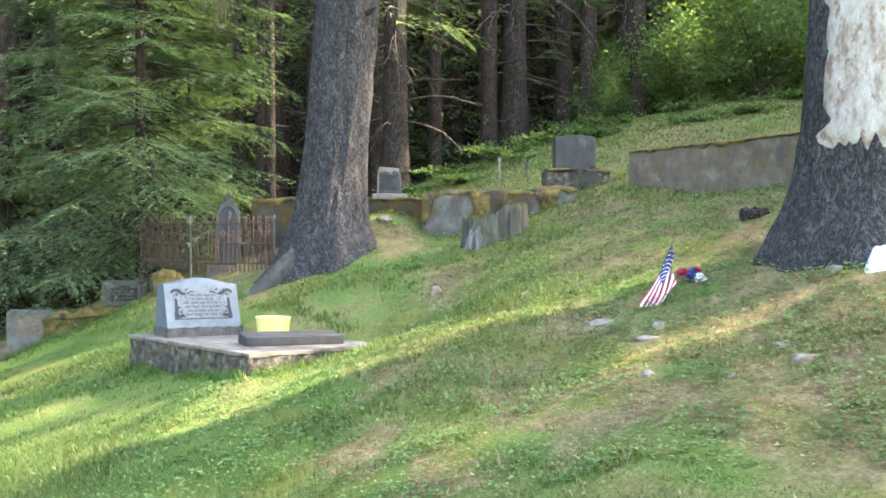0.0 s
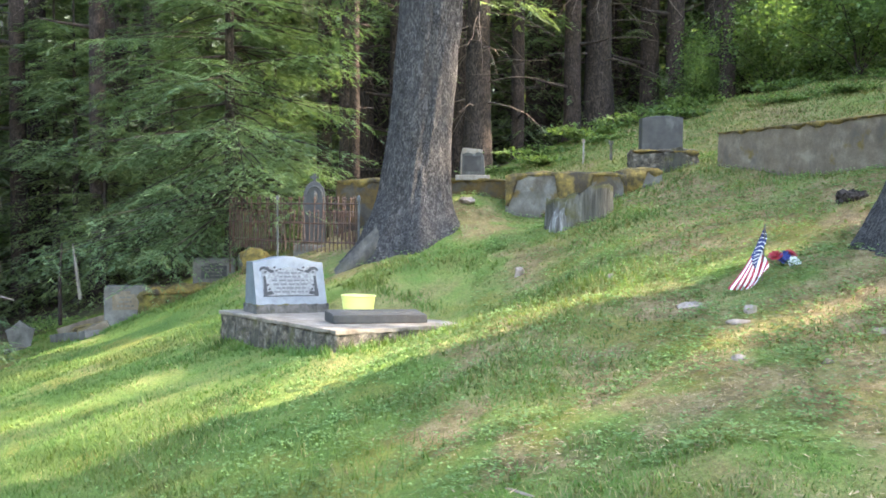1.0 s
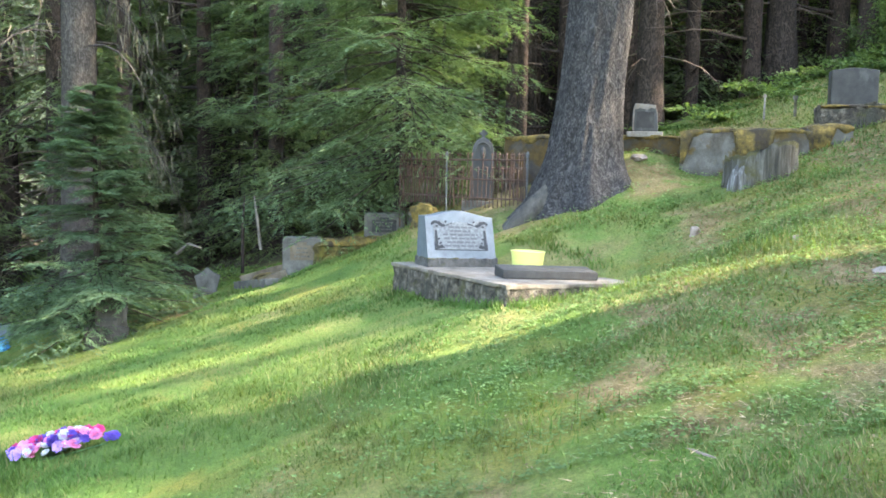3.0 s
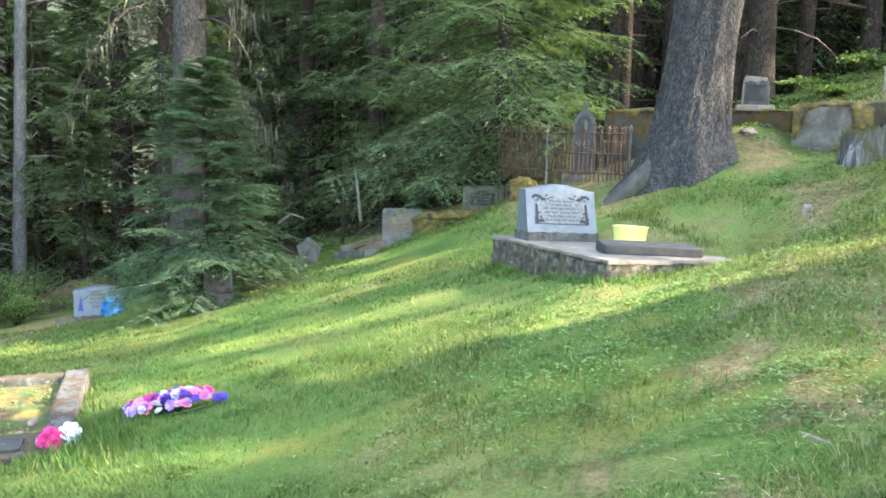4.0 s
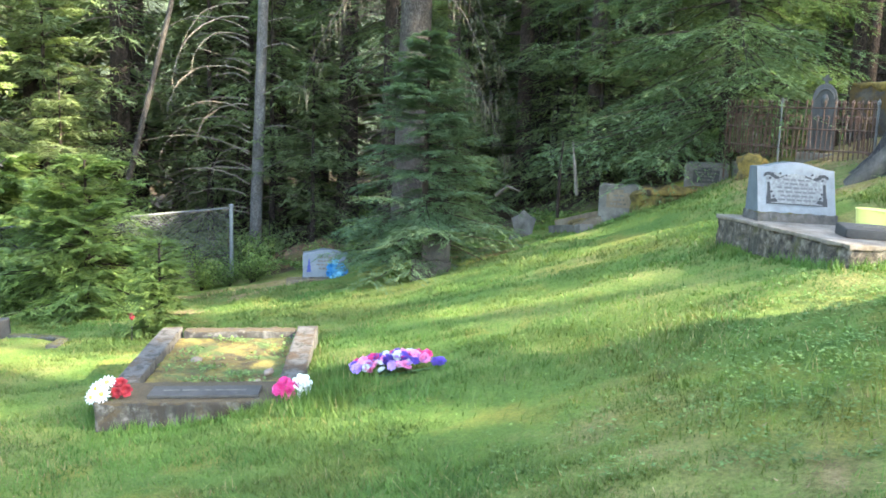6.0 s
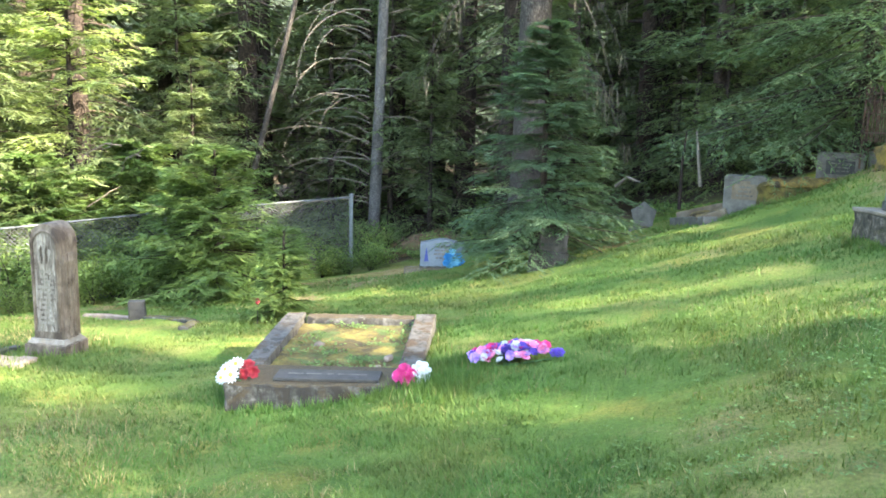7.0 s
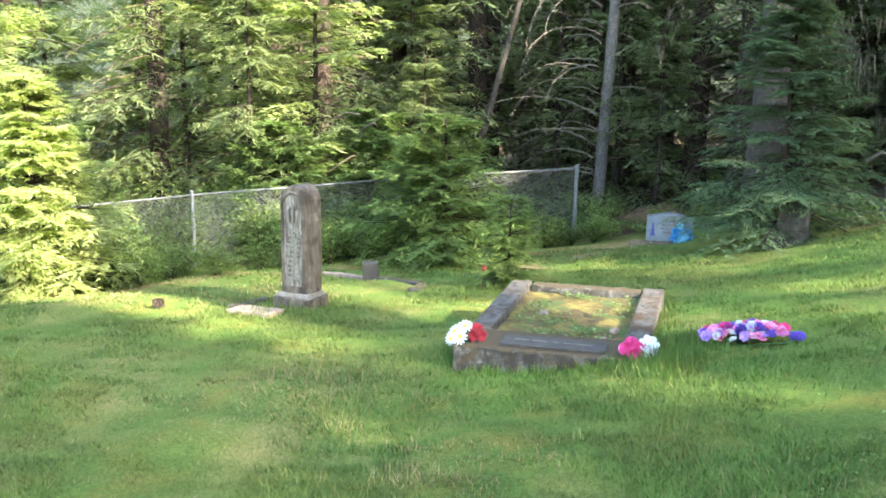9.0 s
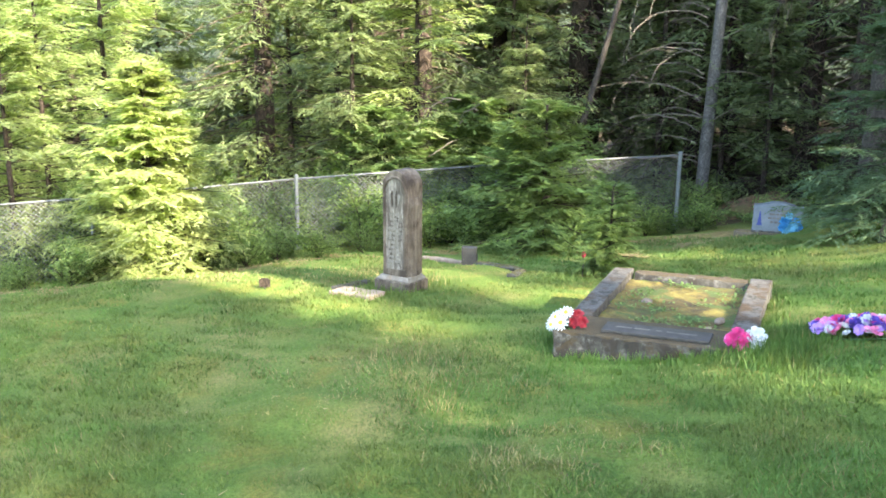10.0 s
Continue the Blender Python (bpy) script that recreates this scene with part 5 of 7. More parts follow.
def kerbed_plot():
    t = thing("kerbed_grave", "grave plot edged with mossy concrete kerbs", "grave", 0, 0, 0)
    t.matrix_basis = PLOT
    W, L_ = 1.25, 1.76
    part("front_kerb", rough_block(0, 0, -0.34, W, 0.40, 0.0, 0.012, 26, 22, 0.016, True, grain=13), M["kerb_crust"], t, "broad mossy front kerb")
    part("left_kerb", rough_block(0.01, 0.405, -0.34, 0.165, L_ - 0.02, 0.01, 0.006, 14, 23, 0.012), M["kerb_grey"], t, "pale grey kerb")
    part("right_kerb", rough_block(W - 0.165, 0.405, -0.34, W, L_, 0.008, 0.006, 14, 24, 0.012), M["kerb_grey"], t, "pale grey kerb")
    part("back_kerb", rough_block(0.19, L_ - 0.13, -0.34, W - 0.17, L_, 0.0, 0.012, 22, 25, 0.016, grain=13), M["kerb_crust"], t)
    part("moss_fill", rough_block(0.16, 0.38, -0.3, W - 0.14, L_ - 0.1, -0.055, 0.022, 26, 26, 0.01), M["moss_gold"], t, "golden moss and soil filling")
    mk = part("name_plate", block(0.31, 0.06, 0.0, 1.0, 0.25, 0.022, 0.006), M["granite_dark"], t, "flat dark granite name plate")
    return t


kp = kerbed_plot()
for i, (a, b_) in enumerate(((0.39, 0.49), (0.51, 0.61), (0.65, 0.69), (0.72, 0.91))):
    part("inscription_line", block(a, 0.15, 0.021, b_, 0.168, 0.0245, 0), M["granite_grey"], [c for c in kp.children if c.name.startswith("name_plate")][0])


# ---- the blue headstone ----
bl = slant_stone("slant_headstone", "pale blue-grey headstone with an etched conifer and blue flowers", 0.62, 0.44, 0.24, 0.14, M["granite_blue"], M["polish"], "spruce")
bl.matrix_basis = pose(-8.47, 9.0, -1.0, 0, 0, 42)
fb = thing("grave_pad", "flat pale concrete pad in front of the blue headstone", "pad", -8.62, 8.82, -0.985, 42)
part("pad", rough_block(-0.3, 0, -0.1, 0.34, 0.14, 0.035, 0.006, 9, 33, 0.01), M["concrete"], fb)


# ---- the tall tablet and its plot ----
def tall_tablet():
    t = thing("tall_headstone", "tall stained marble headstone with an arched carved face", "headstone", -7.91, 3.315, None, 30)
    part("plinth", rough_block(-0.205, -0.165, -0.2, 0.205, 0.165, 0.13, 0.006, 10, 41, 0.012), M["marble_worn"], t, "stepped stone plinth")
    bm = bmesh.new()
    box(bm, -0.19, -0.15, 0.128, 0.19, 0.15, 0.175, 0.012)
    for v in bm.verts:
        if v.co.z > 0.16:
            v.co.x *= 0.9
            v.co.y *= 0.86
    part("plinth_moulding", bm, M["marble_pale"], t, "pale worn moulding")
    w, h = 0.145, 1.195
    pts = [(-w, 0.17), (w, 0.17), (w * 1.02, h - 0.18)]
    for k in range(1, 12):
        a = math.pi * k / 12
        pts.append((w * 1.02 * math.cos(a), h - 0.18 + 0.18 * math.sin(a)))
    pts.append((-w * 1.02, h - 0.18))
    part("shaft", outline(pts, 0.25, 0.012), M["marble_worn"], t)
    t.children[-1].location = (0, -0.105, 0)
    inner = [(-w * 0.74, 0.24), (w * 0.74, 0.24), (w * 0.74, h - 0.21)]
    for k in range(1, 12):
        a = math.pi * k / 12
        inner.append((w * 0.74 * math.cos(a), h - 0.21 + 0.135 * math.sin(a)))
    inner.append((-w * 0.74, h - 0.21))
    part("face_panel", patch(inner, -0.107, 0.0, 0.004), M["tablet_face"], t, "paler lettered face")
    rim = [(x * 1.09, -0.112, z + 0.008) for x, z in [inner[0]] + inner[:1:-1] + [inner[1]]]
    part("face_rim", tube_bm([rim[0]] + rim[1:-1] + [rim[-1]], 0.016, 6), M["marble_worn"], t, "dark carved rim")
    for k in range(5):
        a = -0.6 + 0.3 * k
        part("carved_leaf", patch([(0.0 + 0.08 * math.sin(a), h - 0.37 + 0.02 * abs(k - 2)), (0.016 + 0.09 * math.sin(a), h - 0.24), (0.085 * math.sin(a), h - 0.16 - 0.03 * abs(k - 2)), (-0.016 + 0.09 * math.sin(a), h - 0.24)], -0.112, 0.0, 0.008), M["marble_worn"] if k % 2 else M["marble_shade"], t)
    bars(t, 11, -0.111, 0.0, h - 0.42, 0.32, w * 0.55, M["marble_shade"], 44)
    for sy in (-0.055, 0.0, 0.055):
        part("side_column", tube_bm([(w * 1.0, sy, z) for z in (0.18, 0.22, 0.8, 0.86, 0.93)], 0.03, 8, [0.034, 0.026, 0.024, 0.034, 0.02]), M["marble_worn"], t)
    return t


tall_tablet()
for x, y, turn, l, wd, lab in ((-7.98, 2.59, 28, 0.5, 0.24, "pale flat stone beside the tall headstone"), (-10.04, 4.56, 34, 0.78, 0.09, "whitish low concrete kerb in the grass"), (-8.2, 2.75, 123, 0.6, 0.08, "dark low stone kerb in the grass"), (-9.17, 4.84, 12, 0.72, 0.10, "dark broken stone kerb in the grass"), (-8.45, 4.98, -46, 0.5, 0.12, "crumbled dark corner of a stone kerb")):
    z0, z1 = ground_z(x, y), ground_z(x + l * math.cos(radians(turn)), y + l * math.sin(radians(turn)))
    k = thing("grave_kerb", lab, "kerb", x, y, z0, turn, tilt=(0, -math.degrees(math.atan2(z1 - z0, l))))
    part("body", rough_block(0, 0, -0.25, l, wd, 0.03 if "whit" in lab else 0.04, 0.014, 12, int(l * 60), 0.014), M["rock"] if "pal" in lab or "whit" in lab else M["granite_rough"], k)
sb = thing("footstone", "small square grey footstone", "footstone", -9.35, 4.87, ground_z(-9.35, 4.87) + 0.06, 55)
part("body", rough_block(-0.09, -0.06, -0.16, 0.09, 0.06, 0.17, 0.008, 8, 51, 0.01), M["granite_dark"], sb)
mm = thing("grave_marker", "small metal plate marker on a short stake", "grave marker", -8.75, 2.2, ground_z(-8.75, 2.2) - 0.075, 68, tilt=(16, 0))
part("plate", outline([(-0.055, 0.10), (0.055, 0.10), (0.055, 0.18), (0.03, 0.2), (-0.03, 0.2), (-0.055, 0.18)], 0.012, 0.003), M["bark_dark"], mm, "oval dark plate")
part("stake", tube_bm([(0, 0.01, -0.1), (0, 0.01, 0.12)], 0.008, 6), M["iron_grey"], mm)

# white marble marker beside the second old tree
wm = thing("white_headstone", "white marble slant marker on a grey stone base", "headstone", 2.52, 5.05, 1.19, -14)
part("base", block(-0.13, -0.05, -0.15, 0.62, 0.3, 0.06, 0.008), M["granite_grey"], wm)
bm = bmesh.new()
a = [bm.verts.new(p) for p in ((-0.12, -0.04, 0.061), (0.6, -0.04, 0.061), (0.56, 0.22, 0.28), (0.0, 0.22, 0.28), (-0.12, 0.28, 0.061), (0.6, 0.28, 0.061), (0.56, 0.28, 0.28), (0.0, 0.28, 0.28))]
for f in ((0, 1, 2, 3), (4, 7, 6, 5), (0, 4, 5, 1), (3, 2, 6, 7), (0, 3, 7, 4), (1, 5, 6, 2)):
    bm.faces.new([a[i] for i in f])
bmesh.ops.bevel(bm, geom=bm.edges[:], offset=0.006, segments=2, affect='EDGES')
part("slant_body", bm, M["white_marble"], wm)


# ---- flag and flowers ----
def grave_flag():
    t = thing("grave_flag", "small striped cloth flag drooping from a stick in the grass", "flag", 1.415, 5.51, 1.035)
    part("stick", tube_bm([(0, 0, -0.1), (0.005, 0, 0.20), (0.012, 0, 0.415)], 0.004, 6), M["weathered_wood"], t, "thin wooden stick")
    # the cloth hangs from the stick's upper part and its fly end lies on the grass
    top, low, fly_t, fly_b = Vector((0.012, 0, 0.405)), Vector((0.022, -0.005, 0.14)), Vector((-0.205, -0.06, 0.02)), Vector((-0.05, -0.05, 0.0))

    def cloth(u, v):
        p = (top * (1 - u) + fly_t * u) * (1 - v) + (low * (1 - u) + fly_b * u) * v
        p = p + Vector((0.012 * math.sin(v * 9 + u * 4), 0.022 * math.sin(v * 12 + u * 3), 0.008 * math.sin(u * 7)))
        if u > 0.02:
            p.x += 0.01 * math.sin(math.pi * u) * (1 - v)
        return p

    def strip(u0, u1, v0, v1, off=0.0, nu=10, nv=2):
        V, F = [], []
        for sgn in (0, 1):
            for j in range(nv + 1):
                for i in range(nu + 1):
                    p = cloth(u0 + (u1 - u0) * i / nu, v0 + (v1 - v0) * j / nv)
                    V.append((p.x, p.y - off + 0.0016 * sgn, p.z))
        m = (nu + 1) * (nv + 1)
        for sgn in (0, 1):
            for j in range(nv):
                for i in range(nu):
                    a = sgn * m + j * (nu + 1) + i
                    F.append((a, a + 1, a + nu + 2, a + nu + 1))
        return soup("stripe", V, F, True)

    for k in range(13):
        u0 = 0.46 if k < 7 else 0.0
        part("red_stripe" if k % 2 == 0 else "white_stripe", strip(u0, 1.0, k / 13, (k + 1) / 13), M["flag_red" if k % 2 == 0 else "flag_white"], t)
    canton = part("canton", strip(0.0, 0.46, 0.0, 7 / 13, 0.0, 8, 6), M["flag_blue"], t, "navy canton with white stars")
    bm = bmesh.new()
    for r in range(9):
        for c in range(11):
            if (r + c) % 2 == 0:
                p = cloth(0.46 * (c + 0.7) / 11.6, 7 / 13 * (r + 0.7) / 9.6)
                vs = []
                for k in range(10):
                    a, q = math.pi * k / 5, 0.0056 if k % 2 == 0 else 0.0025
                    vs.append(bm.verts.new((p.x + q * math.sin(a), p.y - 0.0035, p.z + q * math.cos(a))))
                bm.faces.new(vs)
    tagged(part("star", bm, M["flag_white"], canton, "rows of white stars"), kind="stuff")
    return t


grave_flag()


def bloom_mesh(radius, petals, layers, cup, seed):
    """A cloth flower head: rings of cupped petals round a small heart."""
    r = random.Random(seed)
    bm = bmesh.new()
    for l in range(layers):
        R = radius * (1 - 0.28 * l)
        lift = cup * (0.4 + 0.9 * l)
        for k in range(petals):
            a = 2 * math.pi * (k + 0.5 * (l % 2)) / petals + r.uniform(-0.1, 0.1)
            wd = (0.7 if petals > 9 else 1.25) * math.pi / petals
            z = 0.006 * l
            p = []
            for rad, da, up_ in ((0.1, 0, 0), (0.6, -wd, 0.45), (0.97, -wd * 0.55, 0.95), (1.05, 0, 1.0), (0.97, wd * 0.55, 0.95), (0.6, wd, 0.45)):
                rr = R * rad
                p.append(bm.verts.new((rr * math.cos(a + da), rr * math.sin(a + da), z + R * lift * up_ * up_ + r.uniform(-0.002, 0.002))))
            m = bm.verts.new((R * 0.62 * math.cos(a), R * 0.62 * math.sin(a), z + R * lift * 0.22))
            for i in range(6):
                bm.faces.new((p[i], p[(i + 1) % 6], m))
    me = bpy.data.meshes.new("bloom")
    bm.to_mesh(me)
    bm.free()
    return me


BLOOMS = {}


def bloom(parent, colour, x, y, z, size, kind="rose", tip=(0, 0), label=""):
    key = (colour, kind)
    if key not in BLOOMS:
        me = bloom_mesh(1.0, *((7, 3, 0.55) if kind == "rose" else (13, 2, 0.12)), len(BLOOMS))
        me.materials.append(M["petal_" + colour])
        BLOOMS[key] = me
    ob = part("bloom", BLOOMS[key], None, parent, label)
    ob.matrix_basis = pose(x, y, z, tip[0], tip[1]) @ pose(0, 0, 0, 0, 0, random.uniform(0, 360)) @ Matrix.Scale(size, 4)
    if kind == "daisy":
        bm = bmesh.new()
        bmesh.ops.create_uvsphere(bm, u_segments=8, v_segments=5, radius=0.3)
        h = part("flower_heart", bm, M["petal_yellow"], ob, "yellow heart", True)
        h.location = (0, 0, 0.1)
        h.scale = (1, 1, 0.5)
    return ob


def leaf_tuft(parent, x, y, z, n, l, seed, name="foliage"):
    r = random.Random(seed)
    bm = bmesh.new()
    for _ in range(n):
        a, e, k = r.uniform(0, 6.28), r.uniform(0.1, 1.0), l * r.uniform(0.6, 1.2)
        d = Vector((math.cos(a) * math.cos(e), math.sin(a) * math.cos(e), math.sin(e)))
        s = Vector((-math.sin(a), math.cos(a), 0)) * k * 0.2
        o = Vector((x, y, z))
        v = [bm.verts.new(o), bm.verts.new(o + d * k * 0.55 + s), bm.verts.new(o + d * k + Vector((0, 0, -0.15 * k))), bm.verts.new(o + d * k * 0.55 - s)]
        bm.faces.new(v)
    return part(name, bm, M["petal_leaf"], parent, "green cloth leaves")


def posy(name, label, m, blooms, leaf=0.1, seed=1):
    t = thing(name, label, "flowers", 0, 0, 0)
    t.matrix_basis = m
    leaf_tuft(t, 0, 0, 0, 16, leaf, seed)
    for b in blooms:
        bloom(t, *b)
    return t


posy("flower_bunch", "red, white and blue cloth flowers pushed into the turf", pose(1.60, 5.72, 1.16), [("red", -0.055, -0.02, 0.085, 0.045, "rose", (30, -20)), ("red", 0.045, 0.01, 0.10, 0.04, "rose", (20, 25)), ("navy", -0.005, -0.03, 0.07, 0.045, "rose", (45, 0)), ("white", 0.05, -0.05, 0.045, 0.045, "rose", (60, 20)), ("navy", 0.015, 0.0, 0.095, 0.035, "rose", (30, 0))], 0.08, 3)
posy("flower_bunch", "white cloth daisies and red flowers on the kerb corner", PLOT @ pose(0.06, 0.08, 0.0) @ Matrix.Scale(0.76, 4), [("white", -0.02, -0.06, 0.06, 0.075, "daisy", (55, -10)), ("white", -0.09, 0.02, 0.08, 0.07, "daisy", (40, -35)), ("white", 0.0, 0.03, 0.13, 0.07, "daisy", (35, 0)), ("white", -0.11, -0.05, 0.03, 0.06, "daisy", (60, -50)), ("red", 0.10, 0.06, 0.10, 0.06, "rose", (40, 20)), ("red", 0.15, 0.02, 0.06, 0.055, "rose", (55, 30)), ("red", 0.08, 0.0, 0.05, 0.05, "rose", (60, 10))], 0.10, 4)
posy("flower_bunch", "magenta and white cloth flowers on the kerb corner", PLOT @ pose(1.215, 0.10, 0.0) @ Matrix.Scale(0.8, 4), [("pink", -0.10, -0.05, 0.07, 0.06, "rose", (45, -25)), ("pink", -0.03, -0.08, 0.04, 0.06, "rose", (60, 0)), ("pink", -0.07, 0.0, 0.11, 0.055, "rose", (25, -10)), ("pink", 0.0, -0.03, 0.09, 0.05, "rose", (40, 10)), ("white", 0.07, 0.0, 0.10, 0.08, "rose", (40, 15)), ("white", 0.09, -0.05, 0.04, 0.06, "rose", (60, 25)), ("light_pink", -0.13, 0.02, 0.05, 0.045, "rose", (40, -50))], 0.10, 5)


def wreath():
    t = thing("flower_spray", "long spray of pink, purple and white cloth flowers on the lawn", "flowers", -3.73, 4.48, None, 33, tilt=(0, -10))
    r = random.Random(9)
    leaf_tuft(t, 0, 0, 0.02, 24, 0.15, 6)
    cols = ["light_pink", "purple", "pink", "light_pink", "white", "purple", "light_pink", "white", "pink", "lilac"]
    for i in range(110):
        x = r.uniform(-0.29, 0.25)
        e = math.sqrt(max(0, 1 - (x / 0.34) ** 2))
        y = r.uniform(-0.13, 0.13) * e
        edge = abs(y) > 0.09 * e or abs(x) > 0.27
        c = r.choice(["white", "light_pink", "lilac"]) if edge and r.random() < 0.4 else r.choice(cols)
        bloom(t, c, x, y, 0.03 + 0.10 * e * (1 - (y / 0.15) ** 2) * r.uniform(0.7, 1.1), r.uniform(0.030, 0.046), "rose", (r.uniform(-10, 60), r.uniform(-40, 40)))
    for x in (0.31, 0.345):
        bloom(t, "purple", x, -0.02, 0.04, 0.04, "rose", (40, 20))
    part("wire_frame", tube_bm([(-0.3, -0.05, 0.01), (0, -0.1, 0.012), (0.3, -0.04, 0.01)], 0.006, 5), M["petal_leaf"], t, "green wire frame")
    t.matrix_basis = t.matrix_basis @ Matrix.Scale(0.92, 4)
    return t


wreath()
bf = posy("flower_bunch", "bright blue cloth flowers against the headstone", pose(-8.24, 8.98, -0.97, 0, 0, 42), [("blue", -0.06, -0.06, 0.22, 0.075, "rose", (70, -10)), ("sky_blue", 0.02, -0.07, 0.17, 0.075, "rose", (75, 10)), ("blue", 0.07, -0.06, 0.24, 0.05, "rose", (65, 20)), ("blue", -0.10, -0.06, 0.14, 0.05, "rose", (75, -20)), ("sky_blue", -0.02, -0.06, 0.30, 0.05, "rose", (60, 0)), ("blue", 0.06, -0.07, 0.11, 0.05, "rose", (75, 15)), ("sky_blue", -0.05, -0.08, 0.09, 0.045, "rose", (75, -10)), ("blue", 0.11, -0.05, 0.17, 0.045, "rose", (60, 35))], 0.16, 8)
rd = thing("garden_ornament", "small red ornament on a stake beside the young conifer", "ornament", -7.55, 5.2, None, 50)
part("stake", tube_bm([(0, 0, -0.1), (0.01, 0, 0.22)], 0.006, 6), M["weathered_wood"], rd)
part("ornament", tube_bm([(0.01, 0, z) for z in (0.20, 0.22, 0.25, 0.27)], 0.03, 8, [0.008, 0.026, 0.022, 0.006]), M["petal_red"], rd, "red glazed knob")


# ---- loose stones, litter ----
def stone(x, y, w, d, h, seed, lab="pale field stone lying in the grass"):
    t = thing("field_stone", lab, "stone", x, y, ground_z(x, y) - 0.008, random.Random(seed).uniform(0, 180))
    bm = bmesh.new()
    bmesh.ops.create_icosphere(bm, subdivisions=3, radius=1.0)
    for v in bm.verts:
        v.co += noise.noise_vector(v.co * 1.2 + Vector((seed * 3.1, 0, 0))) * 0.45 + noise.noise_vector(v.co * 3.5 + Vector((seed * 1.7, 0, 0))) * 0.16
        v.co = Vector((v.co.x * w / 2, v.co.y * d / 2, max(-0.6, min(0.75, v.co.z)) * h))
    part("stone", bm, M["rock"], t, "", True)


for i, (x, y, w, d, h) in enumerate(((1.22, 4.98, 0.10, 0.08, 0.06), (1.13, 4.86, 0.16, 0.09, 0.03), (1.70, 4.18, 0.17, 0.12, 0.05), (1.70, 4.42, 0.16, 0.1, 0.03), (1.0, 4.3, 0.12, 0.09, 0.03), (-0.05, 3.42, 0.22, 0.03, 0.015), (-0.04, 7.5, 0.12, 0.1, 0.09), (1.0, 5.45, 0.28, 0.18, 0.03), (2.32, 5.25, 0.16, 0.12, 0.06), (0.62, 6.5, 0.16, 0.1, 0.03), (-0.38, 6.55, 0.12, 0.08, 0.03), (-0.62, 9.6, 0.3, 0.2, 0.06), (1.05, 9.1, 0.14, 0.1, 0.03), (1.32, 4.05, 0.08, 0.06, 0.03))):
    stone(x, y, 0.8 * w, 0.8 * d, 0.95 * h, i + 1)
for u, v, w_ in ((0.42, 1.02, 0.09), (0.98, 0.72, 0.10), (0.93, 0.50, 0.07)):
    t = thing("field_stone", "small pale stone lying on the mossy plot", "stone")
    t.matrix_basis = PLOT @ pose(u, v, -0.045, 0, 0, 70 * u)
    bm = bmesh.new()
    bmesh.ops.create_icosphere(bm, subdivisions=2, radius=1.0)
    for p in bm.verts:
        p.co += noise.noise_vector(p.co * 1.3 + Vector((u * 9, v * 7, 0))) * 0.35
        p.co = Vector((p.co.x * w_ / 2, p.co.y * w_ / 3, max(-0.5, p.co.z) * 0.025))
    part("stone", bm, M["rock"], t, "", True)
tf = thing("upturned_turf", "clump of upturned turf and roots on the slope", "turf", 2.45, 6.95, None, 20)
part("turf", rough_block(-0.11, -0.08, -0.08, 0.11, 0.08, 0.07, 0.05, 12, 61, 0.05, grain=13), M["bark_dark"], tf)
def soil_bank():
    t = thing("soil_bank", "bare reddish bank of soil beyond the fence end", "bank", -11.6, 12.3, None, 40)
    n = 26
    V = []
    for j in range(n + 1):
        for i in range(n + 1):
            u, v = 2 * i / n - 1, 2 * j / n - 1
            h = 0.46 * max(0.0, 1 - u * u - v * v) ** 0.8
            d = noise.noise((u * 2.5, v * 2.5, 3)) * 0.22 + noise.noise((u * 7, v * 7, 5)) * 0.07
            V.append((1.1 * u, 0.8 * v, h * (1 + d) - 0.15 + 0.1 * d))
    k = np.arange((n + 1) ** 2).reshape(n + 1, n + 1)
    F = np.stack([k[:-1, :-1], k[:-1, 1:], k[1:, 1:], k[1:, :-1]], -1).reshape(-1, 4)
    part("soil", soup("soil", V, F, True), M["soil"], t)


soil_bank()


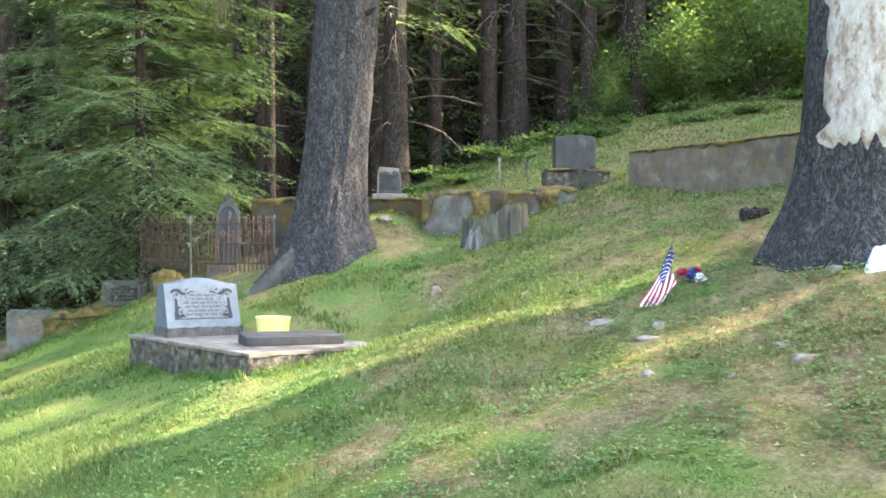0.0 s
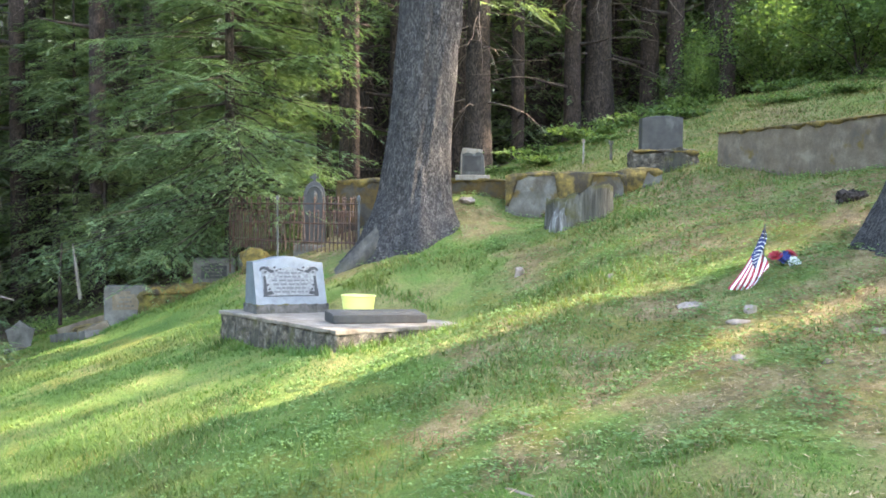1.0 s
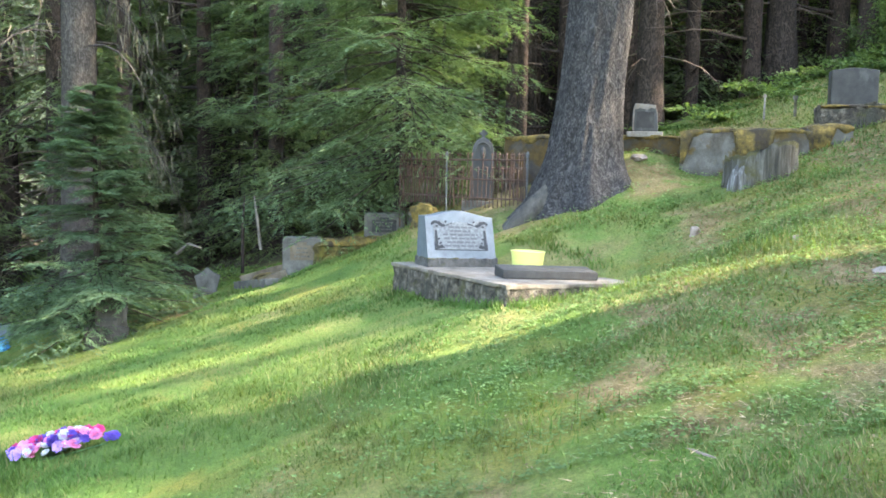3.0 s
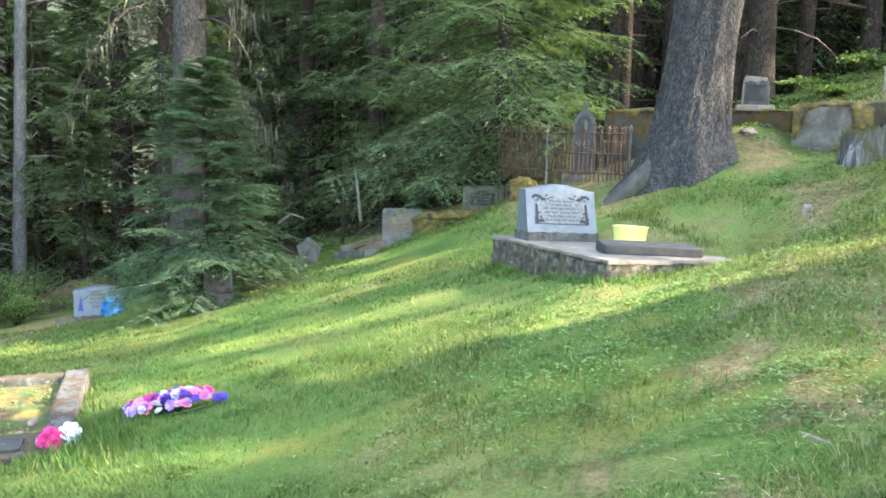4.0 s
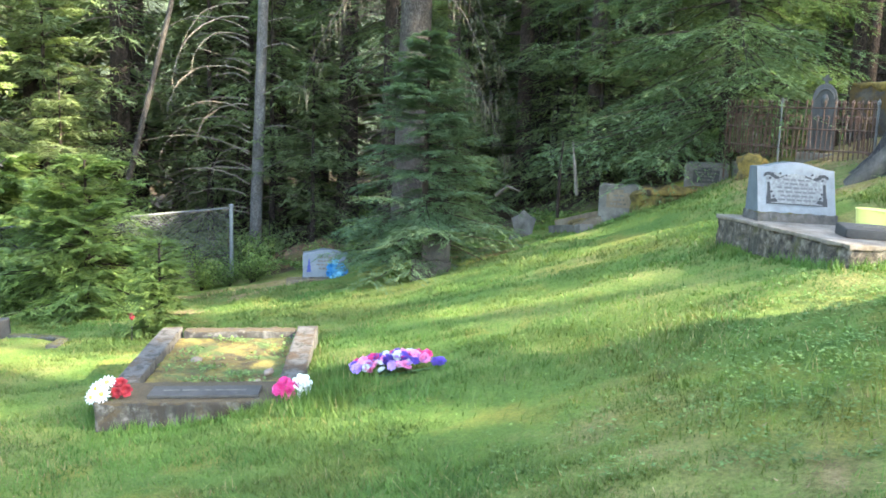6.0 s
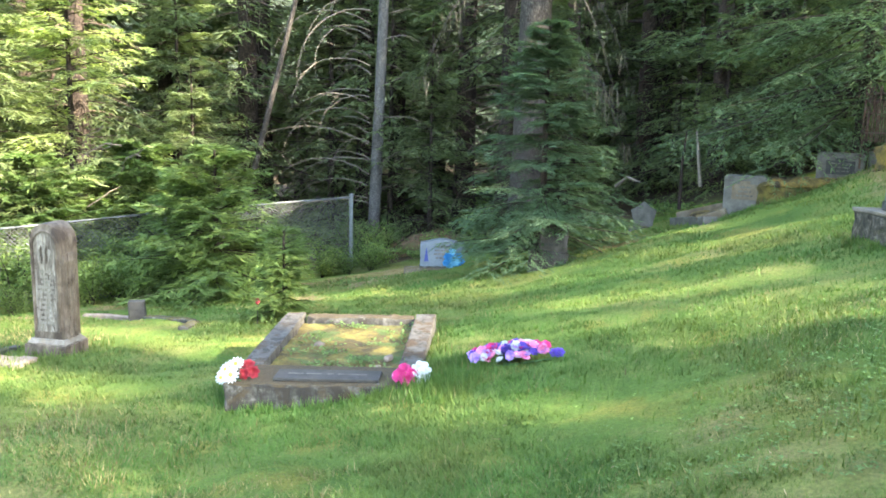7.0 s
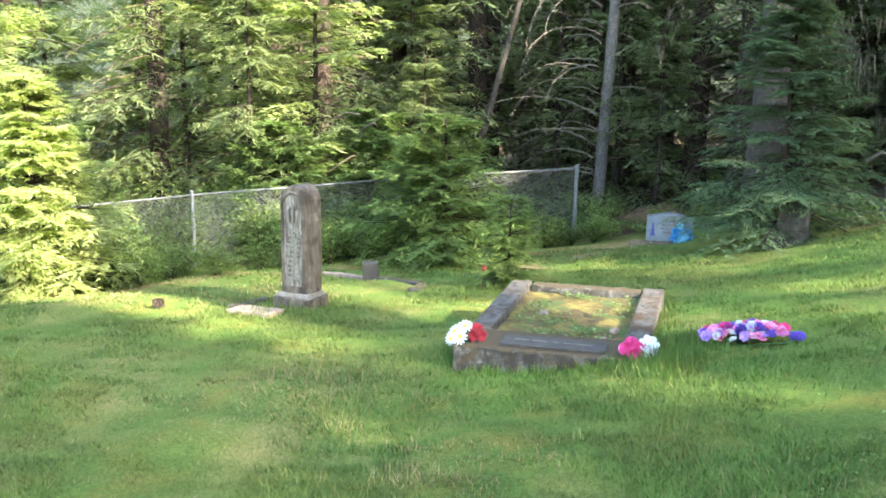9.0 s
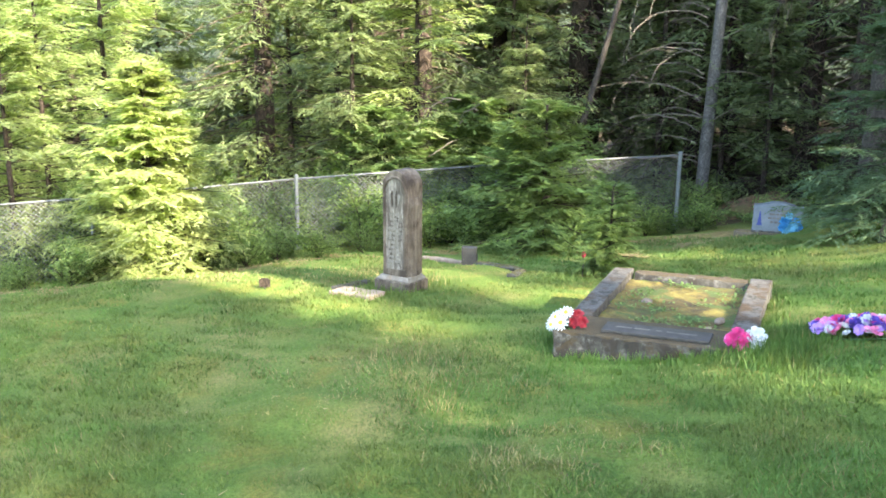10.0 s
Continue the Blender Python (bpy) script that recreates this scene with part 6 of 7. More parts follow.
# ---- chain-link fence ----
def chain_fence():
    pts = [(-11.55, 10.06), (-12.15, 6.9), (-12.6, 3.8), (-12.55, 1.0), (-12.4, -2.2)]
    P = [Vector((x, y, ground_z(x, y))) for x, y in pts]
    P[0].z, P[1].z, P[2].z, P[3].z = -1.50, -1.56, -1.66, -1.73
    o = P[0].copy()
    t = thing("chain_link_fence", "galvanised chain-link fence with a top rail", "fence", o.x, o.y, o.z)
    H = 1.2
    for i, p in enumerate(P):
        q = p - o
        r = 0.034 if i == 0 else 0.027
        post = part("post", tube_bm([q + Vector((0, 0, -0.4)), q + Vector((0, 0, H + 0.02))], r, 10), M["galvanised"], t)
        part("post_cap", tube_bm([q + Vector((0, 0, H + 0.018)), q + Vector((0, 0, H + 0.035)), q + Vector((0, 0, H + 0.05))], r, 10, [r * 1.15, r * 1.15, r * 0.4]), M["galvanised"], post)
    for a, b in zip(P, P[1:]):
        a2, b2 = a - o, b - o
        part("top_rail", tube_bm([a2 + Vector((0, 0, H - 0.02)), b2 + Vector((0, 0, H - 0.02))], 0.015, 8), M["wire"], t)
        d = b2 - a2
        l = d.length
        n = int(l / 0.062)
        nz = int(H / 0.062)
        bm = bmesh.new()
        perp = Vector((-d.y, d.x, 0)).normalized() * 0.004
        for sgn in (1, -1):
            for k in range(-nz, n + nz):
                s0, s1 = k / n, (k + sgn * nz) / n
                z0, z1 = 0.02, H - 0.03
                lo, hi = (s0, s1), (z0, z1)
                c0, c1 = 0.0, 1.0
                if s1 != s0:
                    for lim in (0.0, 1.0):
                        c = (lim - s0) / (s1 - s0)
                        if (s1 > s0) == (lim == 0.0):
                            c0 = max(c0, c)
                        else:
                            c1 = min(c1, c)
                if c1 <= c0:
                    continue
                ends = []
                for c in (c0, c1):
                    ends.append(a2 + d * (s0 + (s1 - s0) * c) + Vector((0, 0, z0 + (z1 - z0) * c)))
                off = Vector((0, 0, 0.0020)) + d.normalized() * 0.0015 * -sgn
                v = [bm.verts.new(ends[0] - off + perp * sgn * 0.3), bm.verts.new(ends[1] - off + perp * sgn * 0.3), bm.verts.new(ends[1] + off - perp * 0.3), bm.verts.new(ends[0] + off - perp * 0.3)]
                bm.faces.new(v)
        tagged(part("wire_mesh", bm, M["wire"], t, "diamond wire netting"), kind="stuff")
    return t


chain_fence()


# ---- shrubs, undergrowth ----
def leaf_cloud(seed, n, rx, ry, rz, leaf, low=0.0, stems=14):
    """Leaves set along arching stems: corners and faces, and the stems."""
    rng = np.random.default_rng(seed)
    limbs, C = [], []
    for s in range(stems):
        a, reach_ = rng.uniform(0, 6.28), rng.uniform(0.3, 1.0)
        top = np.array([rx * reach_ * math.cos(a), ry * reach_ * math.sin(a), rz * rng.uniform(0.55, 1.0) * (1.1 - 0.45 * reach_)])
        k = np.linspace(0, 1, 6)[:, None]
        path = top * k ** np.array([1.3, 1.3, 0.8]) + rng.normal(0, 0.02, (6, 3)) * k
        limbs.append(tube(path, np.linspace(0.012, 0.003, 6), 3))
        m = n // stems
        u = rng.uniform(0.15 + low, 1.0, m) ** 0.7
        base = np.stack([np.interp(u, k[:, 0], path[:, i]) for i in range(3)], 1)
        C.append(base + rng.normal(0, 0.13, (m, 3)) * np.array([rx, ry, 0.75 * rz]) * (0.35 + 0.65 * u[:, None]))
    C = np.concatenate(C)
    C[:, 2] = np.maximum(C[:, 2], 0.02)
    m = len(C)
    D = rng.normal(0, 1, (m, 3))
    D[:, 2] = D[:, 2] * 0.35 - 0.15
    D /= np.linalg.norm(D, axis=1, keepdims=True)
    N = rng.normal(0, 0.55, (m, 3)) + np.array([0, 0, 1.0])
    W = np.cross(D, N)
    W /= np.linalg.norm(W, axis=1, keepdims=True)
    L = leaf * rng.uniform(0.6, 1.3, (m, 1))
    V = np.stack([C, C + D * L * 0.5 + W * L * 0.32, C + D * L, C + D * L * 0.5 - W * L * 0.32], 1).reshape(-1, 3)
    F = np.arange(4 * m).reshape(-1, 4)
    return joined(limbs), (V, F)


def shrub(name, label, x, y, seed, n, rx, ry, rz, leaf, mat="leaves", group="", low=0.0):
    t = thing(name, label, "shrub", x, y, group=group)
    limbs, lv = leaf_cloud(seed, n, rx, ry, rz, leaf, low)
    tagged(part("stemwork", soup("stemwork", *limbs, True), M["bark_dark"], t), kind="stuff")
    tagged(part("leafage", soup("leafage", *lv), M[mat], t), kind="stuff")
    return t


# fence shrubs: two wear the leaf colour brightened for sun, one the plain green
sh = shrub("leafy_shrub", "dense leafy green shrub at the foot of the wire fence", -12.1, 4.6, 71, 3000, 0.8, 0.7, 1.1, 0.055, "leaves_sunlit", group="shrubs along the fence")
sh_open = shrub("leafy_shrub", "thin leggy shrub behind the wire fence, leaves coloured sunlit pale", -12.9, 3.7, 74, 1500, 0.7, 0.7, 1.3, 0.052, "leaves_sunlit", group="shrubs along the fence")
sh_dark = shrub("leafy_shrub", "dark green shrub against the wire fence", -12.0, 2.75, 75, 2000, 0.75, 0.7, 1.0, 0.05, "leaves", group="shrubs along the fence")
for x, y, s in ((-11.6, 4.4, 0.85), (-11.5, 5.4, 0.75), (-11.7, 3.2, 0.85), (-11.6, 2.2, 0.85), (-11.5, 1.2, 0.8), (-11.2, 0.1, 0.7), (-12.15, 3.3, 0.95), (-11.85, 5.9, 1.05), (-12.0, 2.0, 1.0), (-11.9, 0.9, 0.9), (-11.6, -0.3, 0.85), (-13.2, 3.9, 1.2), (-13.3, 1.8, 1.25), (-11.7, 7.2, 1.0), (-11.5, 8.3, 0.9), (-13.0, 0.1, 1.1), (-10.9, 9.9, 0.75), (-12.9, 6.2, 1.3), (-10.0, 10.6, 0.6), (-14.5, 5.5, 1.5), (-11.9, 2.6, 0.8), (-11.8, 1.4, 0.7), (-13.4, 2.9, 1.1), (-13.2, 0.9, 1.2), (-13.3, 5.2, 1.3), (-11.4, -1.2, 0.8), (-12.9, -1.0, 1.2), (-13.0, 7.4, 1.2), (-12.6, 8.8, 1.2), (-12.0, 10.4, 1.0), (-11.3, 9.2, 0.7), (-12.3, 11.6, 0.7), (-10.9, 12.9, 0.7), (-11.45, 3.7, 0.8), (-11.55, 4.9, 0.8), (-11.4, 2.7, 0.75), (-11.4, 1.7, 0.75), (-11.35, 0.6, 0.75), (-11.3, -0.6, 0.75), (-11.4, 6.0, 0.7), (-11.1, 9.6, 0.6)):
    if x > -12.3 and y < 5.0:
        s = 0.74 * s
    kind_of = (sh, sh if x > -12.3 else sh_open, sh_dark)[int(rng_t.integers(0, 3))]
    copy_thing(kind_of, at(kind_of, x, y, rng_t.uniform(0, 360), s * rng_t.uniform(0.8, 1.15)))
sh2 = shrub("leafy_shrub", "tall leafy shrub on the hillside above the graves", 5.2, 14.5, 72, 7000, 1.8, 1.5, 2.4, 0.075, group="shrubs on the hill")
for x, y, s in ((4.3, 16.2, 0.9), (6.4, 13.6, 1.0), (7.2, 16.0, 1.2), (3.4, 17.8, 0.8), (8.8, 14.0, 1.1), (6.0, 18.5, 1.3), (5.9, 11.8, 0.7), (9.5, 17.5, 1.4), (2.9, 15.8, 0.5)):
    copy_thing(sh2, at(sh2, x, y, rng_t.uniform(0, 360), s))
sh3 = shrub("undergrowth", "low broad-leaved plants covering the edge of the wood", 2.4, 13.6, 73, 1900, 1.0, 0.8, 0.22, 0.06, group="undergrowth")
for x, y, s in ((1.3, 13.2, 0.7), (3.6, 12.9, 0.7), (0.4, 12.9, 0.8), (-0.6, 12.2, 0.8), (4.4, 12.6, 0.7), (2.0, 14.8, 1.0), (-7.6, 11.8, 0.9), (-6.6, 12.2, 0.8), (-8.8, 11.2, 1.0), (-9.6, 11.8, 1.1), (-5.2, 12.2, 0.7), (-10.4, 11.2, 0.8), (-1.6, 12.6, 0.8), (-11.2, 11.6, 0.7), (-11.9, 11.9, 0.6), (-10.6, 12.3, 0.8),
                (3.0, 15.2, 1.0), (1.1, 14.4, 1.1), (4.2, 14.6, 0.9), (0.3, 14.0, 0.9), (5.4, 13.4, 0.8), (2.9, 16.4, 1.2), (4.9, 16.2, 1.2), (1.8, 16.0, 1.0), (6.2, 14.8, 1.0), (-0.4, 13.4, 0.7)):
    copy_thing(sh3, at(sh3, x, y, rng_t.uniform(0, 360), s))

# young conifers beside the wire fence
bush = conifer("bushy_spruce", "bushy young spruce growing beside the wire fence", -10.3, 6.55, 81, 1.95, 1.25, 0.05, 130, 0.05, M["needles_fir"], M["bark_dark"], twigs=9, clumps=6, droop=0.12, lift=0.5, clump=0.09, power=0.7)
copy_thing(bush, at(bush, -13.3, 5.5, 130, 1.1))
copy_thing(bush, at(bush, -11.45, 6.9, 200, 0.85))
copy_thing(bush, at(bush, -13.1, 7.0, 60, 1.2))
conifer("tiny_spruce", "knee-high young spruce in the grass", -7.52, 5.52, 82, 0.92, 0.26, 0.05, 44, 0.016, M["needles_fir"], M["bark_dark"], twigs=7, clumps=5, droop=0.1, lift=0.4, clump=0.06)

# sunlit partly by its pale needle colour, not by the sun alone
conifer("bushy_spruce", "bushy sunlit young spruce in front of the wire fence", -11.75, 1.62, 83, 2.65, 1.15, 0.08, 190, 0.05, M["needles_sunlit"], M["bark_dark"], twigs=11, clumps=7, droop=0.2, lift=0.45, clump=0.085, power=0.75, thin=0.11, hang=0.08)

# leaning bare trunk, dead limbs
ln = thing("leaning_trunk", "thin bare trunk leaning in the wood", "trunk", -14.79, 9.84)
V, F = tube([(-0.05, -0.05, -0.3), (0.30, 0.28, 1.6), (0.48, 0.46, 2.6), (0.75, 0.73, 4.1), (1.27, 1.25, 7.0), (2.0, 1.95, 11.0)], [0.062, 0.06, 0.055, 0.05, 0.04, 0.03], 10)
part("trunk", soup("trunk", V, F, True), M["bark_mid"], ln)


def dead_limb(parent, z, az, l, curl, seed):
    """A thin dead limb that rises from the trunk, arches over and hangs down."""
    r = np.random.default_rng(seed)
    k = np.linspace(0, 1, 14)
    phi = np.radians(r.uniform(5, 38) - 95 * curl * k ** 1.2)
    x = 0.1 + np.concatenate([[0], np.cumsum(np.cos(phi[1:]))]) * l / 13
    zz = z + np.concatenate([[0], np.cumsum(np.sin(phi[1:]))]) * l / 13
    swing = r.normal(0, 0.18) * k ** 2 * l
    path = np.stack([x * math.cos(az) - swing * math.sin(az), x * math.sin(az) + swing * math.cos(az), zz], 1) + r.normal(0, 0.008, (14, 3))
    pieces = [tube(path, np.linspace(0.014, 0.004, 14), 5)]
    for i in (5, 8, 11):
        e = path[i] + r.normal(0, 0.16, 3) + np.array([0, 0, -0.12])
        pieces.append(tube([path[i], (path[i] + e) / 2 + r.normal(0, 0.02, 3), e], [0.005, 0.004, 0.002], 5))
    part("dead_limb", soup("dead_limb", *joined(pieces), True), M["deadwood"], parent)


for i in range(26):
    dead_limb(grey, 0.9 + 0.17 * i + random.uniform(0, 0.25), 3.95 + random.uniform(-0.9, 0.6), random.uniform(1.0, 3.0), random.uniform(0.5, 1.35), 90 + i)
for i in range(9):
    dead_limb(grey, 1.0 + 0.5 * i + random.uniform(0, 0.3), 0.7 + random.uniform(-0.7, 0.7), random.uniform(0.5, 1.3), random.uniform(0.3, 0.9), 190 + i)
for x, y, z, dx, dz, lab in ((-5.53, 10.69, 0.55, -0.12, 0.5, "broken pale dead stem leaning in the shade"), (-5.88, 10.84, 0.2, 0.01, 0.85, "bare reddish dead stem in the shade"), (-6.46, 10.16, 0.5, 0.34, -0.12, "fallen pale branch caught in the undergrowth")):
    ds = thing("dead_branch", lab, "dead branch", x, y, z)
    V, F = tube([(0, 0, -0.2), (dx * 0.5, 0, dz * 0.5), (dx, 0.05, dz)], [0.026, 0.022, 0.009], 7, 0.05)
    part("stem", soup("stem", V, F, True), M["bark_red"] if "reddish" in lab else M["deadwood"], ds)

for i in range(8):
    q = random.Random(300 + i)
    ds = thing("dead_branch", "bare dead branch hanging in the sunlit conifers", "dead branch", -12.75 + q.uniform(-0.5, 0.5), 6.3 + q.uniform(-0.5, 0.7), 0.25 + q.uniform(-0.4, 0.6))
    l, ax = q.uniform(0.4, 0.9), q.uniform(-0.6, 2.2)
    V, F = tube([(-0.5 * l * math.cos(ax), -0.5 * l * math.sin(ax), -0.22 * l), (-0.2 * l * math.cos(ax), 0, 0.02), (0.1 * l, 0.06, 0.14 * l), (0.5 * l * math.cos(ax), 0.5 * l * math.sin(ax), q.uniform(0.1, 0.4) * l)], [0.004, 0.008, 0.010, 0.011], 6, 0.08, i)
    part("stem", soup("stem", V, F, True), M["deadwood"], ds)


# ---- grass and weeds ----
def lawn():
    rng = np.random.default_rng(7)
    n = 500000
    r = 2.6 + 11.0 * rng.uniform(0, 1, n) ** 1.35
    near = np.random.default_rng(77)
    a = rng.uniform(-0.62, 1.68, n) + near.normal(0, 0.05, n)
    x, y = -r * np.sin(a), r * np.cos(a)
    f = np.zeros(n)
    for k, (fx, fy, ph) in enumerate(rng.uniform(-1, 1, (14, 3))):
        f += np.sin(4.2 * (fx * x + fy * y) + 9 * ph) / 3.5
    fine = np.zeros(n)
    for fx, fy, ph in rng.uniform(-1, 1, (14, 3)):
        fine += np.sin(17 * (fx * x + fy * y) + 9 * ph) / 3.5
    lush = np.clip(0.85 - 0.10 * (x + 1.2) + 0.2 * f, 0.35, 1.0)
    keep = rng.uniform(0, 1, n) < np.clip(lush + 0.12 * fine, 0.5, 1)
    # no grass on the slab, the kerbed plot or the box grave
    for m, w_, l_ in ((SLAB, 1.2, 1.8), (PLOT, 1.28, 1.76), (pose(-0.2, 9.63, 0, 0, 0, -2), 1.3, 1.3)):
        inv = m.inverted()
        u = inv[0][0] * x + inv[0][1] * y + inv[0][3] + inv[0][2] * 0.5
        v = inv[1][0] * x + inv[1][1] * y + inv[1][3]
        keep &= ~((u > 0.0) & (u < w_) & (v > 0.0) & (v < l_))
    # nor inside the iron fence, under the spruce
    keep &= ~((x < -1.5) & (x > -5.0) & (y > 9.56 + np.clip(-(x + 1.79), 0, 9) * 0.42 + np.clip(-(x + 2.8), 0, 9) * 0.55))
    keep &= rng.uniform(0, 1, n) > 0.65 * worn(x, y)
    x, y, lush, fine, f = x[keep], y[keep], lush[keep], fine[keep], f[keep]
    tall = np.ones(len(x))
    # longer tufts where the mower does not reach: along the slab and the kerbs, round stones and roots
    spots = []
    for m, w_, l_ in ((SLAB, 1.2, 1.8), (PLOT, 1.28, 1.76)):
        for k in range(46):
            e = rng.uniform(0, 1)
            u, v = ((e * w_, -0.05), (-0.05, e * l_), (w_ + 0.05, e * l_))[k % 3]
            q = m @ Vector((u + rng.normal() * 0.03, v + rng.normal() * 0.03, 0))
            spots.append((q.x, q.y, 0.05, 60, rng.uniform(1.3, 2.5)))
    for q in ((-3.95, 4.05, 0.13, 1100, 2.7), (-3.85, 3.85, 0.14, 900, 2.5), (-4.1, 4.3, 0.12, 700, 2.4), (0.62, 6.6, 0.28, 900, 2.0), (0.3, 6.5, 0.2, 400, 2.2), (-0.5, 6.35, 0.25, 500, 2.2), (-1.0, 3.9, 0.35, 700, 2.2), (-3.0, 4.4, 0.4, 700, 2.0), (-2.6, 5.2, 0.4, 600, 2.0), (-4.6, 2.6, 0.5, 700, 2.2), (0.9, 8.2, 0.3, 500, 1.7), (-7.7, 3.0, 0.2, 300, 2.6), (-8.1, 3.5, 0.2, 300, 2.6), (-6.0, 4.9, 0.3, 400, 2.4), (1.5, 9.85, 0.3, 400, 2.5), (2.5, 8.7, 0.3, 400, 2.2)):
        spots.append(q)
    for qx, qy, spread, count, tl_ in spots:
        x = np.concatenate([x, qx + rng.normal(0, spread, count)])
        y = np.concatenate([y, qy + rng.normal(0, spread, count)])
        tall = np.concatenate([tall, np.full(count, tl_)])
    # the lawn round and behind the viewpoint
    br, ba = 7.0 * rng.uniform(0, 1, 70000) ** 0.5, rng.uniform(0, 6.283, 70000)
    bx, by = -br * np.sin(ba), br * np.cos(ba)
    off = (br < 2.6) | ((ba > 1.65) & (ba < 5.66))
    x, y, tall = np.concatenate([x, bx[off]]), np.concatenate([y, by[off]]), np.concatenate([tall, np.full(off.sum(), 1.6)])
    nr, na = 2.75 * near.uniform(0, 1, 48000) ** 0.5, near.uniform(-0.62, 1.68, 48000) + near.normal(0, 0.12, 48000)
    x, y, tall = np.concatenate([x, -nr * np.sin(na)]), np.concatenate([y, nr * np.cos(na)]), np.concatenate([tall, np.full(48000, 1.1)])
    # the open slope above the plot walls
    hx, hy = rng.uniform(0.2, 9, 90000), rng.uniform(10.0, 17, 90000)
    x, y, tall = np.concatenate([x, hx]), np.concatenate([y, hy]), np.concatenate([tall, np.full(90000, 1.0)])
    more = len(x) - len(lush)
    lush, fine, f = [np.concatenate([v_, np.full(more, c_)]) for v_, c_ in ((lush, 0.9), (fine, 0.3), (f, 0.0))]
    n = len(x)
    z = turf(x, y) - 0.008
    h = (0.010 + 0.021 * lush * np.clip(1 + 0.5 * fine + 0.5 * f, 0.25, 1.7)) * rng.uniform(0.5, 1.4, n) * tall
    az = rng.uniform(0, 6.28, n)
    lean = rng.uniform(0.3, 1.5, n) / tall ** 0.7
    D = np.stack([np.cos(az) * lean, np.sin(az) * lean, np.ones(n)], 1)
    W = np.stack([-np.sin(az), np.cos(az), np.zeros(n)], 1) * (0.0020 + 0.0005 * np.hypot(x, y))[:, None]
    P = np.stack([x, y, z], 1)
    V = np.stack([P - W, P + W, P + D * h[:, None]], 1).reshape(-1, 3)
    F = np.arange(3 * n).reshape(-1, 3)
    # a share of the blades is dry, more of them up the slope and in a few olive patches
    share = np.clip(0.11 + 0.10 * (x + 0.8) + 0.13 * f, 0.02, 0.5)
    for cx, cy, cr in DRY:
        share = np.maximum(share, 0.42 * np.clip(1.6 - np.hypot(x - cx, y - cy) / cr + 0.3 * fine, 0, 1))
    dry = rng.uniform(0, 1, n) < share
    tri = V.reshape(-1, 3, 3)
    Vd = tri[dry].reshape(-1, 3)
    tagged(part("dry_grass", soup("dry_grass", Vd, np.arange(len(Vd)).reshape(-1, 3)), M["straw"]), "dry straw-coloured blades among the green grass", "grass", kind="stuff")
    V = tri[~dry].reshape(-1, 3)
    F = np.arange(len(V)).reshape(-1, 3)
    ob = part("grass", soup("grass", V, F), M["grass"])
    return tagged(ob, "short uneven green lawn grass with taller tufts", "grass", kind="stuff")


lawn()


def weeds():
    rng = np.random.default_rng(8)
    n = 150000
    r, a = 3.4 + 7.5 * rng.uniform(0, 1, n), rng.uniform(-0.62, 0.75, n)
    x, y = -r * np.sin(a), r * np.cos(a)
    f = np.zeros(n)
    for fx, fy, ph in rng.uniform(-1, 1, (12, 3)):
        f += np.sin(15.0 * (fx * x + fy * y) + 9 * ph) / 3.2
    keep = (rng.uniform(0, 1, n) < np.clip(0.42 + 0.2 * ((y > 6.0) & (x > 0.3)) + 0.6 * f, 0.15, 0.9)) & (x > -1.0 + 0.7 * rng.normal(size=n)) & (rng.uniform(0, 1, n) < 0.75) & ~((np.abs(x + 1.4) < 0.95) & (np.abs(y - 7.1) < 1.0))
    x, y = x[keep], y[keep]
    n = len(x)
    C = np.stack([x, y, turf(x, y) + rng.uniform(0.005, 0.045, n)], 1)
    tri = []
    for k in range(3):
        a = rng.uniform(0, 6.28, n)
        L = rng.uniform(0.008, 0.019, n)[:, None] * (1 + 0.05 * np.hypot(x, y))[:, None]
        D = np.stack([np.cos(a), np.sin(a), rng.uniform(-0.2, 0.5, n)], 1)
        W = np.stack([-np.sin(a), np.cos(a), rng.uniform(-0.3, 0.3, n)], 1)
        tri.append(np.stack([C, C + D * L * 0.6 + W * L * 0.42, C + D * L, C + D * L * 0.6 - W * L * 0.42], 1))
    V = np.concatenate(tri).reshape(-1, 3)
    F = np.arange(len(V)).reshape(-1, 4)
    ob = part("weeds", soup("weeds", V, F), M["weeds"])
    return tagged(ob, "low broad-leaved weeds and clover on the slope", "weeds", kind="stuff")


weeds()


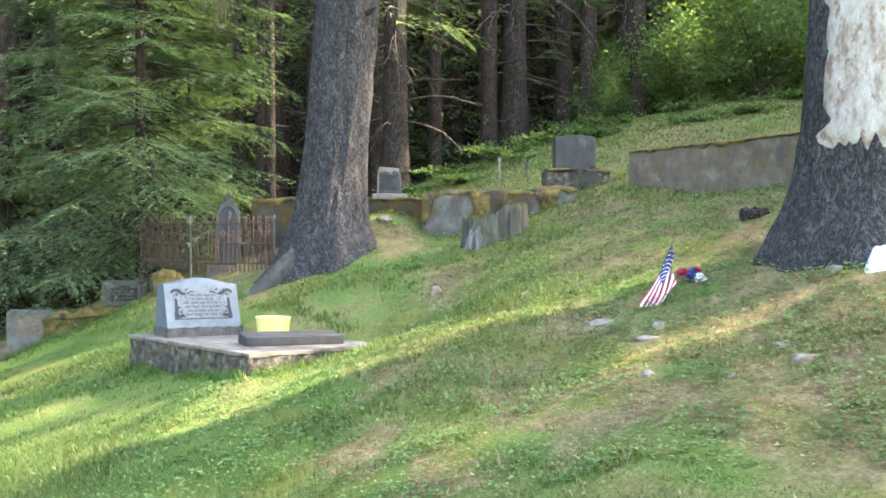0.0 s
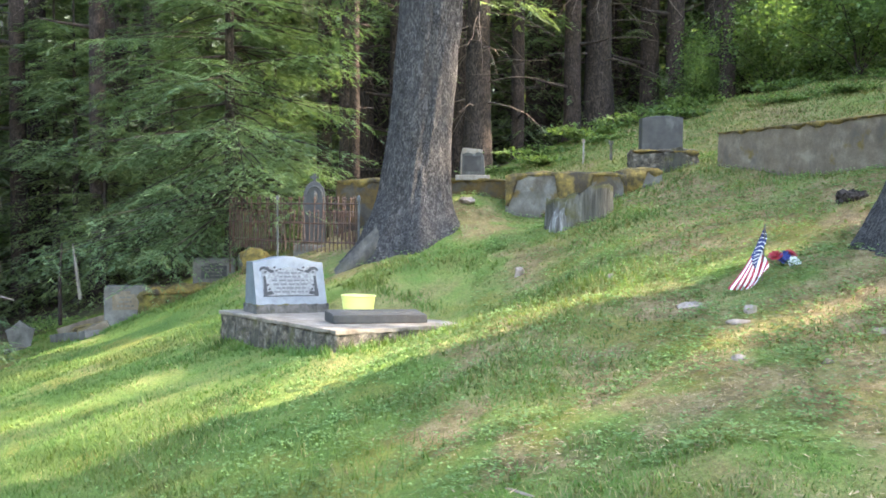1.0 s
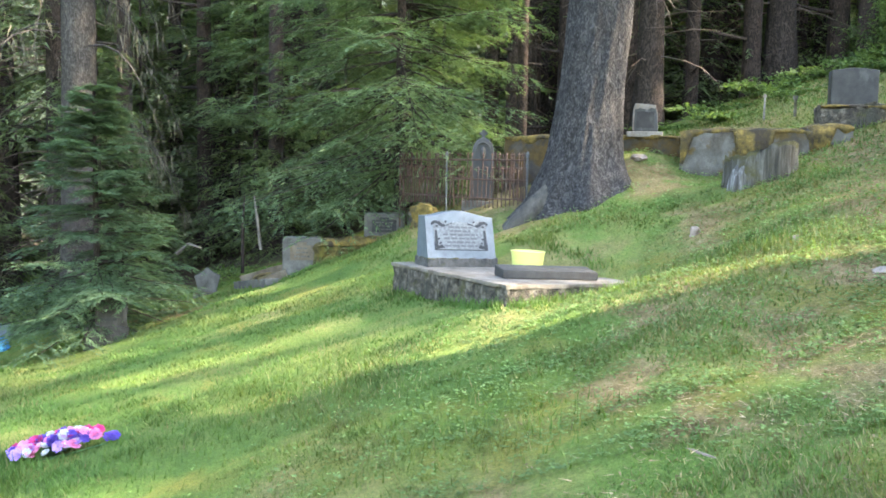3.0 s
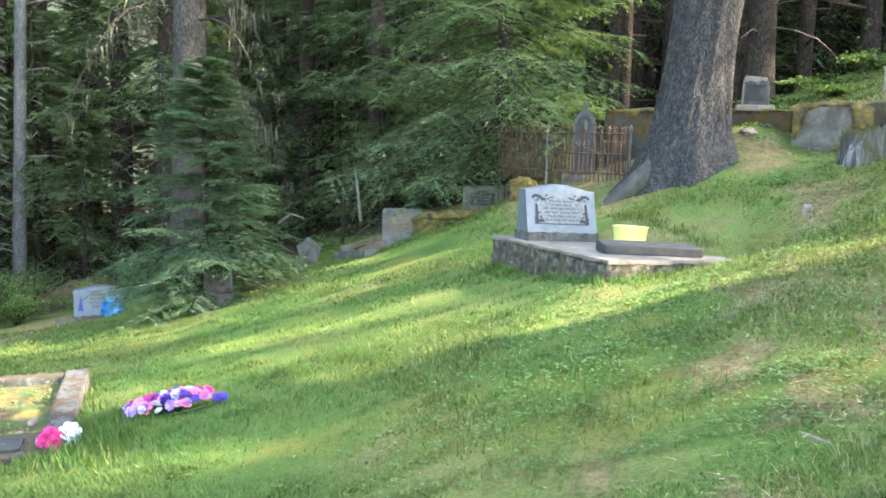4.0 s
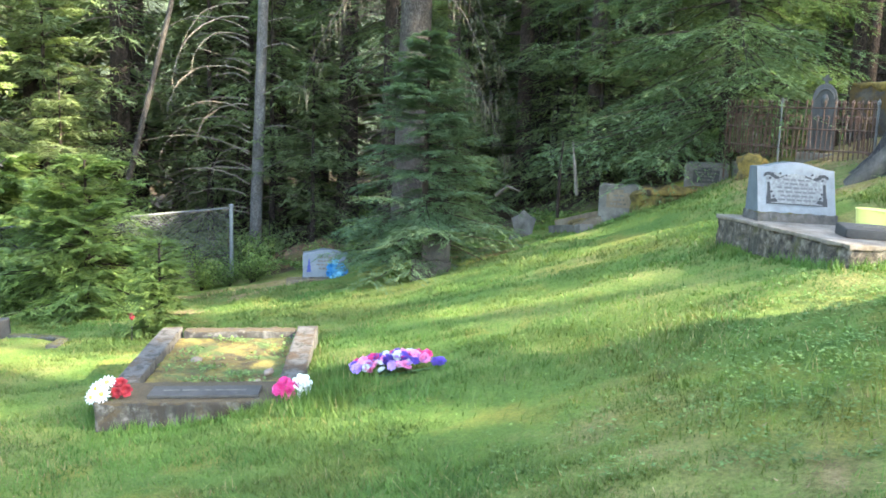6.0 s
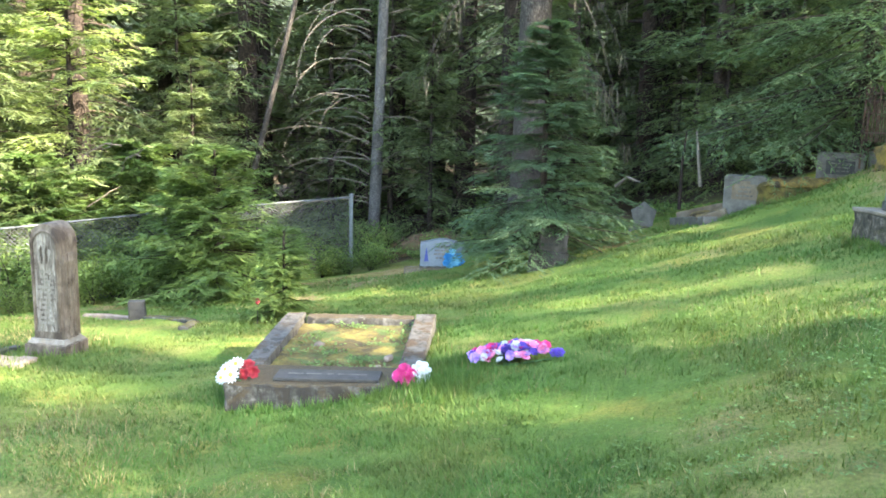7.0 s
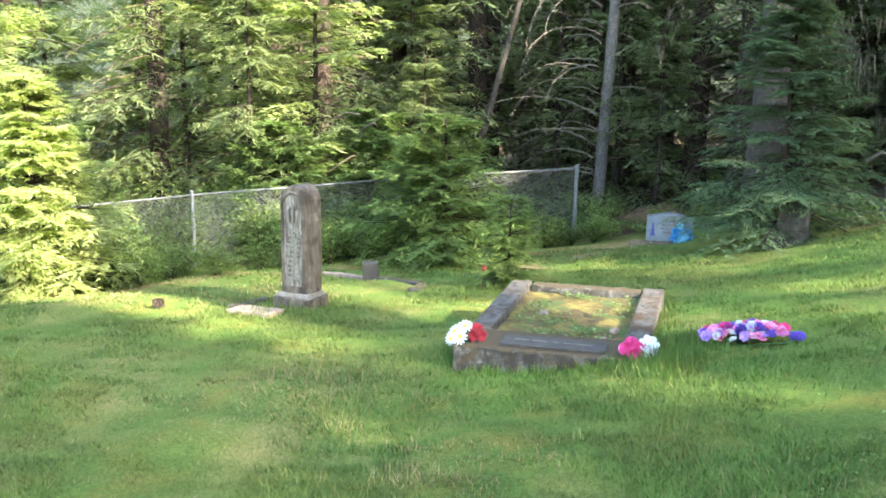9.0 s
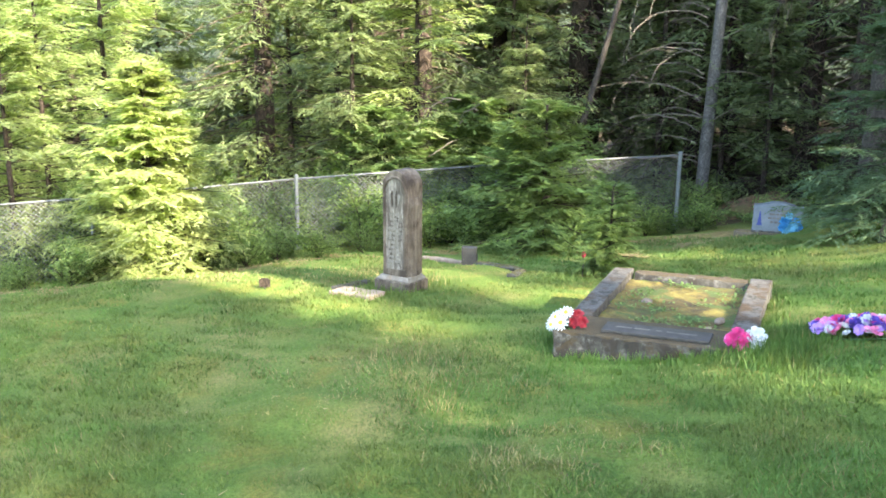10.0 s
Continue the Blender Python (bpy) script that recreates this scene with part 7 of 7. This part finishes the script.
def litter():
    rng = np.random.default_rng(9)
    n = 200000
    r, a = 2.8 + 9.2 * rng.uniform(0, 1, n), rng.uniform(-0.62, 1.65, n)
    x, y = -r * np.sin(a), r * np.cos(a)
    keep = rng.uniform(0, 1, n) < np.maximum(np.clip(0.08 + 0.07 * x, 0.005, 0.32), 0.75 * worn(x, y))
    keep &= ~((np.abs(x + 1.4) < 0.95) & (np.abs(y - 7.1) < 1.0))
    x, y = x[keep], y[keep]
    n = len(x)
    C = np.stack([x, y, turf(x, y) + rng.uniform(0.004, 0.02, n)], 1)
    az = rng.uniform(0, 6.28, n)
    L = rng.uniform(0.015, 0.06, n)[:, None]
    D = np.stack([np.cos(az), np.sin(az), rng.normal(0, 0.15, n)], 1) * L
    W = np.stack([-np.sin(az), np.cos(az), rng.normal(0, 0.2, n)], 1) * (0.0015 + 0.0035 * rng.uniform(0, 1, n) ** 3)[:, None]
    V = np.stack([C - W, C + D, C + W], 1).reshape(-1, 3)
    ob = part("leaf_litter", soup("leaf_litter", V, np.arange(3 * n).reshape(-1, 3)), M["litter"])
    return tagged(ob, "scattered dry twigs, cones and brown needles", "litter", kind="stuff")


M["litter"] = leafy("dry_litter", (0.13, 0.082, 0.048), (0.36, 0.26, 0.16), 0.1, 0.9)
litter()


def plot_plants():
    rng = np.random.default_rng(19)
    tri = []
    for c in range(30):
        u, v = rng.uniform(0.24, 1.06), rng.uniform(0.46, 1.58)
        q = PLOT @ Vector((u, v, -0.05))
        k = 22
        P = np.array(q)[None] + rng.normal(0, 1, (k, 3)) * np.array([0.045, 0.045, 0.006]) + np.array([0, 0, 0.012])
        a = rng.uniform(0, 6.28, k)
        L = rng.uniform(0.014, 0.032, k)[:, None]
        D = np.stack([np.cos(a), np.sin(a), rng.uniform(0, 0.9, k)], 1) * L
        W = np.stack([-np.sin(a), np.cos(a), np.zeros(k)], 1) * L * 0.4
        tri.append(np.stack([P, P + D * 0.6 + W, P + D, P + D * 0.6 - W], 1))
    V = np.concatenate(tri).reshape(-1, 3)
    ob = part("plot_weeds", soup("plot_weeds", V, np.arange(len(V)).reshape(-1, 4)), M["weeds"])
    return tagged(ob, "small green weeds growing in the mossy plot", "weeds", kind="stuff")


plot_plants()
